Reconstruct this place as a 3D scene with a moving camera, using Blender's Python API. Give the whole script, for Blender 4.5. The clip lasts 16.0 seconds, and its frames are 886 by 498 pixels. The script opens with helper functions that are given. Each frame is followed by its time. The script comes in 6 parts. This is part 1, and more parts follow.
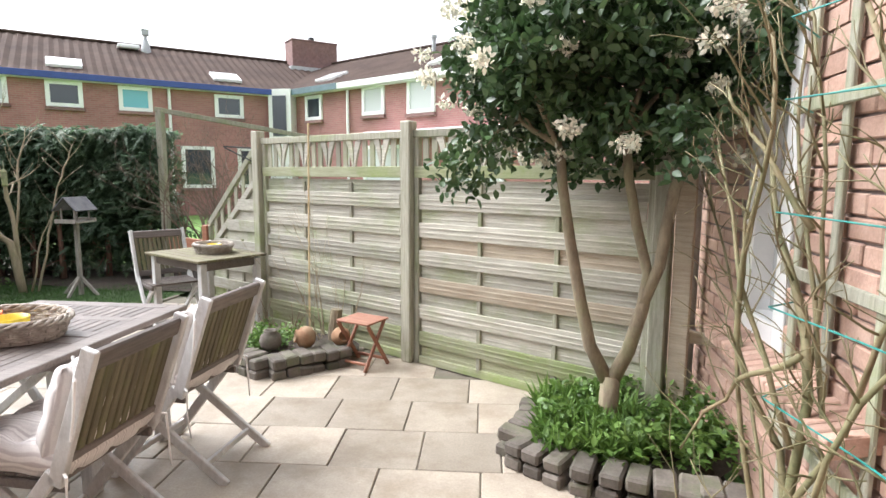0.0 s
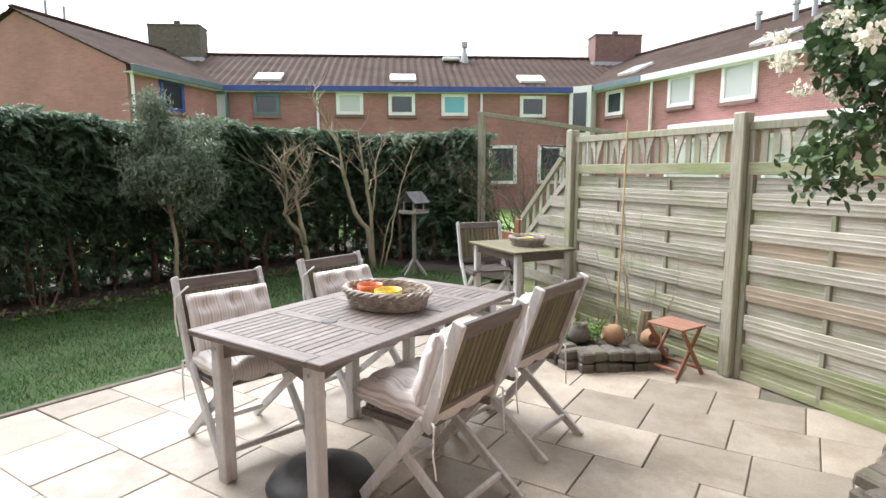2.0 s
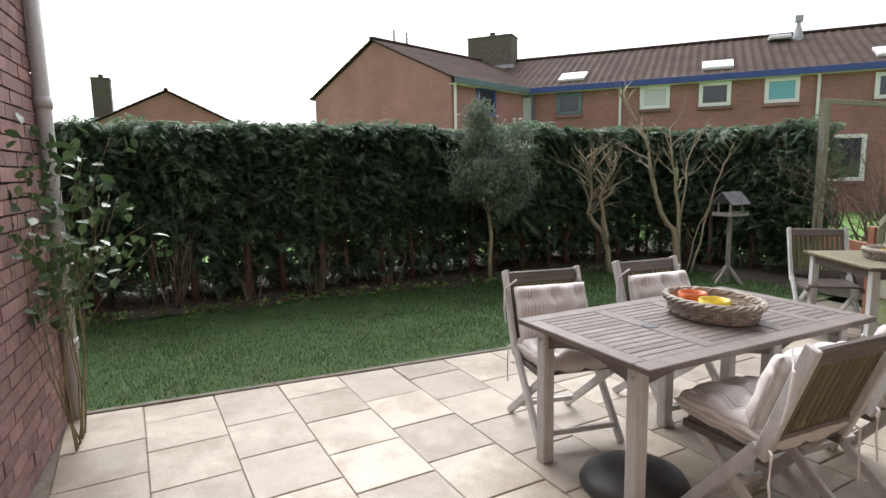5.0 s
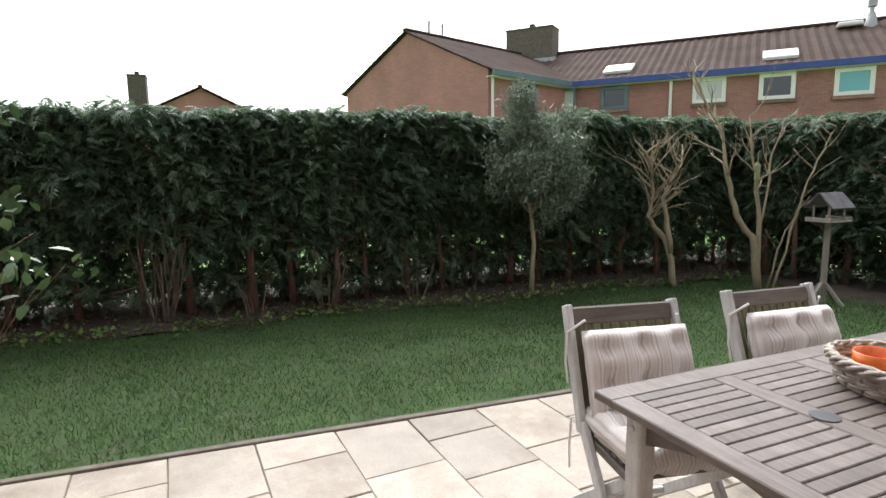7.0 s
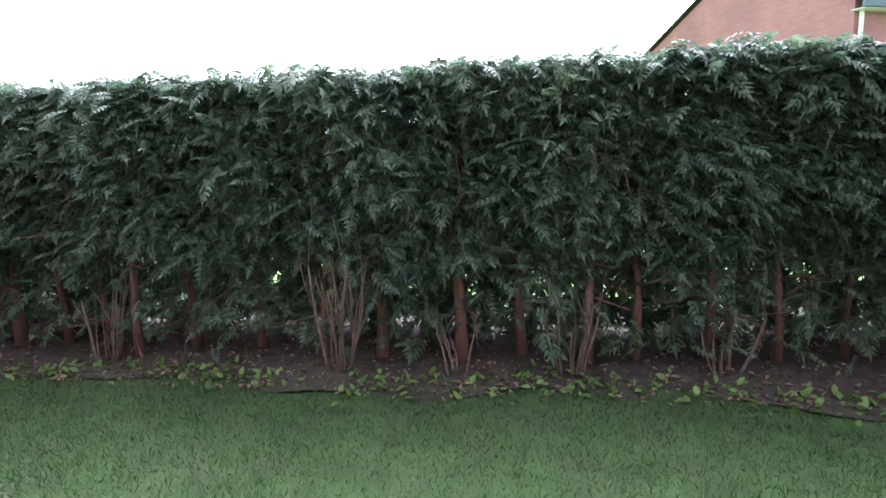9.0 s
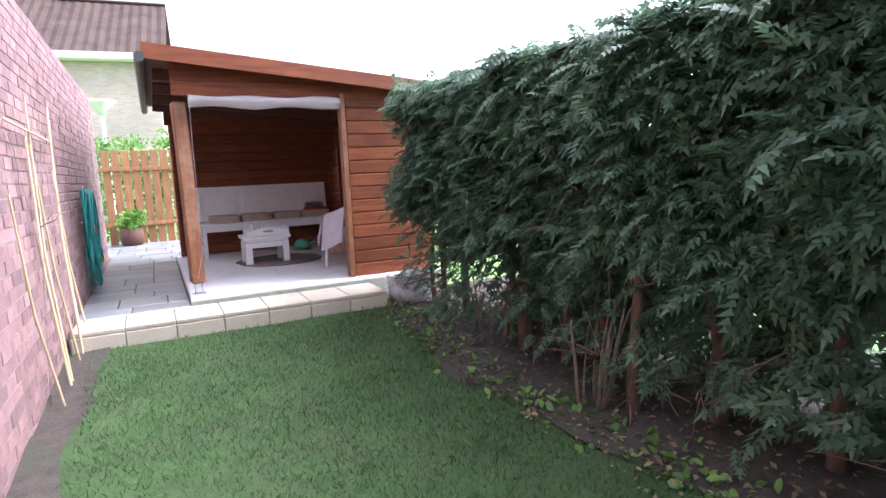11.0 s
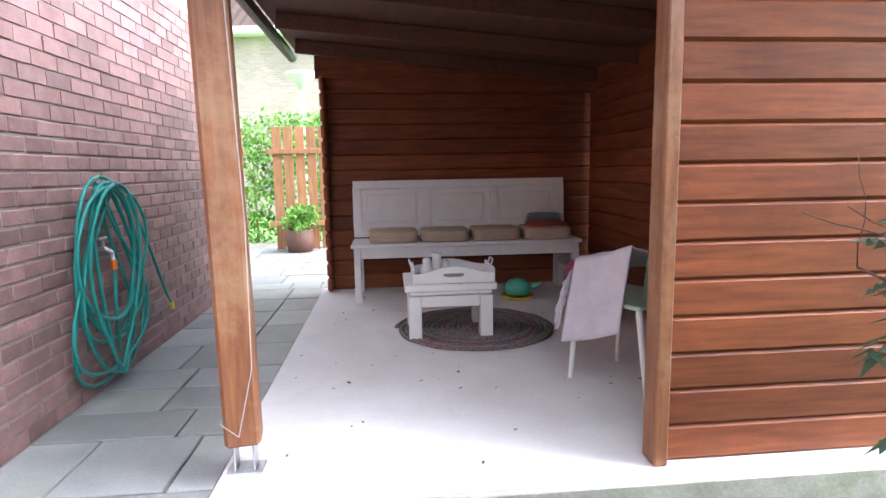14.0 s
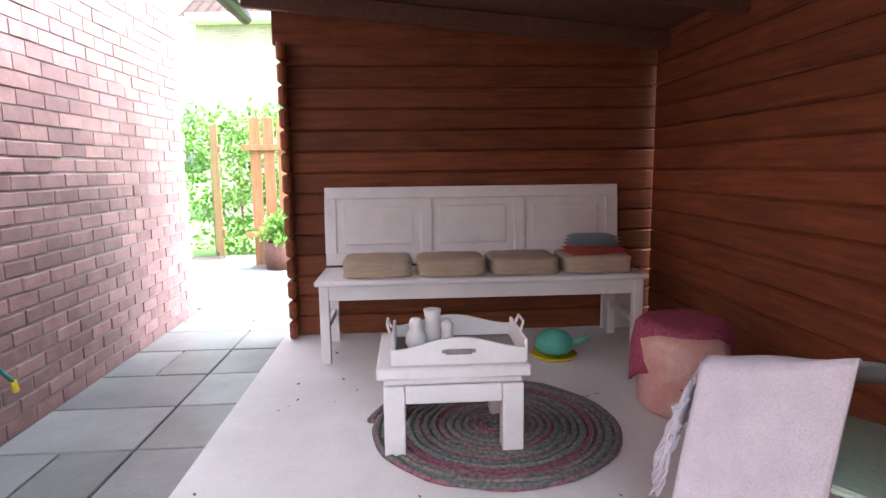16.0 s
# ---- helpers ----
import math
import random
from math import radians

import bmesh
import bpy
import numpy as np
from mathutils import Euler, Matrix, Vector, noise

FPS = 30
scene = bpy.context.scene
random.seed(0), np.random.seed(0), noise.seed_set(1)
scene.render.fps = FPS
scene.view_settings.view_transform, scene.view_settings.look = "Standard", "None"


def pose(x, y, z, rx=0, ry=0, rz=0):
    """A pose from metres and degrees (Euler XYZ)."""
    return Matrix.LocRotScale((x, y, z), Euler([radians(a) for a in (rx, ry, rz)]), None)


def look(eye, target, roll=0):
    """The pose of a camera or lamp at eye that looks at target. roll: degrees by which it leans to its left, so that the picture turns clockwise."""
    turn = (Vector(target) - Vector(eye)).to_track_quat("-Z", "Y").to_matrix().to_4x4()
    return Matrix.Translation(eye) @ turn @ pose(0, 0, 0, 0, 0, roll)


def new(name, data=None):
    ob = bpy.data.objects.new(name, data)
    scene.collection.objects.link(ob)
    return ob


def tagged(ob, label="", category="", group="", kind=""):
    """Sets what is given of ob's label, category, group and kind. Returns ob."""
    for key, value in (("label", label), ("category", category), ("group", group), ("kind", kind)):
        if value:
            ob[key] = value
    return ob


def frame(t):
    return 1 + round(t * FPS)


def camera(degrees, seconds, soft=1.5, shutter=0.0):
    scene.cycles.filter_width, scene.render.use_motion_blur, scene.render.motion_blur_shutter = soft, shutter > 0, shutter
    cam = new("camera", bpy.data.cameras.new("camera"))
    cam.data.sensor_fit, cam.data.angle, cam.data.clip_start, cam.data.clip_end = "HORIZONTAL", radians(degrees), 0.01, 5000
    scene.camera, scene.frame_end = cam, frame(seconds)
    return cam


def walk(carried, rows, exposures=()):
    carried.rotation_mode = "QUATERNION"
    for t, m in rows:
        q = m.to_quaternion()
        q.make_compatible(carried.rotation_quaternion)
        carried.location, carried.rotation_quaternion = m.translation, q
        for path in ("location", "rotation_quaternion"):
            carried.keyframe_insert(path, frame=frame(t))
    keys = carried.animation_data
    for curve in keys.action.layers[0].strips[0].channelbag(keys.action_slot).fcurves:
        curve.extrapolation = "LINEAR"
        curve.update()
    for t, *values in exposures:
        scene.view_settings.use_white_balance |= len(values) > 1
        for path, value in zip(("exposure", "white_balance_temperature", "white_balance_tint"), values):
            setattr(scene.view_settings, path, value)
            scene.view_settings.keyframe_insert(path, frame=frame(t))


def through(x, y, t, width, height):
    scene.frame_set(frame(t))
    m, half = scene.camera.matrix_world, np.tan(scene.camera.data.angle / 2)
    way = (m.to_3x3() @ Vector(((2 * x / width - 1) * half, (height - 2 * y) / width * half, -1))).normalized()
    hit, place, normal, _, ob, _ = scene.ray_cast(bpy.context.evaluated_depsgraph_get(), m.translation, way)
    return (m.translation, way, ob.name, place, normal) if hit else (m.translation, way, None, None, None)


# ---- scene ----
cam = camera(75.7, 16.0)
EXPO = [(0, 1.7, 6200, 12), (2, 1.5, 6250, 12), (3.5, 1.0, 6300, 13), (7, 1.2, 6300, 12), (8, 1.8, 6000, 15), (9, 2.4, 5600, 23), (10.2, 2.3, 5500, 24), (12.5, 2.4, 5700, 14), (14, 2.6, 5700, 13), (16, 3.2, 5800, 15)]
PATH = [
    (0, (0.993, 1.209, 1.452), (0.645, 3.161, 1.191), 0.3),
    (0.5, (0.941, 1.189, 1.457), (0.38, 3.09, 1.189), 0.0),
    (1, (0.891, 1.148, 1.458), (0.078, 2.955, 1.189), 0.1),
    (1.5, (0.866, 1.105, 1.467), (-0.156, 2.802, 1.193), -0.0),
    (2, (0.836, 1.076, 1.465), (-0.399, 2.625, 1.189), -0.2),
    (2.5, (0.818, 1.046, 1.464), (-0.581, 2.45, 1.191), -0.5),
    (3, (0.805, 1.016, 1.466), (-0.742, 2.255, 1.194), -0.7),
    (3.5, (0.786, 1.003, 1.46), (-0.87, 2.091, 1.191), -0.8),
    (4, (0.766, 0.975, 1.46), (-0.976, 1.92, 1.192), -0.9),
    (4.5, (0.84, 0.863, 1.513), (-0.957, 1.696, 1.24), -1.0),
    (7, (-0.166, 1.297, 1.457), (-2.037, 1.948, 1.18), -0.8),
    (7.5, (-0.744, 1.498, 1.446), (-2.637, 2.081, 1.167), -0.8),
    (8, (-1.339, 1.698, 1.443), (-3.268, 2.144, 1.157), -1.0),
    (8.5, (-1.907, 1.83, 1.485), (-3.879, 1.954, 1.179), -1.5),
    (9, (-2.495, 1.903, 1.5), (-4.439, 1.565, 1.171), -2.0),
    (9.5, (-2.944, 1.909, 1.529), (-4.738, 1.092, 1.191), -3.0),
    (10, (-3.326, 1.765, 1.362), (-4.826, 0.465, 1.116), -2.1),
    (10.2, (-3.524, 1.648, 1.368), (-4.893, 0.212, 1.118), -2.2),
    (12.5, (-4.569, -0.788, 1.355), (-4.909, -2.741, 1.093), -1.6),
    (13, (-4.718, -1.504, 1.349), (-4.984, -3.469, 1.085), -1.4),
    (13.5, (-4.832, -2.23, 1.36), (-5.04, -4.201, 1.092), -1.1),
    (14, (-4.959, -2.929, 1.38), (-5.14, -4.902, 1.104), -1.0),
    (14.5, (-5.041, -3.516, 1.38), (-5.193, -5.491, 1.103), -1.0),
    (15, (-5.099, -4.017, 1.368), (-5.234, -5.992, 1.086), -0.9),
    (15.5, (-5.158, -4.306, 1.386), (-5.283, -6.282, 1.107), -0.8),
    (16, (-5.164, -4.386, 1.406), (-5.287, -6.363, 1.126), -0.7),
]
walk(cam, [(t, look(e, g, r)) for t, e, g, r in PATH], EXPO)

# ---- light ----
world = bpy.data.worlds.new("sky")
scene.world = world
world.use_nodes = True
wn = world.node_tree
bg = wn.nodes["Background"]
sky = wn.nodes.new("ShaderNodeTexSky")
sky.sky_type = "NISHITA"
sky.sun_disc = False
sky.sun_elevation = radians(52)
sky.sun_rotation = radians(-80)
sky.air_density, sky.dust_density = 1.0, 5.0
hs = wn.nodes.new("ShaderNodeHueSaturation")
hs.inputs["Saturation"].default_value = 0.12
wn.links.new(sky.outputs[0], hs.inputs["Color"])
wn.links.new(hs.outputs[0], bg.inputs[0])
bg.inputs[1].default_value = 0.15
sun = new("sun", bpy.data.lights.new("sun", "SUN"))
sun.data.energy, sun.data.angle, sun.data.color = 0.8, radians(50), (1.0, 0.98, 0.95)
sun.matrix_world = look((-9.9, 1.8, 11.5), (0, 0, 0))


# ---- materials ----
def nodes(name):
    m = bpy.data.materials.new(name)
    m.use_nodes = True
    t = m.node_tree
    return m, t, t.nodes["Principled BSDF"]


def ramp(t, fac, c1, c2, p1=0.3, p2=0.7):
    r = t.nodes.new("ShaderNodeValToRGB")
    r.color_ramp.elements[0].position, r.color_ramp.elements[1].position = p1, p2
    r.color_ramp.elements[0].color = (*c1, 1)
    r.color_ramp.elements[1].color = (*c2, 1)
    t.links.new(fac, r.inputs[0])
    return r.outputs[0]


def noise_tex(t, scale, vec=None, detail=6.0, stretch=None, rough=0.6):
    n = t.nodes.new("ShaderNodeTexNoise")
    n.inputs["Scale"].default_value, n.inputs["Detail"].default_value = scale, detail
    n.inputs["Roughness"].default_value = rough
    if vec is not None:
        if stretch:
            mp = t.nodes.new("ShaderNodeMapping")
            mp.inputs["Scale"].default_value = stretch
            t.links.new(vec, mp.inputs[0])
            vec = mp.outputs[0]
        t.links.new(vec, n.inputs["Vector"])
    return n.outputs[0]


def mix(t, a, b, fac, how="MIX"):
    m = t.nodes.new("ShaderNodeMix")
    m.data_type, m.blend_type = "RGBA", how
    for v, k in ((fac, 0), (a, 6), (b, 7)):
        if isinstance(v, (int, float)):
            m.inputs[k].default_value = v
        elif isinstance(v, tuple):
            m.inputs[k].default_value = (*v, 1)
        else:
            t.links.new(v, m.inputs[k])
    return m.outputs[2]


def bump(t, b, h, strength=0.3, dist=0.01):
    n = t.nodes.new("ShaderNodeBump")
    n.inputs["Strength"].default_value, n.inputs["Distance"].default_value = strength, dist
    t.links.new(h, n.inputs["Height"])
    t.links.new(n.outputs[0], b.inputs["Normal"])


def coords(t, world_space=False):
    """Texture coordinates shifted by the piece's own random number."""
    if world_space:
        return t.nodes.new("ShaderNodeNewGeometry").outputs["Position"]
    c = t.nodes.new("ShaderNodeTexCoord").outputs["Object"]
    r = t.nodes.new("ShaderNodeObjectInfo").outputs["Random"]
    a = t.nodes.new("ShaderNodeVectorMath")
    a.operation = "MULTIPLY_ADD"
    t.links.new(r, a.inputs[0])
    a.inputs[1].default_value = (37.0, 23.0, 51.0)
    t.links.new(c, a.inputs[2])
    return a.outputs[0]


def surface(name, c1, c2, rough=0.8, scale=6.0, fine=60.0, stretch=None, stain=None, stain_scale=2.0, amount=0.5, vary=0.25,
            bumps=0.3, dist=0.004, metal=0.0, world_space=False, spec=0.5, grain=0.6):
    """Two-tone grain, fine relief, stains with an uneven edge, and a tone of its own for each piece."""
    m, t, b = nodes(name)
    v = coords(t, world_space)
    g = noise_tex(t, scale, v, 6, stretch)
    f = noise_tex(t, fine, v, 3, stretch)
    col = ramp(t, g, c1, c2)
    col = mix(t, col, ramp(t, f, (0.72, 0.72, 0.72), (1.15, 1.15, 1.15), 0.3, 0.75), grain, "MULTIPLY")
    if stain:
        s = noise_tex(t, stain_scale, v, 8, None, 0.7)
        sm = t.nodes.new("ShaderNodeMath")
        sm.operation, sm.inputs[1].default_value = "MULTIPLY", amount
        t.links.new(ramp(t, s, (0, 0, 0), (1, 1, 1), 0.48, 0.66), sm.inputs[0])
        col = mix(t, col, stain, sm.outputs[0])
    if vary:
        o = t.nodes.new("ShaderNodeObjectInfo").outputs["Random"]
        col = mix(t, col, ramp(t, o, (1 - vary,) * 3, (1 + vary * 0.6,) * 3, 0.0, 1.0), 1.0, "MULTIPLY")
    t.links.new(col, b.inputs["Base Color"])
    b.inputs["Roughness"].default_value, b.inputs["Metallic"].default_value = rough, metal
    b.inputs["Specular IOR Level"].default_value = spec
    if bumps:
        bump(t, b, mix(t, g, f, 0.5), bumps, dist)
    return m


def leaf_mat(name, c1, c2, rough=0.5, scale=3.0, through=0.25):
    m, t, b = nodes(name)
    v = t.nodes.new("ShaderNodeNewGeometry")
    g = noise_tex(t, scale, v.outputs["Position"], 4)
    r = v.outputs["Random Per Island"]
    col = mix(t, ramp(t, g, c1, c2), ramp(t, r, (0.55, 0.6, 0.5), (1.4, 1.35, 1.3), 0, 1), 1.0, "MULTIPLY")
    t.links.new(col, b.inputs["Base Color"])
    b.inputs["Roughness"].default_value = rough
    tr = t.nodes.new("ShaderNodeBsdfTranslucent")
    t.links.new(col, tr.inputs[0])
    ms = t.nodes.new("ShaderNodeMixShader")
    ms.inputs[0].default_value = through
    t.links.new(b.outputs[0], ms.inputs[1])
    t.links.new(tr.outputs[0], ms.inputs[2])
    t.links.new(ms.outputs[0], t.nodes["Material Output"].inputs[0])
    return m


def brick_far(name, c1, c2, mortar):
    """Brickwork too far off to tell single bricks: courses of 6.5 cm on upright walls, laid along the wall's own X."""
    m, t, b = nodes(name)
    c = t.nodes.new("ShaderNodeTexCoord").outputs["Object"]
    sp = t.nodes.new("ShaderNodeSeparateXYZ")
    t.links.new(c, sp.inputs[0])
    cb = t.nodes.new("ShaderNodeCombineXYZ")
    ad = t.nodes.new("ShaderNodeMath")
    t.links.new(sp.outputs[0], ad.inputs[0])
    t.links.new(sp.outputs[1], ad.inputs[1])
    t.links.new(ad.outputs[0], cb.inputs[0])
    t.links.new(sp.outputs[2], cb.inputs[1])
    k = t.nodes.new("ShaderNodeTexBrick")
    k.inputs["Scale"].default_value = 1.0
    k.inputs["Brick Width"].default_value, k.inputs["Row Height"].default_value = 0.22, 0.066
    k.inputs["Mortar Size"].default_value = 0.007
    k.inputs["Color1"].default_value, k.inputs["Color2"].default_value = (*c1, 1), (*c2, 1)
    k.inputs["Mortar"].default_value = (*mortar, 1)
    t.links.new(cb.outputs[0], k.inputs["Vector"])
    n = noise_tex(t, 0.7, c, 6)
    col = mix(t, k.outputs[0], ramp(t, n, (0.8, 0.8, 0.8), (1.12, 1.1, 1.1)), 1.0, "MULTIPLY")
    t.links.new(col, b.inputs["Base Color"])
    b.inputs["Roughness"].default_value = 0.85
    bump(t, b, k.outputs[1], -0.3, 0.004)
    return m


def glass_mat(name, tint, rough=0.04):
    m, t, b = nodes(name)
    b.inputs["Base Color"].default_value = (*tint, 1)
    b.inputs["Roughness"].default_value = rough
    b.inputs["Specular IOR Level"].default_value = 0.9
    return m


def stripes(name, c1, c2, freq, axis=0, rough=0.9):
    m, t, b = nodes(name)
    c = t.nodes.new("ShaderNodeTexCoord").outputs["Object"]
    w = t.nodes.new("ShaderNodeTexWave")
    w.bands_direction = "XYZ"[axis]
    w.inputs["Scale"].default_value, w.inputs["Distortion"].default_value = freq, 0.4
    w.inputs["Detail"].default_value = 2.0
    t.links.new(c, w.inputs["Vector"])
    w2 = t.nodes.new("ShaderNodeTexWave")
    w2.bands_direction = "XYZ"[axis]
    w2.inputs["Scale"].default_value = freq * 0.31
    t.links.new(c, w2.inputs["Vector"])
    f = noise_tex(t, 350.0, c, 2)
    col = mix(t, ramp(t, w.outputs[1], c1, c2, 0.35, 0.75), mix(t, c1, c2, 0.35), ramp(t, w2.outputs[1], (0, 0, 0), (0.8, 0.8, 0.8), 0.4, 0.6))
    col = mix(t, col, ramp(t, f, (0.8, 0.8, 0.8), (1.1, 1.1, 1.1)), 0.8, "MULTIPLY")
    t.links.new(col, b.inputs["Base Color"])
    b.inputs["Roughness"].default_value = rough
    b.inputs["Sheen Weight"].default_value = 0.3
    bump(t, b, f, 0.4, 0.002)
    return m


M_TILE = surface("sandstone_paver", (0.31, 0.265, 0.21), (0.44, 0.385, 0.31), 0.5, 3.0, 90.0, None, (0.20, 0.155, 0.105), 2.1, 0.7, 0.28, 0.25, 0.004)
M_JOINT = surface("joint_sand", (0.13, 0.115, 0.09), (0.23, 0.20, 0.16), 0.95, 12, 120, None, (0.06, 0.09, 0.03), 3.0, 0.5, 0, 0.5, 0.01)
M_SOIL = surface("soil", (0.035, 0.026, 0.02), (0.085, 0.065, 0.05), 0.95, 9, 80, None, (0.05, 0.06, 0.03), 2.5, 0.5, 0, 0.8, 0.03, world_space=True)
M_TURF = surface("turf", (0.026, 0.055, 0.013), (0.048, 0.095, 0.022), 0.95, 5, 60, None, (0.06, 0.06, 0.03), 3.0, 0.5, 0, 0.8, 0.02, world_space=True)
M_FARLAWN = surface("far_lawn", (0.12, 0.24, 0.05), (0.18, 0.33, 0.08), 0.95, 2, 40, None, (0.1, 0.13, 0.04), 1.0, 0.4, 0, 0.5, 0.02, world_space=True)
M_FENCE = surface("weathered_pine", (0.38, 0.36, 0.30), (0.60, 0.58, 0.50), 0.85, 5.0, 60, (1.0, 14.0, 14.0), (0.22, 0.29, 0.09), 1.6, 0.5, 0.28, 0.5, 0.004)
M_FENCE_V = surface("weathered_pine_upright", (0.27, 0.26, 0.20), (0.45, 0.44, 0.35), 0.85, 5.0, 60, (14.0, 14.0, 1.0), (0.20, 0.26, 0.09), 1.8, 0.6, 0.22, 0.5, 0.004)
M_FENCE_ALG = surface("algae_green_pine", (0.30, 0.31, 0.19), (0.46, 0.47, 0.32), 0.85, 5.0, 60, (1.0, 12.0, 12.0), (0.22, 0.32, 0.06), 1.6, 0.7, 0.2, 0.5, 0.004)
M_FENCE_BRN = surface("browner_pine", (0.36, 0.30, 0.22), (0.52, 0.46, 0.36), 0.85, 5.0, 60, (1.0, 14.0, 14.0), (0.30, 0.21, 0.14), 1.6, 0.4, 0.2, 0.5, 0.004)
M_FURN = surface("grey_painted_wood", (0.52, 0.52, 0.51), (0.68, 0.68, 0.67), 0.7, 8.0, 90, (6.0, 6.0, 1.0), (0.34, 0.32, 0.28), 4.0, 0.5, 0.1, 0.3, 0.002)
M_TEAK = surface("weathered_teak", (0.088, 0.070, 0.060), (0.175, 0.145, 0.125), 0.5, 6.0, 80, (1.0, 12.0, 12.0), (0.25, 0.22, 0.20), 3.0, 0.4, 0.25, 0.35, 0.002)
M_SLAT = surface("mossy_teak_slat", (0.10, 0.085, 0.05), (0.19, 0.165, 0.10), 0.75, 6.0, 80, (12.0, 12.0, 1.0), (0.16, 0.17, 0.06), 3.0, 0.6, 0.2, 0.4, 0.003)
M_CUSH = stripes("striped_cotton", (0.72, 0.68, 0.64), (0.50, 0.45, 0.43), 22.0)
M_SHED = surface("red_brown_stained_timber", (0.145, 0.040, 0.016), (0.29, 0.088, 0.030), 0.6, 3.0, 70, (1.0, 12.0, 12.0), (0.12, 0.033, 0.016), 1.4, 0.6, 0.28, 0.35, 0.003, spec=0.3)
M_SHED_V = surface("orange_brown_post_timber", (0.17, 0.06, 0.025), (0.32, 0.135, 0.058), 0.5, 3.0, 70, (12.0, 12.0, 1.0), (0.45, 0.30, 0.18), 2.5, 0.5, 0.1, 0.35, 0.003)
# about half as bright as the wall planks; for roof, rafters and tub
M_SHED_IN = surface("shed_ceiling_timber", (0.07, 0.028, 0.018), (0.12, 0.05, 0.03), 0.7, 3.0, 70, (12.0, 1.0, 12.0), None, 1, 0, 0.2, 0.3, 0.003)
M_CEDAR = surface("orange_brown_gate_timber", (0.26, 0.11, 0.045), (0.42, 0.20, 0.085), 0.6, 3.0, 70, (12.0, 12.0, 1.0), (0.2, 0.08, 0.03), 1.4, 0.5, 0.2, 0.35, 0.003)
M_CONC = surface("pale_concrete_slab", (0.70, 0.68, 0.65), (0.80, 0.78, 0.76), 0.7, 2.0, 70, None, (0.58, 0.56, 0.52), 1.3, 0.5, 0, 0.15, 0.003, grain=0.2)
M_CONCEDGE = surface("mossy_concrete", (0.33, 0.33, 0.28), (0.5, 0.5, 0.44), 0.85, 5.0, 70, None, (0.22, 0.24, 0.12), 3, 0.6, 0, 0.4, 0.006)
M_BLUE = surface("bluestone_paver", (0.19, 0.20, 0.20), (0.30, 0.30, 0.29), 0.38, 3.0, 90, None, (0.15, 0.17, 0.12), 1.6, 0.5, 0.22, 0.3, 0.004)
M_STEP = surface("buff_step_slab", (0.44, 0.39, 0.29), (0.56, 0.50, 0.39), 0.6, 3.0, 90, None, (0.45, 0.40, 0.28), 2.0, 0.4, 0.1, 0.2, 0.003)
M_BRICK = surface("red_purple_brick", (0.21, 0.115, 0.105), (0.33, 0.195, 0.175), 0.85, 9.0, 90, None, (0.19, 0.13, 0.135), 2.6, 0.5, 0.30, 0.5, 0.005)
M_MORTAR = surface("mortar", (0.23, 0.18, 0.165), (0.31, 0.255, 0.235), 0.95, 9, 120, None, (0.2, 0.18, 0.15), 2.5, 0.5, 0, 0.5, 0.006)
M_BRICK_O = surface("orange_brick", (0.42, 0.26, 0.195), (0.55, 0.37, 0.29), 0.85, 9.0, 90, None, (0.42, 0.34, 0.28), 2.0, 0.4, 0.2, 0.5, 0.005)
M_EDGE = surface("old_clay_paver", (0.10, 0.085, 0.07), (0.19, 0.165, 0.14), 0.9, 9.0, 70, None, (0.10, 0.12, 0.05), 4.0, 0.6, 0.3, 0.6, 0.008)
M_WHITE = surface("white_paint", (0.76, 0.75, 0.73), (0.83, 0.82, 0.80), 0.45, 4, 60, None, (0.66, 0.63, 0.58), 6.0, 0.35, 0.03, 0.08, 0.001, grain=0.12)
M_UPVC = surface("white_window_frame", (0.78, 0.78, 0.77), (0.83, 0.83, 0.82), 0.35, 4, 60, None, None, 1, 0, 0, 0.05, 0.001, grain=0.1)
M_PIPE = surface("grey_pvc_pipe", (0.42, 0.42, 0.42), (0.52, 0.52, 0.51), 0.5, 4, 60, None, (0.34, 0.34, 0.30), 4.0, 0.5, 0, 0.1, 0.001)
M_BARK = surface("grey_brown_bark", (0.17, 0.13, 0.085), (0.34, 0.28, 0.19), 0.9, 14, 90, (1, 1, 0.35), (0.26, 0.27, 0.14), 5, 0.5, 0.1, 0.8, 0.01)
M_BARK_R = surface("reddish_conifer_bark", (0.14, 0.075, 0.055), (0.26, 0.155, 0.115), 0.95, 14, 90, (1, 1, 0.25), None, 1, 0, 0.2, 0.9, 0.012)
M_BARK_P = surface("pale_branch_bark", (0.30, 0.25, 0.17), (0.46, 0.40, 0.28), 0.85, 14, 90, (1, 1, 0.3), (0.30, 0.30, 0.16), 5, 0.5, 0.1, 0.6, 0.006)
M_TWIG = surface("dry_twig", (0.11, 0.078, 0.056), (0.22, 0.165, 0.125), 0.9, 14, 90, None, None, 1, 0, 0.1, 0.3, 0.003)
M_ROSE = surface("green_rose_stem", (0.13, 0.14, 0.06), (0.30, 0.25, 0.14), 0.7, 9, 60, None, (0.25, 0.17, 0.10), 3, 0.6, 0.1, 0.5, 0.003)
M_CANE = surface("bamboo_cane", (0.50, 0.38, 0.20), (0.66, 0.54, 0.33), 0.6, 5, 60, (8, 8, 1), (0.4, 0.3, 0.18), 3, 0.4, 0.15, 0.2, 0.002)
M_WICKER = surface("grey_wicker", (0.26, 0.22, 0.18), (0.52, 0.47, 0.41), 0.8, 20, 90, None, (0.55, 0.5, 0.43), 6, 0.5, 0.1, 0.4, 0.003)
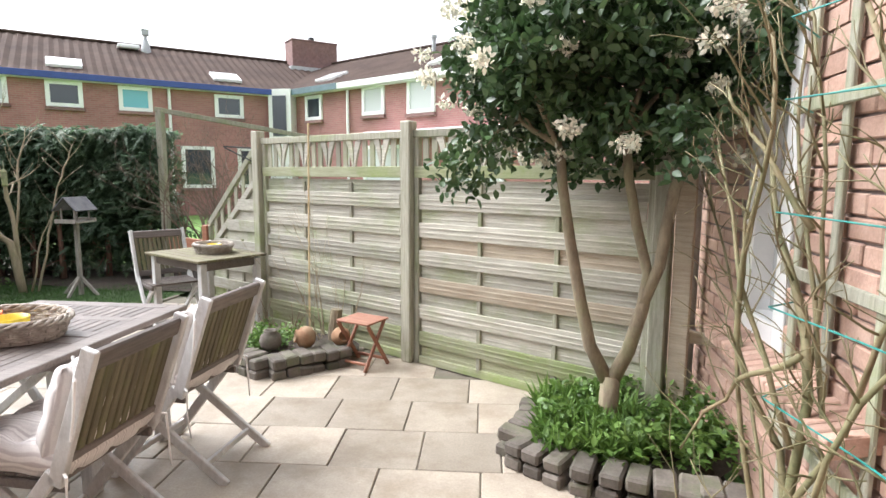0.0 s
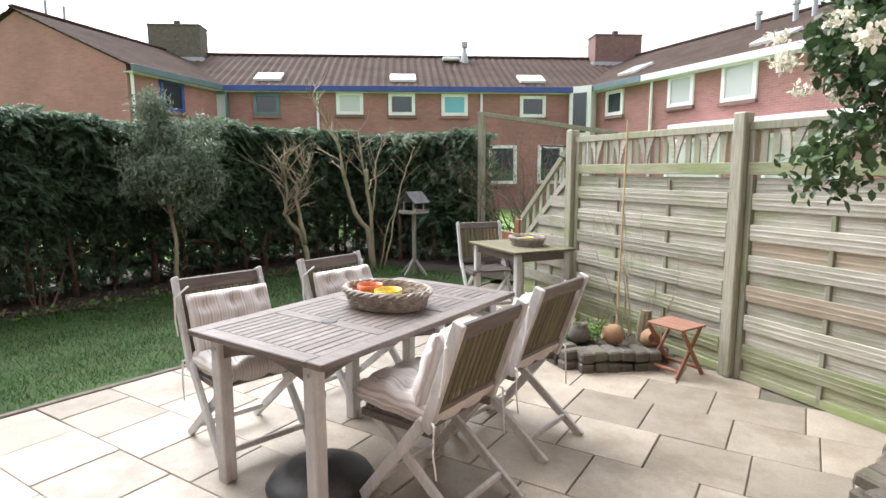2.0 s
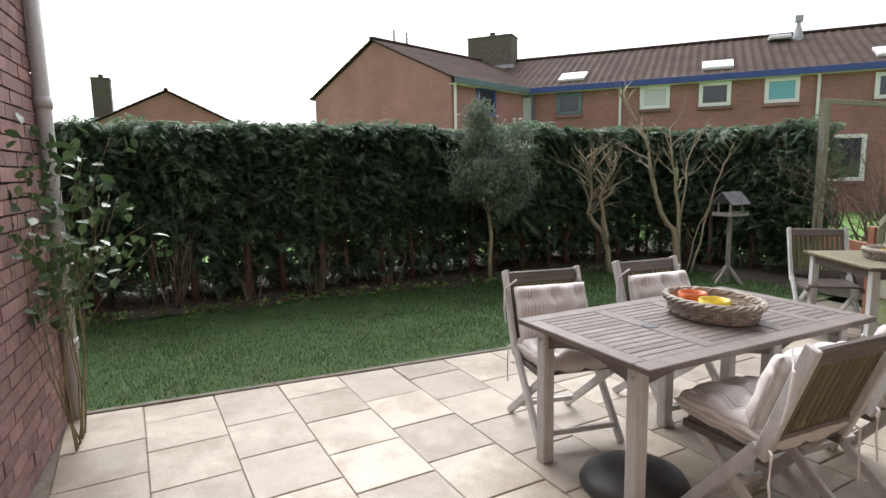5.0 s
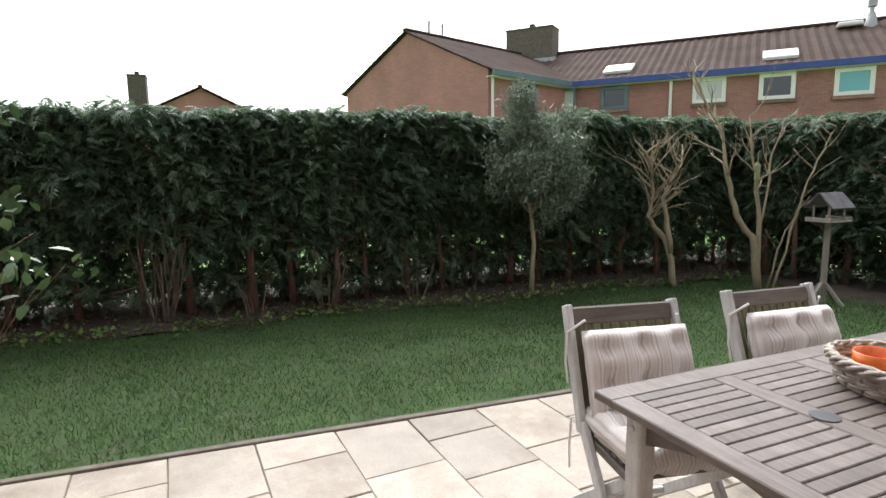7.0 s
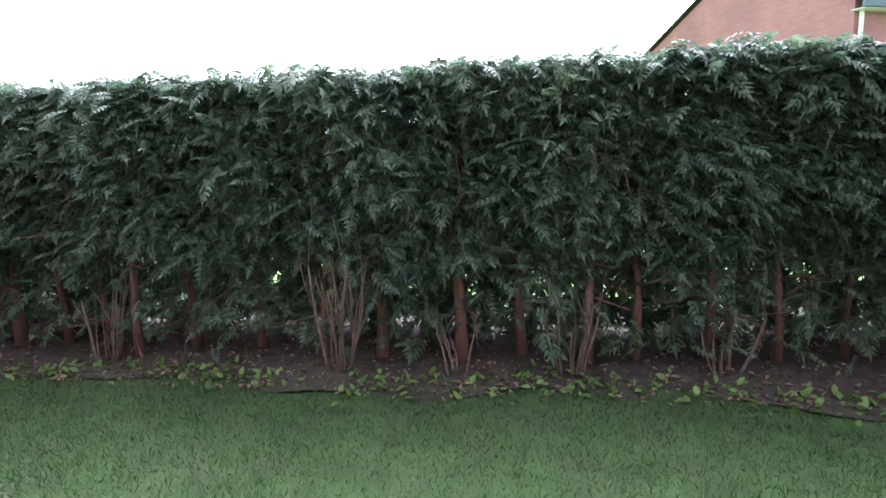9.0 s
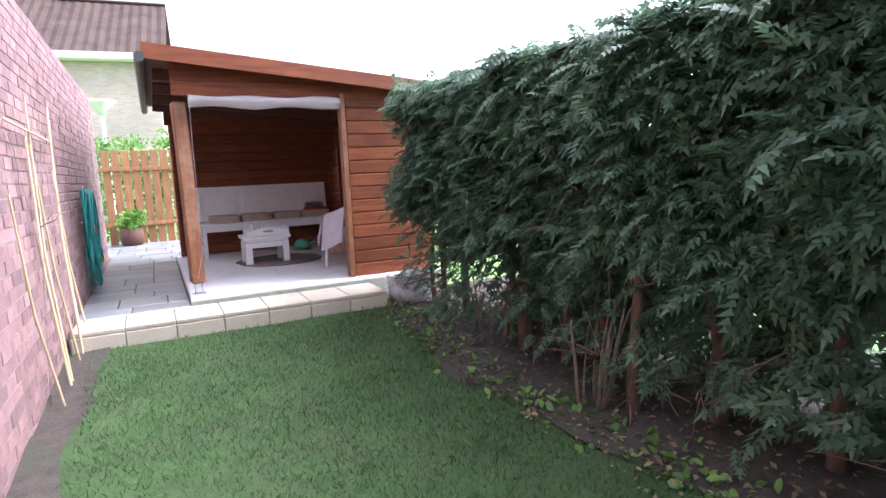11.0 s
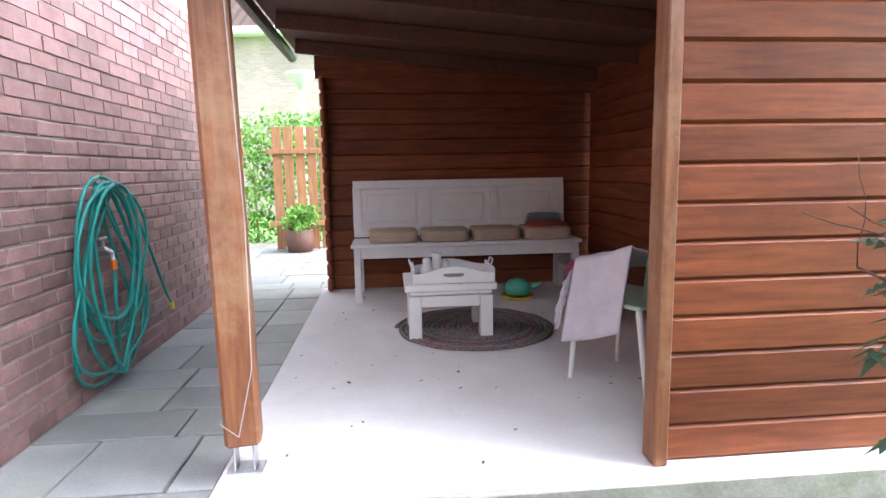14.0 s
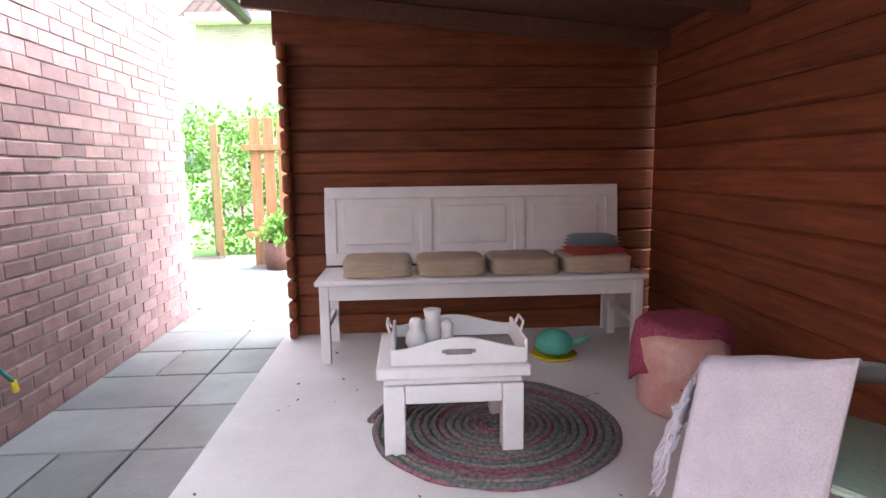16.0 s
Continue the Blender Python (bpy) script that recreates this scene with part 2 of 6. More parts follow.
M_ORANGE = surface("orange_glazed_bowl", (0.62, 0.13, 0.02), (0.70, 0.17, 0.03), 0.25, 6, 60, None, None, 1, 0, 0, 0)
M_YELLOW = surface("yellow_glazed_bowl", (0.72, 0.55, 0.02), (0.80, 0.62, 0.04), 0.25, 6, 60, None, None, 1, 0, 0, 0)
M_BLACK = surface("black_plastic", (0.025, 0.025, 0.027), (0.05, 0.05, 0.05), 0.45, 8, 90, None, (0.10, 0.10, 0.09), 3, 0.4, 0, 0.1, 0.001)
M_RUST = surface("red_brown_stool_timber", (0.23, 0.09, 0.05), (0.36, 0.16, 0.09), 0.6, 6, 80, (1, 10, 10), None, 1, 0, 0.15, 0.3, 0.002)
M_TERRA = surface("terracotta", (0.28, 0.15, 0.08), (0.42, 0.25, 0.14), 0.85, 8, 80, None, (0.2, 0.2, 0.13), 4, 0.6, 0.1, 0.3, 0.003)
M_HOSE = surface("green_hose", (0.01, 0.19, 0.17), (0.02, 0.28, 0.24), 0.4, 9, 60, None, None, 1, 0, 0, 0)
M_METAL = surface("galvanised_steel", (0.42, 0.43, 0.44), (0.55, 0.56, 0.57), 0.4, 9, 60, None, (0.3, 0.28, 0.25), 4, 0.4, 0, 0.1, 0.001, metal=0.9)
M_CANVAS = surface("faded_roller_blind", (0.36, 0.33, 0.32), (0.48, 0.44, 0.43), 0.9, 5, 200, (1, 5, 5), (0.42, 0.38, 0.36), 3, 0.4, 0, 0.2, 0.002)
M_BEIGE = surface("beige_cord_cushion", (0.42, 0.33, 0.23), (0.54, 0.44, 0.33), 0.95, 9, 160, (1, 8, 8), None, 1, 0, 0.12, 0.4, 0.003)
M_LILAC = surface("pale_lilac_throw", (0.50, 0.46, 0.51), (0.62, 0.58, 0.62), 0.95, 9, 220, None, (0.45, 0.41, 0.45), 4, 0.4, 0, 0.6, 0.004)
M_GREYBLUE = surface("grey_blue_blanket", (0.24, 0.32, 0.35), (0.34, 0.42, 0.44), 0.95, 9, 160, None, None, 1, 0, 0, 0.4, 0.003)
M_REDBL = surface("red_orange_blanket", (0.55, 0.09, 0.05), (0.68, 0.16, 0.06), 0.95, 9, 160, None, (0.6, 0.15, 0.2), 3, 0.5, 0, 0.4, 0.003)
M_KNIT = surface("crimson_knit_throw", (0.30, 0.03, 0.06), (0.48, 0.10, 0.15), 0.95, 60, 260, None, (0.22, 0.14, 0.3), 40, 0.8, 0, 0.9, 0.008)
M_PINK = surface("worn_pink_pouf", (0.60, 0.30, 0.25), (0.70, 0.44, 0.38), 0.9, 7, 150, None, (0.74, 0.62, 0.56), 5, 0.7, 0, 0.4, 0.004)
M_MINT = surface("mint_green_plastic", (0.42, 0.56, 0.43), (0.47, 0.61, 0.48), 0.4, 5, 60, None, None, 1, 0, 0, 0.05)
M_TEAL = surface("mint_watering_can", (0.10, 0.48, 0.34), (0.14, 0.54, 0.40), 0.4, 5, 60, None, None, 1, 0, 0, 0.05)
M_POT = surface("chipped_white_enamel", (0.52, 0.51, 0.53), (0.64, 0.63, 0.64), 0.4, 9, 60, None, (0.20, 0.17, 0.17), 11, 0.8, 0, 0.2, 0.002)
M_SLATE = surface("dark_roof_felt", (0.10, 0.10, 0.11), (0.18, 0.18, 0.19), 0.8, 9, 90, None, None, 1, 0, 0, 0.3)
M_GREYWD = surface("grey_driftwood", (0.24, 0.22, 0.19), (0.38, 0.36, 0.32), 0.85, 6, 80, (8, 8, 1), None, 1, 0, 0.15, 0.4)
M_LEAD = surface("lead_flashing", (0.40, 0.41, 0.42), (0.52, 0.53, 0.54), 0.6, 3, 40, None, None, 1, 0, 0, 0.2)
M_ROOF = surface("dark_brown_roof_tile", (0.055, 0.037, 0.03), (0.10, 0.068, 0.055), 0.9, 1.2, 30, None, (0.11, 0.08, 0.065), 0.8, 0.4, 0, 0.3, 0.01, spec=0.2)
M_FACADE = brick_far("red_facade_brick", (0.31, 0.135, 0.125), (0.38, 0.175, 0.16), (0.34, 0.24, 0.21))
M_GABLE = brick_far("dusty_red_gable_brick", (0.38, 0.175, 0.165), (0.43, 0.21, 0.195), (0.40, 0.24, 0.21))
M_FARHSE = brick_far("grey_brown_brick", (0.36, 0.29, 0.25), (0.44, 0.36, 0.31), (0.45, 0.40, 0.37))
M_BLUEP = surface("blue_fascia_paint", (0.03, 0.06, 0.24), (0.05, 0.09, 0.32), 0.45, 3, 40, None, None, 1, 0, 0, 0.05)
M_TEALP = surface("grey_green_fascia_paint", (0.10, 0.16, 0.18), (0.14, 0.21, 0.23), 0.45, 3, 40, None, None, 1, 0, 0, 0.05)
M_GLASS = glass_mat("dark_window_glass", (0.03, 0.04, 0.05))
M_BLIND = glass_mat("pale_blind_behind_glass", (0.55, 0.57, 0.57), 0.15)
M_TURQ = glass_mat("turquoise_blind_behind_glass", (0.12, 0.42, 0.50), 0.15)
M_HEDGE = leaf_mat("conifer_foliage", (0.075, 0.130, 0.085), (0.145, 0.215, 0.13), 0.5, 1.6, 0.5)
M_VIB = leaf_mat("viburnum_leaf", (0.04, 0.085, 0.035), (0.08, 0.14, 0.055), 0.36, 3, 0.25)
M_OLIVE = leaf_mat("olive_leaf", (0.13, 0.18, 0.13), (0.25, 0.31, 0.24), 0.5, 3, 0.2)
M_GRASS = leaf_mat("grass_blade", (0.036, 0.092, 0.020), (0.074, 0.158, 0.036), 0.6, 2.6, 0.35)
M_GCOVER = leaf_mat("groundcover_leaf", (0.08, 0.17, 0.03), (0.17, 0.28, 0.07), 0.5, 6, 0.3)
M_LAUREL = leaf_mat("laurel_leaf", (0.10, 0.24, 0.03), (0.20, 0.38, 0.07), 0.4, 3, 0.3)
M_FLOWER = leaf_mat("cream_white_blossom", (0.72, 0.70, 0.62), (0.82, 0.80, 0.74), 0.8, 9, 0.3)
M_LITTER = leaf_mat("dry_leaf_litter", (0.10, 0.07, 0.045), (0.24, 0.18, 0.12), 0.9, 6, 0.1)


# ---- mesh helpers ----
def mesh_of(name, bm, mat, smooth=False):
    me = bpy.data.meshes.new(name)
    bm.to_mesh(me)
    bm.free()
    me.materials.append(mat)
    if smooth:
        me.polygons.foreach_set("use_smooth", [True] * len(me.polygons))
    return me


def add_box(bm, c, s, m=None, bev=0.004):
    """A box of size s round c, with softened edges, laid by the matrix m."""
    r = bmesh.ops.create_cube(bm, size=1.0)
    vs = r["verts"]
    for v in vs:
        v.co = Vector((v.co.x * s[0], v.co.y * s[1], v.co.z * s[2])) + Vector(c)
    if bev:
        es = list({e for v in vs for e in v.link_edges})
        o = bmesh.ops.bevel(bm, geom=es, offset=min(bev, min(s) * 0.3), segments=1, affect="EDGES")
        vs = list({v for f in o["faces"] for v in f.verts} | {v for v in vs if v.is_valid})
    if m is not None:
        for v in vs:
            v.co = m @ v.co
    return vs


def beam(bm, a, b, w, h, bev=0.004, up=(0, 0, 1)):
    """A squared bar from a to b, w wide and h high."""
    a, b = Vector(a), Vector(b)
    d = b - a
    z = d.normalized()
    u = Vector(up)
    x = u.cross(z)
    if x.length < 1e-4:
        x = Vector((1, 0, 0)).cross(z)
    x.normalize()
    y = z.cross(x)
    m = Matrix((x, y, z)).transposed().to_4x4()
    m.translation = (a + b) / 2
    add_box(bm, (0, 0, 0), (w, h, d.length), m, bev)


def tube(bm, pts, radii, seg=8):
    """A round stem along pts."""
    rings = []
    pts = [Vector(p) for p in pts]
    for i, p in enumerate(pts):
        d = (pts[min(i + 1, len(pts) - 1)] - pts[max(i - 1, 0)]).normalized()
        x = d.cross(Vector((0.31, 0.2, 0.93)) if abs(d.z) < 0.9 else Vector((1, 0.1, 0))).normalized()
        y = d.cross(x)
        r = radii[i] if isinstance(radii, (list, tuple)) else radii
        rings.append([bm.verts.new(p + (x * math.cos(k * math.tau / seg) + y * math.sin(k * math.tau / seg)) * r) for k in range(seg)])
    for a, b in zip(rings, rings[1:]):
        for k in range(seg):
            bm.faces.new((a[k], a[(k + 1) % seg], b[(k + 1) % seg], b[k]))
    bm.faces.new(rings[0][::-1])
    bm.faces.new(rings[-1])


def lathe(bm, prof, seg=24, m=None):
    """A turned body from (radius, height) pairs."""
    rings = []
    for r, z in prof:
        rings.append([bm.verts.new((r * math.cos(k * math.tau / seg), r * math.sin(k * math.tau / seg), z)) for k in range(seg)])
    for a, b in zip(rings, rings[1:]):
        for k in range(seg):
            bm.faces.new((a[k], a[(k + 1) % seg], b[(k + 1) % seg], b[k]))
    bm.faces.new(rings[0][::-1])
    bm.faces.new(rings[-1])
    if m is not None:
        for ring in rings:
            for v in ring:
                v.co = m @ v.co


def thing(name, m, label, category, group="", kind=""):
    e = new(name)
    e.matrix_world = m
    return tagged(e, label, category, group, kind)


def part(parent, name, bm, mat, label="", smooth=False, m=None, kind=""):
    me = bm if isinstance(bm, bpy.types.Mesh) else mesh_of(name, bm, mat, smooth)
    o = new(name, me)
    o.parent = parent
    if m is not None:
        o.matrix_basis = m
    return tagged(o, label, "", "", kind)


def solo(name, bm, mat, label, category="", group="", kind="", smooth=False, m=None):
    o = new(name, mesh_of(name, bm, mat, smooth))
    if m is not None:
        o.matrix_world = m
    return tagged(o, label, category, group, kind)


def boxes(*bs, bev=0.004):
    bm = bmesh.new()
    for c, s in bs:
        add_box(bm, c, s, None, bev)
    return bm


def scatter(name, tv, tf, locs, rots, scales, mat):
    """Many copies of one small leaf shape in one mesh."""
    tv = np.array(tv, dtype=np.float32)
    n, k = len(locs), len(tv)
    co = np.einsum("nij,kj->nki", rots, tv) * scales[:, None, None] + locs[:, None, :]
    me = bpy.data.meshes.new(name)
    loops = np.array([i for f in tf for i in f], dtype=np.int32)
    sizes = np.array([len(f) for f in tf], dtype=np.int32)
    li = (loops[None, :] + (np.arange(n, dtype=np.int32) * k)[:, None]).ravel()
    tot = np.tile(sizes, n)
    st = np.concatenate(([0], np.cumsum(tot)[:-1])).astype(np.int32)
    me.vertices.add(n * k)
    me.vertices.foreach_set("co", co.astype(np.float32).ravel())
    me.loops.add(len(li))
    me.loops.foreach_set("vertex_index", li)
    me.polygons.add(len(tot))
    me.polygons.foreach_set("loop_start", st)
    me.polygons.foreach_set("loop_total", tot)
    me.update(calc_edges=True)
    me.validate()
    me.materials.append(mat)
    return me


def turns(n, rng, tilt=1.0, yaw=None):
    """n random rotation matrices: a spin about z after a lean of up to tilt radians."""
    a = rng.uniform(0, math.tau, n) if yaw is None else yaw
    b = rng.normal(0, tilt, n)
    c = rng.normal(0, tilt, n)
    ca, sa, cb, sb, cc, sc = np.cos(a), np.sin(a), np.cos(b), np.sin(b), np.cos(c), np.sin(c)
    o, z = np.ones(n), np.zeros(n)
    rz = np.stack([np.stack([ca, -sa, z], 1), np.stack([sa, ca, z], 1), np.stack([z, z, o], 1)], 1)
    rx = np.stack([np.stack([o, z, z], 1), np.stack([z, cb, -sb], 1), np.stack([z, sb, cb], 1)], 1)
    ry = np.stack([np.stack([cc, z, sc], 1), np.stack([z, o, z], 1), np.stack([-sc, z, cc], 1)], 1)
    return rz @ rx @ ry


LEAF = [(0, 0, 0), (0.28, 0.35, 0.06), (0.22, 0.75, 0.03), (0, 1, -0.08), (-0.22, 0.75, 0.03), (-0.28, 0.35, 0.06), (0, 0.5, -0.02)]
LEAF_F = [(0, 1, 6), (1, 2, 6), (2, 3, 6), (3, 4, 6), (4, 5, 6), (5, 0, 6)]
NARROW = [(0, 0, 0), (0.10, 0.45, 0.03), (0, 1, 0), (-0.10, 0.45, 0.03)]
NARROW_F = [(0, 1, 2, 3)]
FOLDED = [(0, 0, 0), (0.29, 0.45, 0.06), (0, 1, -0.06), (-0.29, 0.45, 0.06)]
FOLDED_F = [(0, 1, 2), (0, 2, 3)]
BLADE = [(-0.06, 0, 0), (0.06, 0, 0), (0.045, 0.10, 0.6), (-0.045, 0.10, 0.6), (0, 0.32, 1.0)]
BLADE_F = [(0, 1, 2, 3), (3, 2, 4)]


def spray_shape():
    """A flat drooping conifer frond: a midrib with five pairs of short side shoots that bend down at their tips."""
    vs, fs = [], []
    sag = lambda y: -0.55 * y * y

    def shoot(x, y, x1, y1, w):
        i = len(vs)
        d = Vector((x1 - x, y1 - y)).normalized() * w
        mx, my = x + (x1 - x) * 0.3, y + (y1 - y) * 0.3
        vs.extend([(mx + d.y, my - d.x, sag(my)), (x1, y1, sag(y1) - 0.3 * abs(x1)), (mx - d.y, my + d.x, sag(my) - 0.03)])
        fs.append((i, i + 1, i + 2))
    shoot(0, -0.2, 0, 0.75, 0.07)
    shoot(0, 0.5, 0, 1.05, 0.10)
    for y, l in ((0.02, 0.30), (0.20, 0.36), (0.38, 0.34), (0.56, 0.27), (0.72, 0.18)):
        for s in (-1, 1):
            shoot(0, y, s * l, y + l * 0.7, 0.085)
    return vs, fs


def crown(shape, faces, centres, n, spread, size, mat, rng, name, tilt=0.8, flat=1.0):
    """n leaves scattered round the given centres."""
    c = np.array(centres)[rng.integers(0, len(centres), n)]
    d = rng.normal(0, 1, (n, 3))
    d /= np.linalg.norm(d, axis=1)[:, None]
    p = c + d * (rng.uniform(0.25, 1, n) ** 0.6)[:, None] * spread * np.array((1, 1, flat))
    return scatter(name, shape, faces, p, turns(n, rng, tilt), rng.uniform(0.7, 1.25, n) * size, mat)


def branches(bm, start, way, length, r, rng, depth, ends, spread=0.6, kids=3, seg=6, wob=0.12, up=0.15):
    """A tapering limb that forks into smaller ones; the tips go into ends."""
    p, d = Vector(start), Vector(way).normalized()
    pts, rad = [p.copy()], [r]
    steps = 5
    for i in range(steps):
        d = (d + Vector(rng.normal(0, wob, 3)) + Vector((0, 0, up * 0.3))).normalized()
        p = p + d * (length / steps)
        pts.append(p.copy())
        rad.append(max(r * (1 - 0.55 * (i + 1) / steps), 0.0015))
    tube(bm, pts, rad, seg)
    ends.append(tuple(p))
    if depth > 0:
        for k in range(kids):
            i = int(rng.integers(2, steps + 1))
            w = (d + Vector(rng.normal(0, spread, 3)) + Vector((0, 0, up))).normalized()
            branches(bm, pts[i], w, length * float(rng.uniform(0.5, 0.8)), rad[i] * 0.65, rng, depth - 1, ends, spread, kids, max(4, seg - 1), wob, up)


# ---- ground ----
def rise(x, y):
    """The lawn climbs a little towards the shed's step."""
    s = min(max((-1.2 - y) / 2.8, 0), 1)
    return 0.10 * s * s * (3 - 2 * s)


bm = bmesh.new()
N = 90
xs = [-400, -120, -60, -30] + [-14 + i * 0.25 for i in range(70)] + [20, 60, 120, 400]
ys = [-400, -120, -60, -30] + [-9 + i * 0.25 for i in range(80)] + [25, 60, 120, 400]
grid = [[bm.verts.new((x, y, rise(x, y) - 0.10 + (0.012 * math.sin(x * 3.1) * math.cos(y * 2.3) if -14 < x < 4 and y < 12 else 0))) for x in xs] for y in ys]
for a, b in zip(grid, grid[1:]):
    for i in range(len(xs) - 1):
        bm.faces.new((a[i], a[i + 1], b[i + 1], b[i]))
solo("ground", bm, M_FARLAWN, "open grassy ground round the garden", "ground", kind="structure", smooth=True)


def sheet(name, x0, x1, y0, y1, z, mat, label, step=0.2, amp=0.01, wave=0.0):
    bm = bmesh.new()
    nx, ny = max(2, int((x1 - x0) / step)), max(2, int((y1 - y0) / step))
    rows = []
    for j in range(ny + 1):
        y = y0 + (y1 - y0) * j / ny
        row = []
        for i in range(nx + 1):
            x = x0 + (x1 - x0) * i / nx
            e = wave * math.sin(y * 2.1) + wave * 0.6 * math.sin(y * 5.3 + 1) if i == 0 or i == nx else 0
            row.append(bm.verts.new((x + e, y, z + rise(x, y) + amp * noise.noise((x * 2.2, y * 2.2, 0.5)))))
        rows.append(row)
    for a, b in zip(rows, rows[1:]):
        for i in range(nx):
            bm.faces.new((a[i], a[i + 1], b[i + 1], b[i]))
    return solo(name, bm, mat, label, "ground", kind="structure", smooth=True)


sheet("lawn", -6.05, -3.29, -4.1, 8.0, 0.0, M_TURF, "damp green lawn between patio and hedge")
sheet("planting_bed", -8.2, -5.85, -4.6, 9.5, 0.012, M_SOIL, "dark bare soil under the conifer hedge", 0.2, 0.04, 0.10)
sheet("planting_bed_back", -5.9, -3.0, 7.35, 9.0, 0.012, M_SOIL, "dark soil bed at the back of the lawn", 0.2, 0.03)
sheet("planting_bed_wall", -3.62, -3.38, -4.1, -0.3, 0.015, M_SOIL, "narrow strip of soil along the brick wall", 0.1, 0.02, 0.04)

# patio bed under the pavers
bm = boxes(((-0.68, 3.6, -0.034), (5.15, 7.2, 0.05)))
solo("patio", bm, M_JOINT, "sandy bed with dark joints under the stone patio", "patio", kind="structure")
patio = bpy.data.objects["patio"]
bm = boxes(((-3.275, 3.55, -0.02), (0.045, 7.3, 0.06)))
solo("lawn_edging", bm, M_EDGE, "thin dark edging strip between lawn and patio", "edging", kind="structure")

# ---- house walls round the patio ----
solo("wall_side", boxes(((-3.28, -4.6, 1.32), (0.20, 9.1, 2.64)), bev=0), M_MORTAR, "long purple-red brick side wall of the house annexe", "wall", kind="structure")
wall_side = bpy.data.objects["wall_side"]
solo("wall_back", boxes(((-0.55, -0.13, 2.6), (5.3, 0.20, 5.2)), bev=0), M_MORTAR, "brick rear wall of the house behind the patio", "wall", kind="structure")
wall_back = bpy.data.objects["wall_back"]
solo("wall_house", boxes(((2.08, 1.85, 2.6), (0.22, 3.66, 5.2)), ((2.08, 3.94, 0.36), (0.22, 0.52, 0.72)), ((2.08, 3.94, 3.9), (0.22, 0.52, 2.6)),
                         ((2.08, 5.35, 2.6), (0.22, 2.3, 5.2)), bev=0), M_MORTAR, "orange-red brick house wall with a tall window", "wall", kind="structure")
wall_house = bpy.data.objects["wall_house"]

# tall white-framed window in the house wall
win = thing("window_1", pose(2.05, 3.94, 0.72), "tall narrow white-framed window in the brick house wall", "window", kind="structure")
part(win, "frame", boxes(((-0.02, -0.20, 0.94), (0.14, 0.11, 1.88)), ((-0.02, 0.20, 0.94), (0.14, 0.11, 1.88)), ((-0.02, 0, 0.05), (0.14, 0.30, 0.10)), ((-0.02, 0, 1.83), (0.14, 0.30, 0.10))), M_UPVC)
part(win, "pane", boxes(((0.01, 0, 0.94), (0.012, 0.30, 1.7))), M_BLIND)
me = mesh_of("sill_brick", boxes(((0, 0, 0), (0.20, 0.05, 0.065)), bev=0.005), M_BRICK_O)
for i in range(22):
    part(win, "sill_brick", me, M_BRICK_O, m=pose(-0.14, -0.98 + i * 0.06, -0.035, 0, -12, 0))


# ---- shed shell ----
FL = 0.29
solo("shed_floor", boxes(((-5.63, -6.53, FL / 2), (2.64, 3.56, FL)), bev=0.012), M_CONC, "pale concrete slab floor of the open shed", "floor", kind="structure")
solo("floor_edge", boxes(((-5.63, -4.742, FL / 2 - 0.01), (2.65, 0.02, FL - 0.03)), bev=0.004), M_CONCEDGE, "mossy rough front edge of the concrete slab", "floor", kind="structure")


def plank_mesh(name, length, h, t, mat):
    """A horizontal log-cabin plank with rounded upper and lower edges."""
    bm = bmesh.new()
    prof = [(-t / 2, 0.012), (-t / 2 + 0.012, 0), (t / 2 - 0.012, 0), (t / 2, 0.012), (t / 2, h - 0.012), (t / 2 - 0.012, h - 0.001), (-t / 2 + 0.012, h - 0.001), (-t / 2, h - 0.012)]
    a = [bm.verts.new((-length / 2, y, z)) for y, z in prof]
    b = [bm.verts.new((length / 2, y, z)) for y, z in prof]
    for i in range(8):
        j = (i + 1) % 8
        bm.faces.new((a[i], b[i], b[j], a[j]))
    bm.faces.new(a)
    bm.faces.new(b[::-1])
    bmesh.ops.recalc_face_normals(bm, faces=bm.faces)
    return mesh_of(name, bm, mat)


PH = 0.137
shed = thing("garden_shed", pose(0, 0, 0), "open-fronted red-brown stained timber shed with sloping roof", "shed")


def plank_wall(parent, x, y, z, length, turn, count, mat):
    w = part(parent, "wall", boxes(((0, 0, count * PH / 2), (length - 0.02, 0.012, count * PH - 0.02)), bev=0), mat, m=pose(x, y, z, 0, 0, turn))
    me = plank_mesh("plank", length, PH, 0.045, mat)
    for i in range(count):
        part(w, "plank", me, mat, m=pose(0, 0, i * PH))
    return w


plank_wall(shed, -5.645, -8.24, FL, 2.54, 0, 14, M_SHED)
plank_wall(shed, -6.86, -6.55, FL, 3.30, 90, 15, M_SHED)
plank_wall(shed, -6.42, -4.86, FL, 0.92, 0, 14, M_SHED)
# log ends at the open corner
bm = bmesh.new()
for i in range(14):
    add_box(bm, (-4.40, -8.18, FL + i * PH + PH / 2), (0.05, 0.20, PH - 0.014), None, 0.018)
part(shed, "corner_ends", bm, M_SHED)
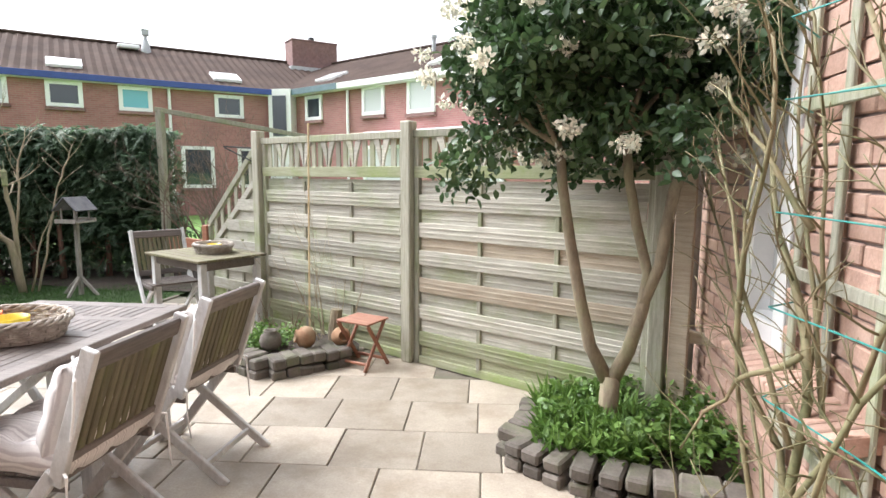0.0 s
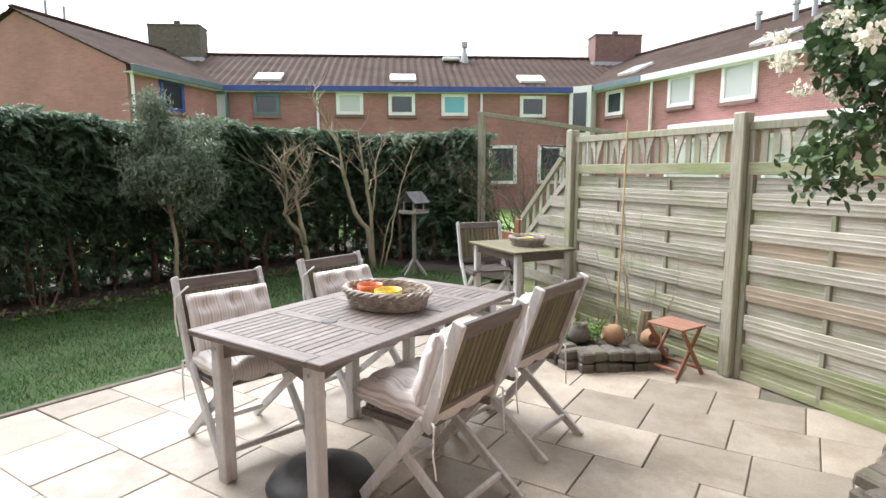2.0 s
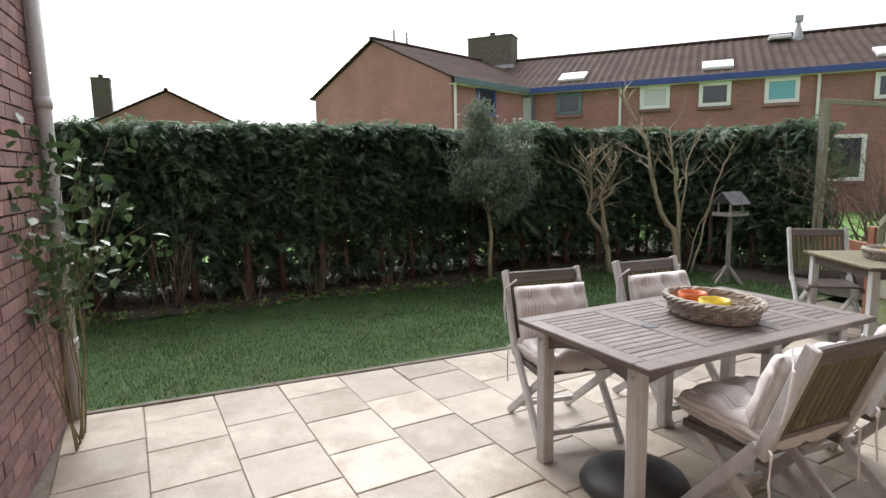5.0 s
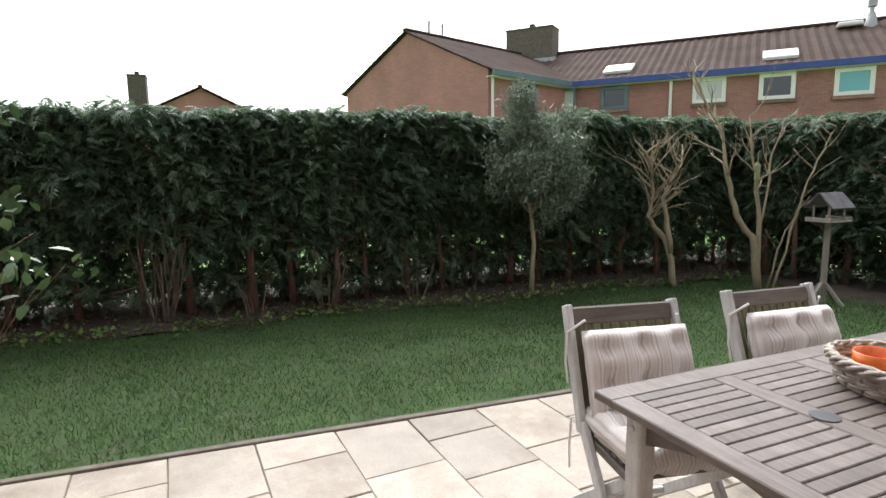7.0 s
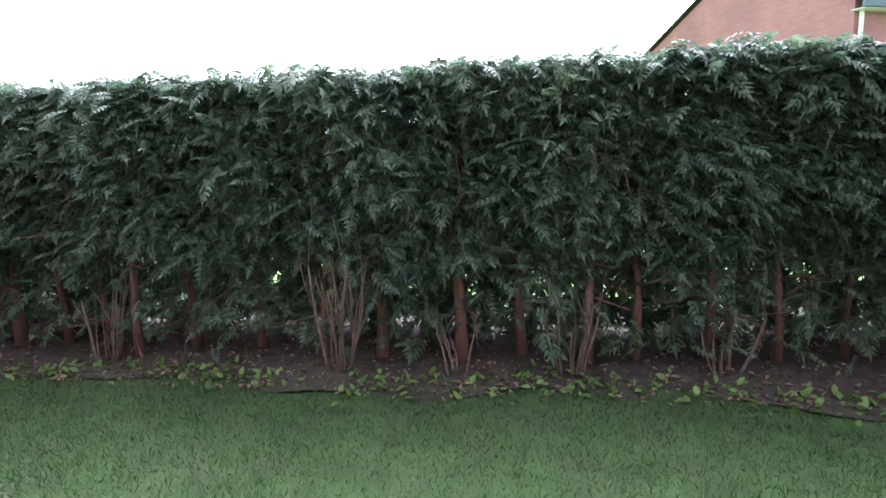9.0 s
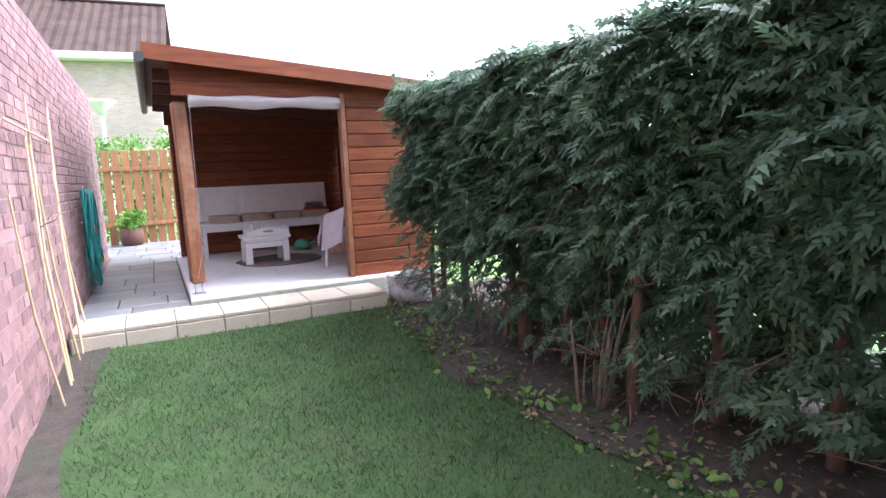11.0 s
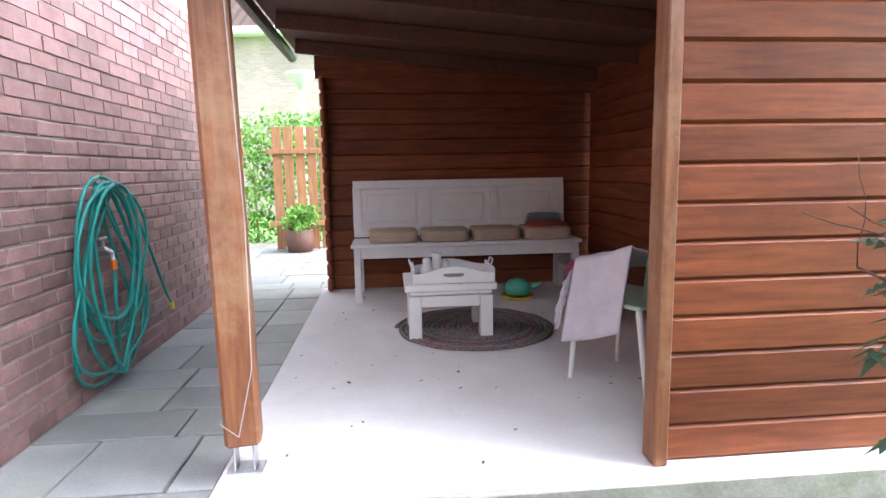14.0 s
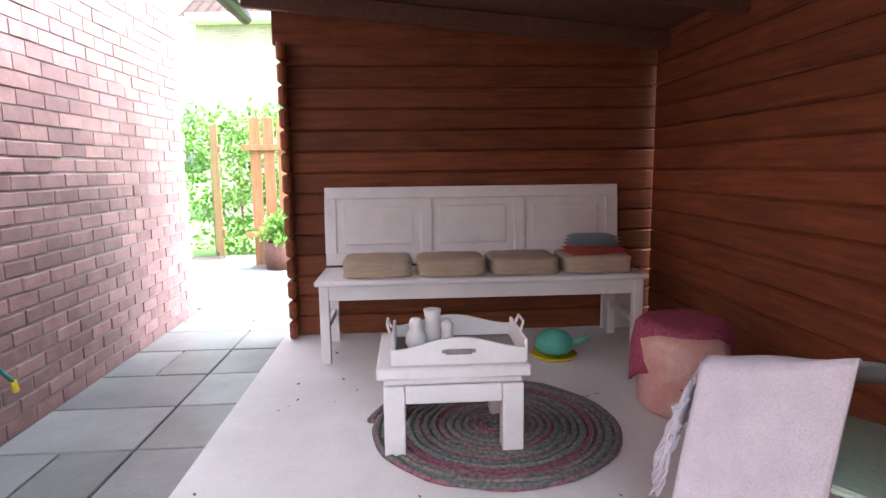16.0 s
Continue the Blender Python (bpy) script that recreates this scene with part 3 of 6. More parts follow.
# opening post, jamb, header
bm = bmesh.new()
add_box(bm, (0, 0, 0.97), (0.125, 0.125, 1.72), None, 0.014)
part(shed, "post", bm, M_SHED_V, "orange-brown corner post, worn at the edges", m=pose(-4.40, -4.98, FL, 0.0, 0.6, 8))
bm = boxes(((0, 0, 0.004), (0.13, 0.10, 0.008)), ((-0.035, 0, 0.07), (0.008, 0.06, 0.13)), ((0.035, 0, 0.07), (0.008, 0.06, 0.13)))
part(shed, "post_foot", bm, M_METAL, "galvanised steel post foot", m=pose(-4.40, -4.98, FL))
part(shed, "jamb", boxes(((-5.915, -4.85, FL + 0.96), (0.055, 0.10, 1.92)), bev=0.006), M_SHED_V)


def slab_between(pts_a, pts_b):
    """A solid between two equal outlines."""
    bm = bmesh.new()
    a = [bm.verts.new(p) for p in pts_a]
    b = [bm.verts.new(p) for p in pts_b]
    for i in range(len(a)):
        j = (i + 1) % len(a)
        bm.faces.new((a[i], a[j], b[j], b[i]))
    bm.faces.new(a[::-1])
    bm.faces.new(b)
    bmesh.ops.recalc_face_normals(bm, faces=bm.faces)
    return bm


def roof_z(x):
    return 2.50 + (x + 4.15) * 0.092


def strip(y, t, x0, x1, lo, hi):
    """An upright board under the roof, from lo to hi; None follows the roof."""
    f = lambda x, v: roof_z(x) + v[1] if isinstance(v, tuple) else v
    pa = [(x0, y, f(x0, lo)), (x1, y, f(x1, lo)), (x1, y, f(x1, hi)), (x0, y, f(x0, hi))]
    return slab_between(pa, [(p[0], p[1] - t, p[2]) for p in pa])


part(shed, "header", strip(-4.83, 0.05, -6.88, -4.33, 2.165, 2.295), M_SHED)
part(shed, "header_upper", strip(-4.835, 0.045, -6.2, -4.33, 2.30, ("r", -0.02)), M_SHED)
part(shed, "gable_board", strip(-8.22, 0.045, -6.9, -4.33, 2.2, ("r", -0.005)), M_SHED)
part(shed, "fascia", strip(-4.62, 0.028, -7.08, -4.12, ("r", -0.06), ("r", 0.075)), M_SHED)
pa = [(-7.08, -4.648, roof_z(-7.08)), (-4.12, -4.648, roof_z(-4.12)), (-4.12, -8.5, roof_z(-4.12)), (-7.08, -8.5, roof_z(-7.08))]
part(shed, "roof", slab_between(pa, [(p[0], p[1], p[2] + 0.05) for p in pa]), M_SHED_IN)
bm = bmesh.new()
for y in (-5.4, -6.3, -7.2, -8.05):
    beam(bm, (-7.0, y, roof_z(-7.0) - 0.06), (-4.2, y, roof_z(-4.2) - 0.06), 0.05, 0.11)
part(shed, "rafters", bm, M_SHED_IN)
bm = bmesh.new()
tube(bm, [(-4.10, -4.6, 2.45), (-4.10, -8.5, 2.43)], 0.045, 10)
part(shed, "gutter", bm, M_BLACK, "dark gutter pipe along the open side")
# rolled-up blind
bm = bmesh.new()
n = 26
rows = []
for i in range(n + 1):
    u = i / n
    x = -5.88 + u * 1.42
    sag = 0.016 * math.sin(u * 7) + 0.02 * (u > 0.55) * math.sin((u - 0.55) * 7)
    rows.append([bm.verts.new((x, -4.80 + 0.05 * math.cos(a) * (0.5 if a > 3.2 else 1), 2.105 + sag * 0.4 + (0.055 + 0.01 * math.sin(u * 13)) * math.sin(a))) for a in [k * math.tau / 12 for k in range(12)]])
for a, b in zip(rows, rows[1:]):
    for k in range(12):
        bm.faces.new((a[k], a[(k + 1) % 12], b[(k + 1) % 12], b[k]))
bm.faces.new(rows[0]); bm.faces.new(rows[-1][::-1])
blind = solo("roller_blind", bm, M_CANVAS, "rolled-up faded canvas blind under the shed's front beam", "blind", smooth=True)
bm = bmesh.new()
tube(bm, [(-4.47, -4.80, 2.08), (-4.465, -4.86, 1.75), (-4.47, -4.90, 1.2), (-4.46, -4.905, 0.7), (-4.40, -4.905, 0.45), (-4.34, -4.905, 0.5)], 0.002, 5)
part(blind, "pull_cord", bm, M_CANVAS)


# ---- fence ----
def fence_panel(m, slope=False, width=1.78, brown=False):
    f = thing("timber_fence", m, "weathered grey-green timber fence panel with slatted trellis top", "fence", "fence panels")
    W = width
    part(f, "stile", boxes(((0.022, 0, 0.87), (0.045, 0.045, 1.74))), M_FENCE_V)
    part(f, "stile", boxes(((W - 0.022, 0, 0.87 if not slope else 0.45), (0.045, 0.045, 1.74 if not slope else 0.9))), M_FENCE_V)
    nrow = 13
    h = 0.098
    sl = mesh_of("slat", boxes(((W / 2, 0, 0), (W - 0.10, 0.016, h + 0.012)), ((W / 2, -0.009, 0.018), (W - 0.10, 0.006, 0.012)), ((W / 2, -0.009, -0.018), (W - 0.10, 0.006, 0.012)), bev=0.003), M_FENCE)
    sg = sl.copy(); sg.materials[0] = M_FENCE_ALG
    sb = sl.copy(); sb.materials[0] = M_FENCE_BRN
    for i in range(nrow):
        z = 0.10 + i * 0.104
        cut = 1.0
        if slope:
            cut = min(1.0, max(0.0, (1.36 - z) / 0.85 + 0.12))
            if cut < 0.15:
                continue
        me = sg if i < 2 else (sb if brown and i in (5, 8) else sl)
        o = part(f, "slat", me, M_FENCE, m=pose(0, -0.014 if i % 2 else 0.014, z, 2.0 if i % 2 else -2.0) @ Matrix.Diagonal((cut, 1, 1, 1)))
    for k in (0.33, 0.66):
        part(f, "batten", boxes(((W * k, 0, 0.70 if not slope else 0.42), (0.032, 0.03, 1.36 if not slope else 0.75))), M_FENCE_V)
    part(f, "kickboard", boxes(((W / 2, 0.0, 0.03), (W, 0.03, 0.06))), M_FENCE_ALG)
    if not slope:
        part(f, "rail", boxes(((W / 2, 0, 1.465), (W, 0.05, 0.085))), M_FENCE_ALG)
        part(f, "rail", boxes(((W / 2, 0, 1.745), (W + 0.02, 0.06, 0.055))), M_FENCE_V)
        bar = mesh_of("bar", boxes(((0, 0, 0), (0.055, 0.014, 0.25))), M_FENCE_V)
        for i in range(6):
            for j in (0, 1):
                part(f, "bar", bar, M_FENCE_V, m=pose(0.10 + i * 0.31 + j * 0.085, 0.0, 1.61))
        for sd in (-1, 1):
            # a carved leaf, narrow at the foot and flaring outward at the top
            out = [(0.012, -0.13), (0.03, -0.05), (0.058, 0.03), (0.098, 0.125), (0.045, 0.13), (0.022, 0.09), (0.008, 0.02), (0.004, -0.13)]
            pa = [(sd * u, -0.009, z) for u, z in out]
            wing = mesh_of("carved_leaf", slab_between(pa, [(p[0], 0.009, p[2]) for p in pa]), M_FENCE)
            for i in range(5):
                part(f, "carved_leaf", wing, M_FENCE, m=pose(0.298 + i * 0.31, -0.012, 1.615))
    else:
        for dz, mt in ((0.0, M_FENCE_V), (-0.30, M_FENCE)):
            bm = bmesh.new()
            beam(bm, (0.05, 0, 1.66 + dz), (W - 0.03, 0, 0.92 + dz * 0.9), 0.045, 0.06)
            part(f, "sloping_rail", bm, mt)
        for i in range(6):
            x = 0.12 + i * 0.13
            zc = 1.62 - (x - 0.05) * 0.86 - 0.15
            part(f, "bar", boxes(((x, 0, zc), (0.05, 0.014, 0.26))), M_FENCE_V)
    return f


FA, FB = Vector((-1.66, 6.28)), Vector((-0.01, 5.43))
FD = (FB - FA).normalized()
ANG = math.degrees(math.atan2(FD.y, FD.x))


def at_fence(s):
    p = FB + FD * s
    return p


p = at_fence(-1.86 + 0.04)
fence_panel(pose(p.x, p.y, 0, 0, 0, ANG))
p = at_fence(0.05)
fence_panel(pose(p.x, p.y, 0, 0, 0, ANG), brown=True)
p = at_fence(-1.92)
fence_panel(pose(p.x, p.y, 0, 0, 0, ANG + 180), True, 0.9)
post_me = mesh_of("fence_post", boxes(((0, 0, 0.92), (0.095, 0.095, 1.84)), bev=0.008), M_FENCE_V)
for s in (-1.87, 0.0, 1.88):
    o = new("fence_post", post_me)
    q = at_fence(s)
    o.matrix_world = pose(q.x - 0.012, q.y - 0.02, 0, 0, 0, ANG)
    tagged(o, "tall weathered grey-green timber fence post", "post", "fence posts")
q = at_fence(1.98)
solo("fence_filler_board", boxes(((0, 0, 0.80), (0.10, 0.04, 1.6)), ((0.12, 0.06, 0.55), (0.30, 0.03, 0.07))), M_FENCE_BRN, "upright filler board with a bracket arm beside the fence", "board", m=pose(q.x, q.y - 0.03, 0, 0, 0, ANG))
q = at_fence(-2.85)
solo("low_post", boxes(((0, 0, 0.45), (0.09, 0.09, 0.9)), ((-0.45, 0, 0.62), (0.85, 0.03, 0.22))), M_RUST, "low brown post and board ending the fence", "post", m=pose(q.x, q.y, 0, 0, 0, ANG))
# hanging bracket on the fence's end post
bm = bmesh.new()
q = at_fence(-1.87)
beam(bm, (q.x, q.y, 1.68), (q.x - 0.35, q.y - 0.05, 1.70), 0.014, 0.014, 0.002)
beam(bm, (q.x, q.y, 1.52), (q.x - 0.34, q.y - 0.05, 1.69), 0.012, 0.012, 0.002)
solo("hanging_bracket", bm, M_BLACK, "rusty dark metal hanging basket bracket on the fence post", "bracket")
# pergola
bm = boxes(((-4.0, 8.06, 1.13), (0.085, 0.085, 2.26)))
beam(bm, (-4.05, 8.02, 2.27), (-2.45, 9.3, 1.98), 0.05, 0.06)
add_box(bm, (-2.5, 9.26, 0.97), (0.085, 0.085, 1.94))
solo("garden_arch", bm, M_FENCE_V, "mossy timber arch of two posts and a crossbeam", "arch")


# ---- far houses ----
def row_house(name, a, b, depth, eave, ridge, wall_mat, label, fascia, wins, ext0=0.0, ext1=0.0, hip=False):
    """A terrace: facade from a to b seen from its right-hand side, tiled roof with the ridge in the middle."""
    a, b = Vector(a), Vector(b)
    d = b - a
    L = d.length
    ang = math.degrees(math.atan2(d.y, d.x))
    h = thing(name, pose(a.x, a.y, 0, 0, 0, ang), label, "house")
    # local: x along the facade, y to the back
    pa = [(0, 0, -0.2), (0, depth, -0.2), (0, depth, eave), (0, depth / 2, ridge), (0, 0, eave)]
    part(h, "wall", slab_between(pa, [(L, y, z) for _, y, z in pa]), wall_mat)
    # tiled roof with wavy courses
    for side in (0, 1):
        bm = bmesh.new()
        run = depth / 2 + 0.35
        rise_ = (ridge - eave) * run / (depth / 2)
        ncourse = 14
        step = 0.15
        x0, x1 = -0.15 - ext0, L + 0.15 + ext1
        nx = int((x1 - x0) / step)
        prev = None
        for c in range(ncourse + 1):
            for lift in ((0.055, 0.02) if 0 < c < ncourse else (0.05,)):
                u = c / ncourse
                y = -0.35 + run * u
                z = eave - (rise_ - (ridge - eave)) + rise_ * u + 0.06 + (lift if True else 0)
                row = []
                for i in range(nx + 1):
                    yy = y if side == 0 else depth - y
                    row.append(bm.verts.new((x0 + (x1 - x0) * i / nx, yy, z + (0.03 if i % 2 else -0.02))))
                if prev:
                    for i in range(nx):
                        bm.faces.new((prev[i], prev[i + 1], row[i + 1], row[i]))
                prev = row
        part(h, "roof", bm, M_ROOF, kind="stuff")
    part(h, "ridge_cap", boxes(((L / 2, depth / 2, ridge + 0.13), (L + 0.3 + ext0 + ext1, 0.22, 0.10)), bev=0.03), M_ROOF)
    part(h, "fascia", boxes(((L / 2, -0.30, eave - 0.12), (L + 0.2, 0.10, 0.20))), fascia)
    part(h, "soffit", boxes(((L / 2, -0.14, eave - 0.235), (L + 0.2, 0.30, 0.02))), M_UPVC)
    for x, z, w, hh, gm, *fm in wins:
        wd = part(h, "window", boxes(((x - w / 2 + 0.055, -0.02, z + hh / 2), (0.13, 0.10, hh)), ((x + w / 2 - 0.055, -0.02, z + hh / 2), (0.13, 0.10, hh)),
                                     ((x, -0.02, z + 0.06), (w - 0.24, 0.10, 0.12)), ((x, -0.02, z + hh - 0.06), (w - 0.24, 0.10, 0.12))), fm[0] if fm else M_UPVC)
        part(wd, "pane", boxes(((x, -0.015, z + hh / 2), (w - 0.22, 0.02, hh - 0.22)), bev=0), gm)
        part(wd, "sill", boxes(((x, -0.05, z - 0.06), (w + 0.1, 0.12, 0.10))), M_BRICK)
    return h


def skylight(h, x, y, eave, ridge, depth):
    sl = math.degrees(math.atan2(ridge - eave, depth / 2))
    z = eave + (ridge - eave) * y / (depth / 2) + 0.17
    part(h, "skylight", boxes(((0, 0, 0), (1.0, 0.85, 0.10))), M_UPVC, m=pose(x, y, z, sl, 0, 0))
    part(h, "skylight_glass", boxes(((0, 0, 0.055), (0.8, 0.68, 0.012)), bev=0), M_BLIND, m=pose(x, y, z, sl, 0, 0))


def pipe_down(h, x, eave):
    bm = bmesh.new()
    tube(bm, [(x, -0.08, 0), (x, -0.08, eave - 0.2)], 0.05, 8)
    part(h, "downpipe", bm, M_UPVC)


def chimney(h, x, y, z0, z1, w, dp, mat=None):
    c = part(h, "chimney", boxes(((x, y, (z0 + z1) / 2), (w, dp, z1 - z0)), ((x, y, z1 + 0.03), (w + 0.06, dp + 0.06, 0.06))), mat or M_EDGE)
    part(c, "flashing", boxes(((x, y, z0 + 0.12), (w + 0.25, dp + 0.25, 0.28))), M_LEAD)
    part(c, "flue", boxes(((x, y, z1 + 0.17), (0.22, 0.22, 0.24))), M_BLACK)


EA, RI = 4.6, 6.34
C0, D0 = (-9.0, 22.6), (-19.3, 13.0)
Lm = math.dist(C0, D0)
main_row = row_house("terrace_house", D0, C0, 8.0, EA, RI, M_FACADE, "long red brick terrace with brown tiled roof and white windows", M_BLUEP,
                     [(1.7, 3.52, 0.95, 0.8, M_GLASS, M_TEALP), (4.8, 3.55, 1.0, 0.82, M_BLIND), (6.77, 3.53, 1.0, 0.82, M_GLASS), (8.8, 3.52, 1.0, 0.82, M_TURQ), (11.86, 3.47, 1.0, 0.82, M_GLASS),
                      (10.7, 0.9, 1.1, 1.5, M_GLASS), (12.6, 0.9, 1.0, 1.5, M_GLASS), (6.6, 0.9, 2.0, 1.5, M_GLASS), (3.4, 0.9, 2.0, 1.5, M_GLASS)], 5.0, 6.0)
for x in (1.72, 6.83, 11.9):
    skylight(main_row, x, 0.55, EA, RI, 8.0)
pipe_down(main_row, 9.84, EA)
pipe_down(main_row, 3.6, EA)
chimney(main_row, -2.65, 3.6, 5.9, 7.45, 2.1, 1.0)
chimney(main_row, 16.4, 3.6, 5.9, 7.3, 2.1, 1.0, M_BRICK)
bm = bmesh.new()
tube(bm, [(9.56, 3.3, 5.9), (9.56, 3.3, 6.55)], [0.24, 0.11], 10)
tube(bm, [(9.56, 3.3, 6.5), (9.56, 3.3, 6.75)], 0.07, 10)
add_box(bm, (9.56, 3.3, 6.86), (0.26, 0.26, 0.22))
part(main_row, "flue_pipe", bm, M_LEAD)
part(main_row, "roof_vent", boxes(((8.95, 3.2, 6.22), (0.75, 0.5, 0.16)), bev=0.04), M_UPVC, "white flat roof vent")
E0 = (-0.3, 17.75)
E1 = (C0[0] + (E0[0] - C0[0]) * 2.2, C0[1] + (E0[1] - C0[1]) * 2.2)
right_row = row_house("terrace_house", C0, E1, 8.0, EA, RI, M_FACADE, "red brick terrace wing with brown tiled roof", M_UPVC,
                      [(1.62, 3.42, 0.95, 0.9, M_GLASS), (4.8, 3.42, 1.05, 0.98, M_BLIND), (6.95, 3.36, 1.15, 1.1, M_BLIND), (11.5, 3.3, 1.4, 1.2, M_BLIND), (5.4, 0.8, 2.2, 1.6, M_BLIND), (9, 0.8, 2.2, 1.6, M_BLIND)], 4.0, 2.0)
skylight(right_row, 1.8, 0.7, EA, RI, 8.0)
skylight(right_row, 7.5, 0.6, EA, RI, 8.0)
pipe_down(right_row, 3.56, EA)
part(right_row, "corner_fascia", boxes(((1.6, -0.365, EA - 0.12), (3.4, 0.03, 0.215))), M_TEALP, "grey-green painted fascia board")
part(right_row, "canopy", boxes(((8.2, -0.35, 2.72), (6.4, 0.7, 0.16)), bev=0.02), M_UPVC, "white flat canopy over the ground floor")
for x in (5.0, 6.3, 6.9):
    bm = bmesh.new()
    tube(bm, [(x, 2.9, 5.7), (x, 2.9, 6.45)], 0.08, 8)
    tube(bm, [(x, 2.9, 6.42), (x, 2.9, 6.52)], 0.12, 8)
    part(right_row, "flue_pipe", bm, M_LEAD)
# narrow glazed bay in the inner corner
bm = boxes(((-9.0, 22.1, 2.3), (0.9, 0.5, 4.6)))
solo("corner_bay", bm, M_UPVC, "white glazed stair bay in the corner of the terrace", "bay", kind="structure", m=pose(0, 0, 0))
solo("corner_bay_pane", boxes(((-9.0, 21.83, 3.6), (0.55, 0.02, 1.5))), M_GLASS, "dark glass in the stair bay", "window", kind="structure")
# grey-green glazed strip in the inner corner by the gabled wing
u = Vector((C0[0] - D0[0], C0[1] - D0[1])).normalized()
q = Vector(D0) - Vector((-u.y, u.x)) * 0.2
bay = thing("corner_glazing", pose(q.x, q.y, 0, 0, 0, math.degrees(math.atan2(u.y, u.x))), "narrow grey-green glazed strip in the terrace corner", "window", kind="structure")
part(bay, "frame", boxes(((-0.42, 0, 2.2), (0.07, 0.16, 4.3)), ((0.30, 0, 2.2), (0.07, 0.16, 4.3)), ((-0.06, 0, 0.1), (0.64, 0.16, 0.1)), ((-0.06, 0, 4.3), (0.64, 0.16, 0.1)), ((-0.06, 0, 2.7), (0.64, 0.14, 0.08))), M_TEALP)
part(bay, "pane", boxes(((-0.06, 0.02, 2.2), (0.64, 0.02, 4.1)), bev=0), M_BLIND)
# gabled wing
G1 = Vector((-17.4, 8.9))
G0 = G1 + Vector((-0.423, 0.906)) * 6.5
wing = row_house("gabled_house", tuple(G1 + Vector((0, 0))), tuple(G0), 7.75, EA, RI, M_GABLE, "dusty red brick house with a plain gable end", M_TEALP,
                 [(1.9, 3.4, 1.1, 1.0, M_GLASS, M_BLUEP)], 0.0, 0.0)
for x in (1.1, 1.8):
    bm = bmesh.new()
    tube(bm, [(x, 3.9, RI - 0.1), (x, 3.9, RI + 0.62)], 0.045, 8)
    part(wing, "flue_pipe", bm, M_LEAD)
pipe_down(wing, 0.12, EA)

far = row_house("distant_house", (-35.4, 3.4), (-43.4, 3.0), 8.0, 4.1, 6.05, M_GABLE, "distant red-brown house with a gable beyond the hedge", M_TEALP, [], 0.2, 0.2)
chimney(far, 1.5, 7.2, 4.4, 6.75, 1.2, 0.9)
wing["group"] = main_row["group"] = right_row["group"] = "terrace houses"


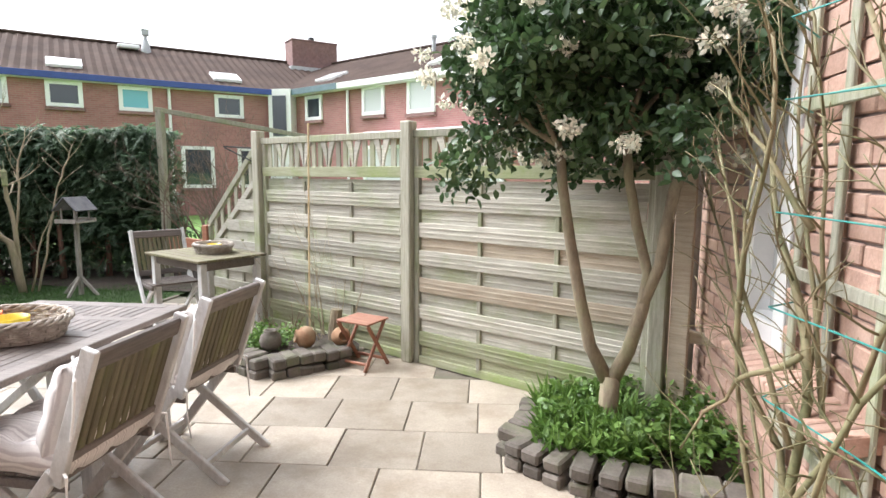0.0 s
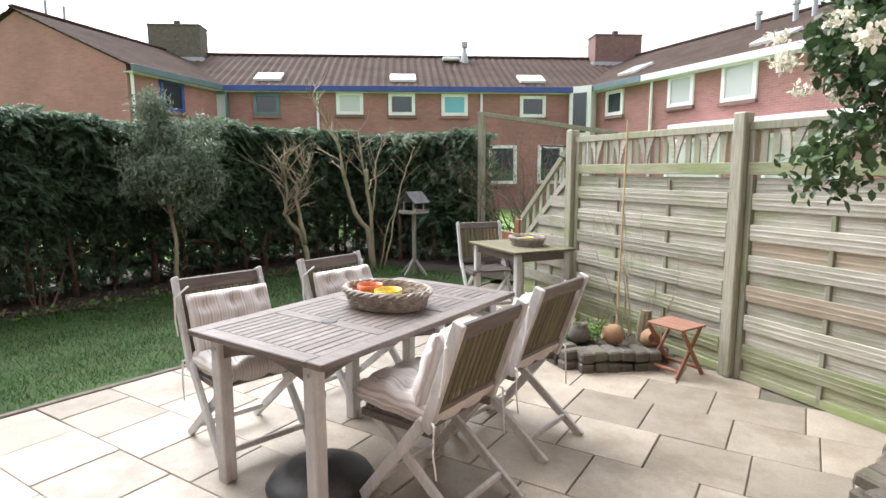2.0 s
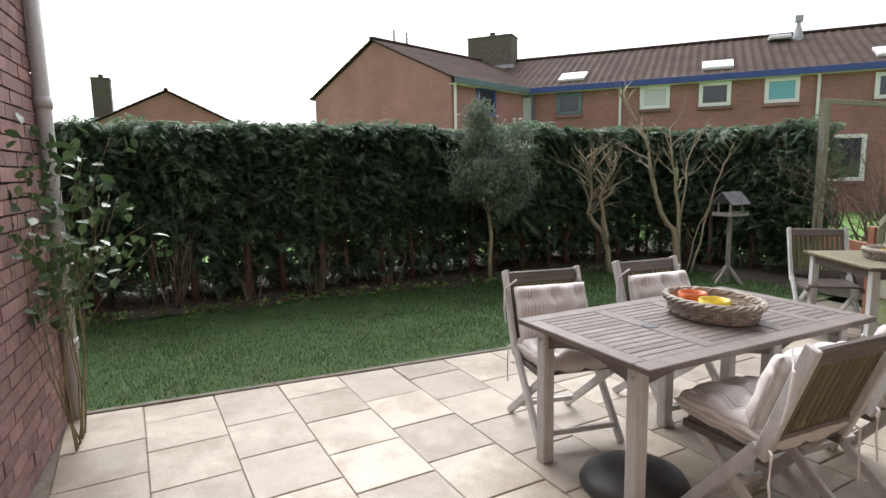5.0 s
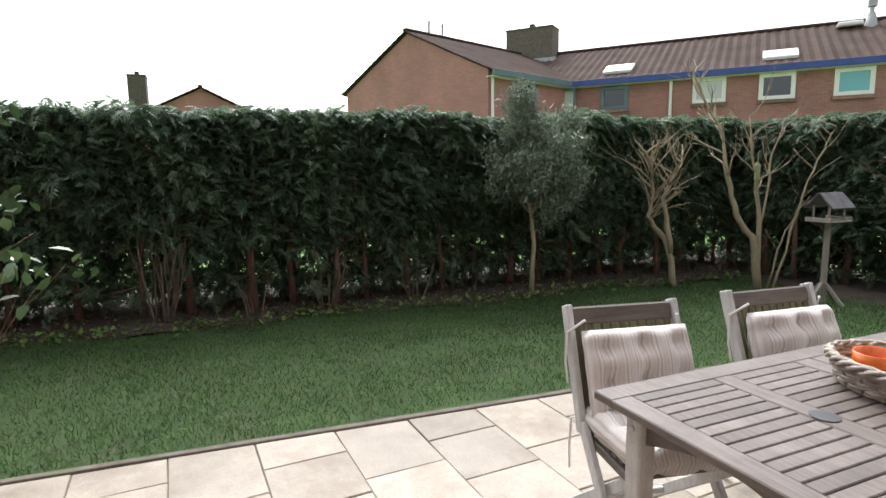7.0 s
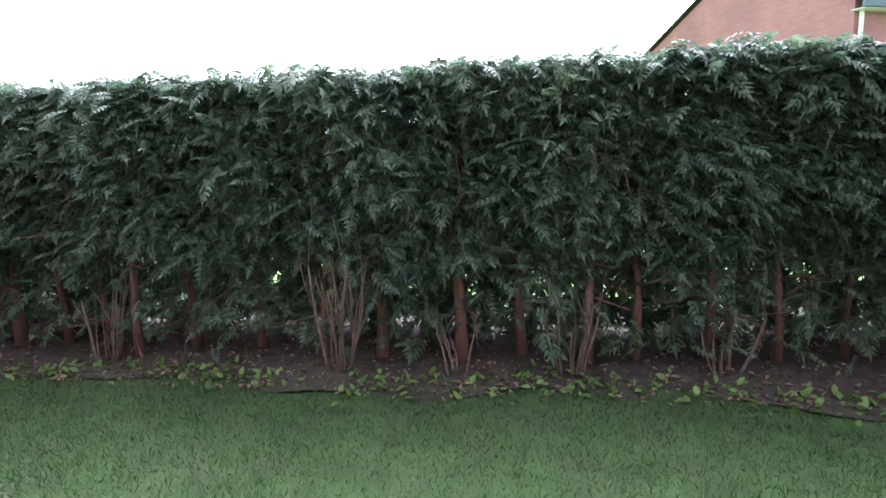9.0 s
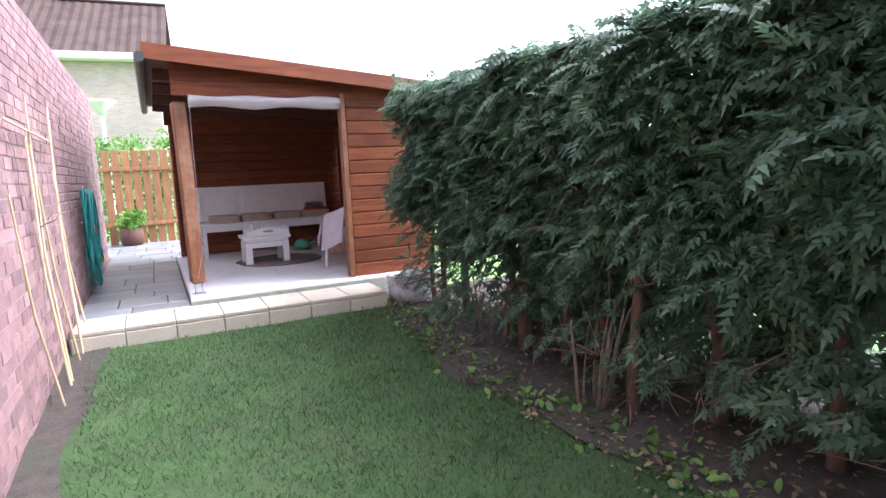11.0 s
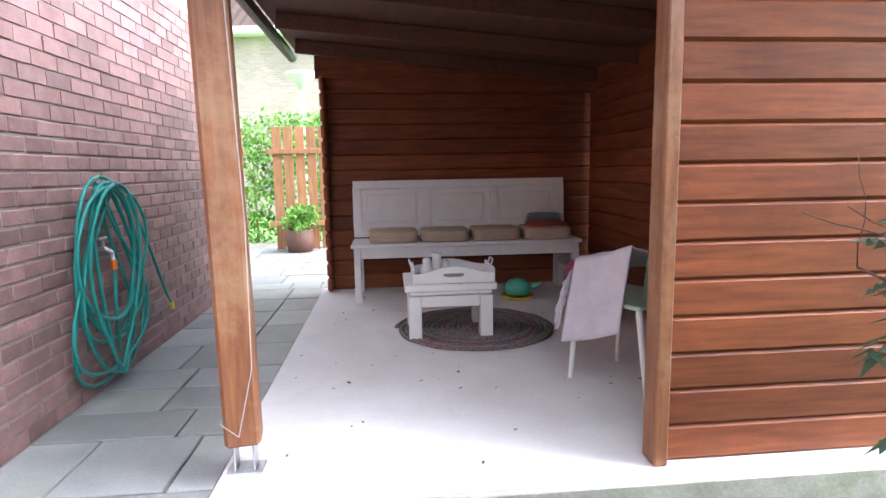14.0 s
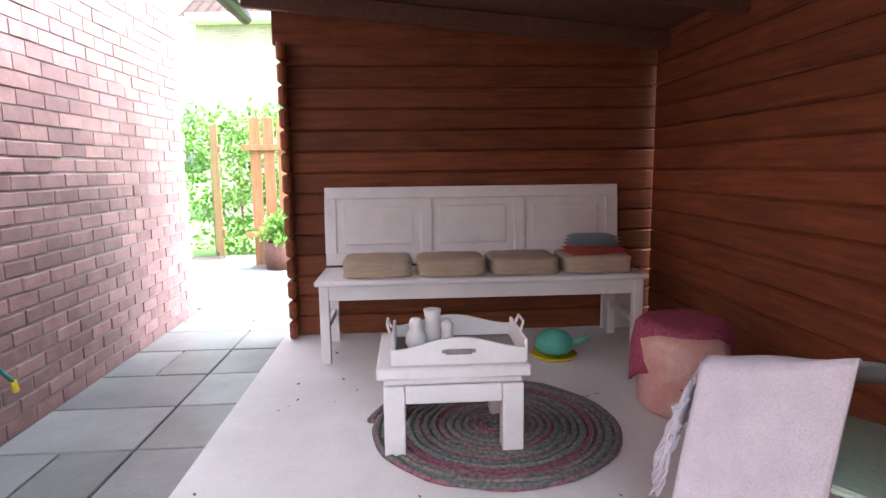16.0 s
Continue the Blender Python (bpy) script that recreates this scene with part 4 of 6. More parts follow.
# ---- hedge ----
def hedge(name, x0, y0, x1, y1, thick, low, high, n, seed, label):
    rng = np.random.default_rng(seed)
    a, b = np.array((x0, y0)), np.array((x1, y1))
    d = (b - a) / np.linalg.norm(b - a)
    L = float(np.linalg.norm(b - a))
    nrm = np.array((d[1], -d[0]))
    h = thing(name, pose(0, 0, 0), label, "hedge", "conifer hedges")
    s = rng.uniform(0, L, n)
    zz = rng.uniform(0, 1, n) ** 0.8
    # foliage thins out below, in an uneven skirt
    skirt = np.array([0.80 + 0.38 * noise.noise((v * 1.1, seed, 0)) + 0.28 * noise.noise((v * 3.7, seed, 4)) for v in s])
    skirt = skirt + (0.18 * np.exp(-s / 0.9) if L > 8 else 0)
    z = low + (high - low) * zz
    keep = (z > skirt) | (rng.uniform(0, 1, n) < 0.14)
    top = np.array([0.07 * noise.noise((v * 0.9, 7, seed)) + 0.05 * noise.noise((v * 4.0, 3, seed)) for v in s])
    off = np.where(rng.uniform(0, 1, n) < 0.68, rng.normal(-0.42, 0.09, n), rng.uniform(-0.5, 0.5, n)) * thick
    blob = np.array([noise.noise((v * 1.9, w * 2.1, seed)) for v, w in zip(s, z)])
    off = off - blob * 0.22
    # close the clipped top
    cap = rng.uniform(0, 1, n) < 0.16
    z = np.where(cap, high - np.abs(rng.normal(0, 0.07, n)), z)
    off = np.where(cap, rng.uniform(-0.5, 0.5, n) * thick, off)
    z = z + top
    keep &= ~((blob > 0.42) & (rng.uniform(0, 1, n) < 0.55))
    p = np.stack([a[0] + d[0] * s - nrm[0] * off, a[1] + d[1] * s - nrm[1] * off, z], 1)[keep]
    k = len(p)
    yaw = math.atan2(nrm[1], nrm[0]) - math.pi / 2 + rng.normal(0, 0.8, k)
    yaw = np.where(rng.uniform(0, 1, k) < 0.25, rng.uniform(0, math.tau, k), yaw)
    rot = turns(k, rng, 0.38, yaw)
    vs, fs = spray_shape()
    part(h, "foliage", scatter("foliage", vs, fs, p, rot, rng.uniform(0.11, 0.205, k), M_HEDGE), None, kind="stuff")
    # inner mass of older growth, behind the fronds
    m = int(n * 0.18)
    s = rng.uniform(0, L, m)
    z = rng.uniform(0.12, high - 0.34, m)
    off = rng.uniform(0.1, 0.5, m) * thick
    off = np.where(z > 0.95, off - 0.35 * thick, off)
    z = np.where((s < 0.9) & (z < 0.9) & (L > 8), z + 0.8, z)
    p = np.stack([a[0] + d[0] * s - nrm[0] * off, a[1] + d[1] * s - nrm[1] * off, z], 1)
    part(h, "inner_growth", scatter("inner_growth", vs, fs, p, turns(m, rng, 0.9), rng.uniform(0.16, 0.32, m), M_HEDGE), None, kind="stuff")
    # trunks and dead side twigs
    bm = bmesh.new()
    t = 0.15
    while t < L:
        q = a + d * t - nrm * float(rng.normal(-0.31, 0.09))
        pts = [(q[0] + float(rng.normal(0, 0.012)) * i, q[1] + float(rng.normal(0, 0.012)) * i, rise(q[0], q[1]) - 0.03 + i * 0.36) for i in range(6)]
        r = float(rng.uniform(0.022, 0.05))
        tube(bm, pts, [r * (1.25 if i == 0 else 1 - 0.12 * i) for i in range(6)], 8)
        for _ in range(5):
            zz = float(rng.uniform(0.2, 1.2))
            w = Vector((nrm[0] * 0.7 + float(rng.normal(0, 0.6)), nrm[1] * 0.7 + float(rng.normal(0, 0.6)), float(rng.normal(0.1, 0.3))))
            branches(bm, (q[0], q[1], zz), w, float(rng.uniform(0.2, 0.5)), 0.008, rng, 1, [], 0.5, 2, 4, 0.15, 0.0)
        t += float(rng.uniform(0.30, 0.62))
    part(h, "trunk", bm, M_BARK_R, smooth=True)
    return h


hedge("conifer_hedge", -6.72, -4.1, -6.95, 7.9, 1.0, 0.15, 2.09, 44000, 3, "tall dark green conifer hedge with bare reddish trunks below")
hedge("conifer_hedge", -7.1, 8.0, -4.25, 8.55, 0.9, 0.15, 2.02, 11000, 5, "dark green conifer hedge across the back of the garden")


def bush_stems(name, x, y, n, h, spread, seed, mat, label, r=0.012, depth=1):
    rng = np.random.default_rng(seed)
    bm = bmesh.new()
    for i in range(n):
        a = rng.uniform(0, math.tau)
        w = (math.cos(a) * spread * rng.uniform(0.2, 1), math.sin(a) * spread * rng.uniform(0.2, 1), 1)
        branches(bm, (x + math.cos(a) * 0.07, y + math.sin(a) * 0.07, rise(x, y) - 0.02), w, h * float(rng.uniform(0.6, 1)) * 0.7, r * float(rng.uniform(0.6, 1.2)), rng, depth, [], 0.3, 2, 5, 0.07, 0.2)
    return solo(name, bm, mat, label, "shrub", "bare shrubs", smooth=True)


for x, y, n, h, sp, sd in ((-6.15, 0.5, 12, 1.25, 0.35, 1), (-6.2, -1.4, 8, 1.1, 0.4, 2), (-6.25, 2.1, 9, 0.8, 0.4, 3), (-6.3, -2.6, 6, 0.8, 0.4, 4), (-6.3, 3.1, 6, 0.7, 0.5, 6), (-6.15, 1.35, 5, 0.55, 0.3, 7)):
    bush_stems("bare_shrub", x, y, n, h, sp, sd, M_TWIG, "leafless brown shrub stems in front of the hedge")

# olive tree
rng = np.random.default_rng(11)
olive = thing("olive_tree", pose(-5.96, 4.40, 0), "young olive tree with silvery grey-green crown", "tree")
bm = bmesh.new()
tube(bm, [(0, 0, -0.05), (-0.02, 0.01, 0.3), (0.0, 0.02, 0.6), (-0.04, 0.0, 0.95)], [0.032, 0.026, 0.024, 0.022], 8)
ends = []
for i in range(9):
    a = i * 0.7
    branches(bm, (-0.04, 0, 0.93), (math.cos(a) * 0.7, math.sin(a) * 0.7, 0.8 if i < 7 else 2.0), 0.40 if i < 7 else 0.55, 0.013, rng, 2, ends, 0.45, 3, 5, 0.1, 0.12)
branches(bm, (-0.04, 0, 0.93), (0.0, -0.12, 1), 0.95, 0.015, rng, 1, ends, 0.22, 4, 5, 0.05, 0.3)
part(olive, "trunk", bm, M_BARK_P, smooth=True)
oc = []
for i in range(230):
    v = rng.normal(0, 1, 3)
    v /= np.linalg.norm(v)
    oc.append(v * np.array((0.60, 0.60, 0.48)) * rng.uniform(0.3, 1.0) + np.array((0, 0.02, 1.42 + 0.1 * rng.normal())))
for i in range(34):
    oc.append((rng.normal(0, 0.07), -0.16 + rng.normal(0, 0.07), 1.7 + 0.62 * i / 34))
for i in range(14):
    oc.append((0.15 + rng.normal(0, 0.05), 0.42 + rng.normal(0, 0.05), 1.7 + 0.36 * i / 14))
part(olive, "leaves", crown(NARROW, NARROW_F, oc, 23000, 0.15, 0.075, M_OLIVE, rng, "leaves", 0.9), None, kind="stuff")


def bare_tree(name, base, right, stems, twigs, label, seed, mat, r0, reach):
    """Stems through (sideways, height) pairs with a fan of forking twigs from their upper parts."""
    rng = np.random.default_rng(seed)
    bm = bmesh.new()
    right = Vector((right[0], right[1], 0))
    back = Vector((-right.y, right.x, 0))
    at = lambda u, z, k: Vector((base[0], base[1], 0)) + right * u + back * k + Vector((0, 0, z))
    ends = []
    for thick, depth, pts in stems:
        line, k = [], 0.0
        for i, (u, z) in enumerate(pts):
            k += float(rng.normal(0, 0.035)) if i else 0
            line.append(at(u, z, k))
        fine = [line[0]]
        for p, q in zip(line, line[1:]):
            for f in (0.34, 0.67, 1.0):
                fine.append(p.lerp(q, f) + Vector(rng.normal(0, 0.008, 3)))
        n = len(fine)
        tube(bm, fine, [r0 * thick * (1 - 0.72 * i / (n - 1)) * (1 + 0.14 * float(rng.normal())) for i in range(n)], 8)
        for i in range(n // 2 - 1, n):
            for _ in range(twigs):
                a = float(rng.uniform(0, math.tau))
                way = right * math.cos(a) + back * math.sin(a) * 0.8 + Vector((0, 0, float(rng.uniform(0.5, 1.3))))
                branches(bm, fine[i], way, reach * float(rng.uniform(0.5, 1.1)), r0 * thick * 0.30, rng, depth, ends, 0.4, 3, 5, 0.13, 0.16)
    return solo(name, bm, mat, label, "tree", "bare garden trees", smooth=True)


bare_tree("pruned_tree", (-5.68, 6.18), (0.66, 0.75), ((1.0, 1, ((0.02, -0.05), (-0.07, 0.48), (-0.26, 0.74), (-0.32, 0.86), (-0.27, 1.09), (-0.29, 1.38), (-0.36, 1.62))),
                                                       (0.8, 1, ((-0.05, 0.42), (-0.12, 0.86), (-0.16, 1.09), (-0.08, 1.28), (0.04, 1.5)))), 2,
          "knobbly pale grey-brown pruned tree in front of the hedge", 21, M_BARK_P, 0.042, 0.42)
bare_tree("hazel_tree", (-5.2, 7.0), (0.75, 0.66), ((1.0, 1, ((0.0, -0.05), (-0.10, 0.62), (-0.27, 0.87), (-0.35, 1.19), (-0.43, 1.59), (-0.51, 1.91), (-0.65, 2.19), (-0.80, 2.5))),
                                                    (0.8, 1, ((0.0, 0.0), (-0.03, 0.7), (-0.06, 1.05), (-0.1, 1.36), (-0.16, 1.67), (-0.19, 2.0))),
                                                    (0.45, 1, ((-0.03, 0.7), (0.04, 1.19), (0.06, 1.58), (0.15, 1.96))),
                                                    (0.4, 0, ((0.14, -0.03), (0.30, 0.7), (0.42, 1.27), (0.54, 1.61), (0.65, 1.86))),
                                                    (0.3, 0, ((0.08, 0.0), (0.23, 0.7), (0.40, 1.05)))), 1,
          "multi-stemmed bare tree with pale grey-brown branches", 22, M_BARK_P, 0.040, 0.4)
rng = np.random.default_rng(31)
bm = bmesh.new()
for i in range(20):
    a = rng.uniform(0, math.tau)
    branches(bm, (-3.35 + rng.normal(0, 0.35), 8.2 + rng.normal(0, 0.25), 0), (math.cos(a) * 0.5, math.sin(a) * 0.5, 1), 1.1, 0.020, rng, 3, [], 0.5, 3, 4, 0.12, 0.15)
solo("twiggy_shrub", bm, M_TWIG, "tangled leafless shrub behind the fence", "shrub", smooth=True)
# bird-feeding tube on the hazel
bm = bmesh.new()
lathe(bm, [(0.03, 0), (0.035, 0.02), (0.03, 0.03), (0.03, 0.16), (0.036, 0.17), (0.02, 0.19), (0.004, 0.21), (0.004, 0.3)], 12)
solo("bird_feeder", bm, M_FENCE_ALG, "small green tube bird feeder hanging in the bare tree", "bird feeder", smooth=True, m=pose(-5.22, 6.9, 1.28))

# bird table
bird = thing("bird_table", pose(-4.42, 7.02, 0, 0, 0, 92) @ Matrix.Diagonal((0.86, 0.92, 0.96, 1)), "grey wooden bird table with a little pitched roof", "bird table")
bm = boxes(((0, 0, 0.45), (0.05, 0.05, 0.9)))
for a in range(4):
    c, s = math.cos(a * math.pi / 2), math.sin(a * math.pi / 2)
    beam(bm, (0.02 * c, 0.02 * s, 0.22), (0.24 * c, 0.24 * s, 0.0), 0.03, 0.04)
part(bird, "stand", bm, M_GREYWD)
part(bird, "tray", boxes(((0, 0, 0.91), (0.38, 0.30, 0.02)), ((0.18, 0, 0.93), (0.016, 0.30, 0.04)), ((-0.18, 0, 0.93), (0.016, 0.30, 0.04))), M_GREYWD)
bm = bmesh.new()
for sx in (-1, 1):
    for sy in (-1, 1):
        beam(bm, (sx * 0.13, sy * 0.09, 0.92), (sx * 0.13, sy * 0.09, 1.08), 0.02, 0.02)
part(bird, "posts", bm, M_GREYWD)
bm = bmesh.new()
for s in (-1, 1):
    beam(bm, (-0.2, s * 0.085, 1.13), (0.2, s * 0.085, 1.13), 0.23, 0.014, 0.002, up=(0, s * 0.70, 0.71))
part(bird, "roof", bm, M_SLATE)


# ---- viburnum in its brick-edged bed by the house ----
rng = np.random.default_rng(41)
vib = thing("viburnum_tree", pose(1.35, 4.22, 0), "evergreen flowering shrub-tree with three stems and white blossom", "tree")
bm = bmesh.new()
tube(bm, [(0, 0, -0.05), (0.0, 0, 0.15), (0.01, 0, 0.40)], [0.06, 0.052, 0.05], 10)
tube(bm, [(0.0, 0, 0.36), (-0.10, 0.02, 0.55), (-0.16, 0.0, 0.8), (-0.22, 0.02, 1.1), (-0.27, 0.05, 1.4), (-0.29, 0.05, 1.65)], [0.04, 0.035, 0.032, 0.029, 0.027, 0.024], 9)
tube(bm, [(0.01, 0, 0.36), (0.09, -0.02, 0.55), (0.15, -0.02, 0.78), (0.17, 0.0, 0.95), (0.11, 0.05, 1.2), (0.06, 0.05, 1.45), (0.04, 0.08, 1.7)], [0.04, 0.036, 0.033, 0.027, 0.026, 0.024, 0.022], 9)
tube(bm, [(0.15, -0.02, 0.80), (0.22, -0.03, 1.0), (0.24, -0.04, 1.2), (0.27, -0.03, 1.38), (0.36, 0.0, 1.6)], [0.029, 0.029, 0.03, 0.029, 0.022], 9)
ends = []
for st in ((-0.29, 0.05, 1.6), (0.04, 0.08, 1.65), (0.36, 0.0, 1.55)):
    for i in range(5):
        a = i * 1.26 + st[0]
        branches(bm, st, (math.cos(a) - 0.35, math.sin(a) + 0.25, 0.9), 0.40, 0.02, rng, 2, ends, 0.6, 3, 5, 0.12, 0.12)
part(vib, "trunk", bm, M_BARK, smooth=True)
cen = []
for i in range(150):
    v = rng.normal(0, 1, 3)
    v /= np.linalg.norm(v)
    q = v * np.array((0.72, 0.60, 0.62)) * rng.uniform(0.6, 1.0) + np.array((-0.14, 0.17, 2.02))
    q += 0.10 * noise.noise(tuple(q * 2.0)) * v
    if q[2] < 1.58:
        q[2] = 1.52 + rng.uniform(0, 0.14) + 0.12 * math.hypot(q[0] - 0.0, q[1])
    cen.append(q)
part(vib, "leaves", crown(LEAF, LEAF_F, cen + [tuple(c) for c in ends], 22000, 0.14, 0.057, M_VIB, rng, "leaves", 0.8), None, kind="stuff")
fl = [c + (c - np.array((-0.14, 0.17, 1.98))) * 0.36 for c in cen if c[2] > 1.62 and rng.uniform() < 0.65]
part(vib, "blossom", crown(LEAF, LEAF_F, fl, 7500, 0.065, 0.03, M_FLOWER, rng, "blossom", 1.0, 0.6), None, "cream-white flower clusters", kind="stuff")


def edge_bricks(parent, pts, rows, seed, size=(0.20, 0.10, 0.075)):
    rng = np.random.default_rng(seed)
    me = mesh_of("brick", boxes(((0, 0, 0), size), bev=0.012), M_EDGE)
    for (x0, y0), (x1, y1) in zip(pts, pts[1:]):
        L = math.dist((x0, y0), (x1, y1))
        n = max(1, round(L / (size[1] + 0.006) / (2 if rows < 0 else 1)))
        a = math.degrees(math.atan2(y1 - y0, x1 - x0))
        for r in range(abs(rows)):
            for i in range(n):
                u = (i + 0.5) / n
                part(parent, "brick", me, M_EDGE, m=pose(x0 + (x1 - x0) * u + rng.normal(0, 0.006), y0 + (y1 - y0) * u + rng.normal(0, 0.006), 0.03 + r * 0.078 + rng.normal(0, 0.004), rng.normal(0, 3), rng.normal(0, 3), a + 90 + rng.normal(0, 3)))


def mound(bm, cx, cy, rx, ry, h, n=14):
    rings = [[bm.verts.new((cx, cy, h))]]
    for k in range(1, 6):
        f = k / 5
        rings.append([bm.verts.new((cx + rx * f * math.cos(i * math.tau / n), cy + ry * f * math.sin(i * math.tau / n), h * (1 - f * f * 0.55) + 0.02 * noise.noise((i, k, cx)))) for i in range(n)])
    for i in range(n):
        bm.faces.new((rings[0][0], rings[1][i], rings[1][(i + 1) % n]))
    for a, b in zip(rings[1:], rings[2:]):
        for i in range(n):
            bm.faces.new((a[i], b[i], b[(i + 1) % n], a[(i + 1) % n]))


bed1 = thing("tree_bed", pose(0, 0, 0), "raised bed of soil edged with old mossy bricks", "flower bed", "edged beds")
bm = bmesh.new()
mound(bm, 1.42, 4.18, 0.56, 0.46, 0.13)
part(bed1, "soil", bm, M_SOIL, smooth=True)
edge_bricks(bed1, [(0.98, 4.50), (0.95, 4.20), (0.86, 3.98), (1.15, 3.80), (1.50, 3.70), (1.88, 3.62)], 2, 5, (0.18, 0.10, 0.065))
rng = np.random.default_rng(51)
cs = np.stack([rng.uniform(1.02, 1.9, 90), rng.uniform(3.85, 4.65, 90), rng.uniform(0.12, 0.22, 90)], 1)
tagged(new("groundcover_plant", crown(LEAF, LEAF_F, cs, 3800, 0.09, 0.045, M_GCOVER, rng, "groundcover", 0.6)), "low leafy green groundcover under the flowering tree", "plant", kind="stuff")
n = 900
tagged(new("grass_tuft", scatter("grass_tuft", BLADE, BLADE_F, np.stack([rng.uniform(1.0, 1.5, n), rng.uniform(3.86, 4.5, n), np.full(n, 0.1)], 1), turns(n, rng, 0.5), rng.uniform(0.10, 0.22, n), M_GCOVER)), "long yellow-green grass tufts in the tree bed", "grass", kind="stuff")

bed2 = thing("fence_bed", pose(0, 0, 0), "small raised bed against the fence edged with old bricks", "flower bed", "edged beds")
bm = bmesh.new()
mound(bm, -0.95, 5.40, 0.52, 0.42, 0.13)
part(bed2, "soil", bm, M_SOIL, smooth=True)
edge_bricks(bed2, [(-1.45, 5.5), (-1.42, 5.12), (-0.92, 4.86)], 2, 6)
edge_bricks(bed2, [(-0.92, 4.86), (-0.48, 5.28)], 2, 7)
cs = np.stack([rng.uniform(-1.3, -0.95, 40), rng.uniform(5.1, 5.5, 40), rng.uniform(0.12, 0.2, 40)], 1)
tagged(new("groundcover_plant", crown(LEAF, LEAF_F, cs, 1100, 0.08, 0.035, M_GCOVER, rng, "groundcover", 0.6)), "low green plants in the fence bed", "plant", kind="stuff")
bush_stems("climber_stems", -0.72, 5.56, 8, 1.15, 0.55, 61, M_BARK_P, "thin leafless climber stems growing up the fence", 0.008, 2)
bush_stems("dead_stems", -1.15, 5.55, 14, 0.45, 0.7, 62, M_BARK_R, "dead brown perennial stems in the bed", 0.006, 1)
bm = bmesh.new()
tube(bm, [(-0.86, 5.45, 0.1), (-0.90, 5.62, 1.85)], 0.008, 6)
solo("garden_cane", bm, M_CANE, "pale tall cane leaning on the fence", "cane")


def jar(x, y, z, r, m, label, mat):
    bm = bmesh.new()
    lathe(bm, [(r * 0.55, 0), (r * 0.9, r * 0.35), (r, r * 0.8), (r * 0.85, r * 1.3), (r * 0.55, r * 1.55), (r * 0.6, r * 1.75), (r * 0.48, r * 1.74), (r * 0.4, r * 1.3), (r * 0.3, r * 1.2)], 18)
    solo("clay_jar", bm, mat, label, "pot", "clay jars", smooth=True, m=pose(x, y, z) @ m)


jar(-1.02, 5.10, 0.13, 0.085, pose(0, 0, 0), "dark round clay jar on the bed", M_EDGE)
jar(-0.72, 5.22, 0.20, 0.085, pose(0, 0, 0, 80, 0, -60), "fallen terracotta jar lying on its side", M_TERRA)
jar(-0.58, 5.36, 0.18, 0.075, pose(0, 0, 0, 75, 0, 40), "terracotta jar tipped over", M_TERRA)
bm = bmesh.new()
tube(bm, [(-0.66, 5.5, 0.05), (-0.66, 5.5, 0.2), (-0.65, 5.51, 0.36)], [0.06, 0.055, 0.045], 10)
solo("tree_stump", bm, M_BARK, "dark stump standing in the bed", "stump")

# folding stool
stool = thing("folding_stool", pose(-0.34, 5.24, 0, 0, 0, -20), "small red-brown slatted folding stool", "stool")
me = mesh_of("slat", boxes(((0, 0, 0), (0.30, 0.022, 0.016))), M_RUST)
for i in range(9):
    part(stool, "slat", me, M_RUST, m=pose(0, -0.12 + i * 0.03, 0.36))
for s in (-1, 1):
    bm = bmesh.new()
    beam(bm, (s * 0.14, -0.12, 0.35), (s * 0.14, 0.13, 0.0), 0.018, 0.03)
    part(stool, "leg", bm, M_RUST)
    bm = bmesh.new()
    beam(bm, (s * 0.115, 0.12, 0.35), (s * 0.115, -0.13, 0.0), 0.018, 0.03)
    part(stool, "leg", bm, M_RUST)
part(stool, "crossbar", boxes(((0, 0.10, 0.05), (0.28, 0.018, 0.022)), ((0, -0.10, 0.05), (0.24, 0.018, 0.022))), M_RUST)


# ---- dining table and chairs ----
def cushion_mesh(name, w, d, t, seed, mat, tufts=3):
    """A padded cushion, dimpled at its tufts."""
    bm = bmesh.new()
    n = 18
    lay = []
    for side in (1, -1):
        rows = []
        for j in range(n + 1):
            row = []
            for i in range(n + 1):
                u, v = i / n * 2 - 1, j / n * 2 - 1
                e = (1 - abs(u) ** 5) * (1 - abs(v) ** 5)
                h = t / 2 * max(e, 0) ** 0.45
                dm = 0.0
                for a in range(tufts):
                    for b in range(tufts):
                        uu, vv = (a + 0.5) / tufts * 2 - 1, (b + 0.5) / tufts * 2 - 1
                        dm += math.exp(-((u - uu) ** 2 + (v - vv) ** 2) / 0.03)
                h *= 1 - 0.62 * min(dm, 1) - (0.16 * max(0.0, math.cos(u * tufts * math.pi)) ** 6 if tufts > 1 else 0)
                h += 0.004 * noise.noise((u * 4, v * 4, seed + side))
                k = 1 + 0.02 * noise.noise((u * 3, v * 3, seed))
                row.append((u * w / 2 * k, v * d / 2 * k, side * h))
            rows.append(row)
        vr = [[bm.verts.new(c) for c in r] for r in rows]
        for a, b in zip(vr, vr[1:]):
            for i in range(n):
                f = (a[i], a[i + 1], b[i + 1], b[i])
                bm.faces.new(f if side > 0 else f[::-1])
        lay.append(vr)
    bmesh.ops.remove_doubles(bm, verts=bm.verts, dist=0.0035)
    return mesh_of(name, bm, mat, True)


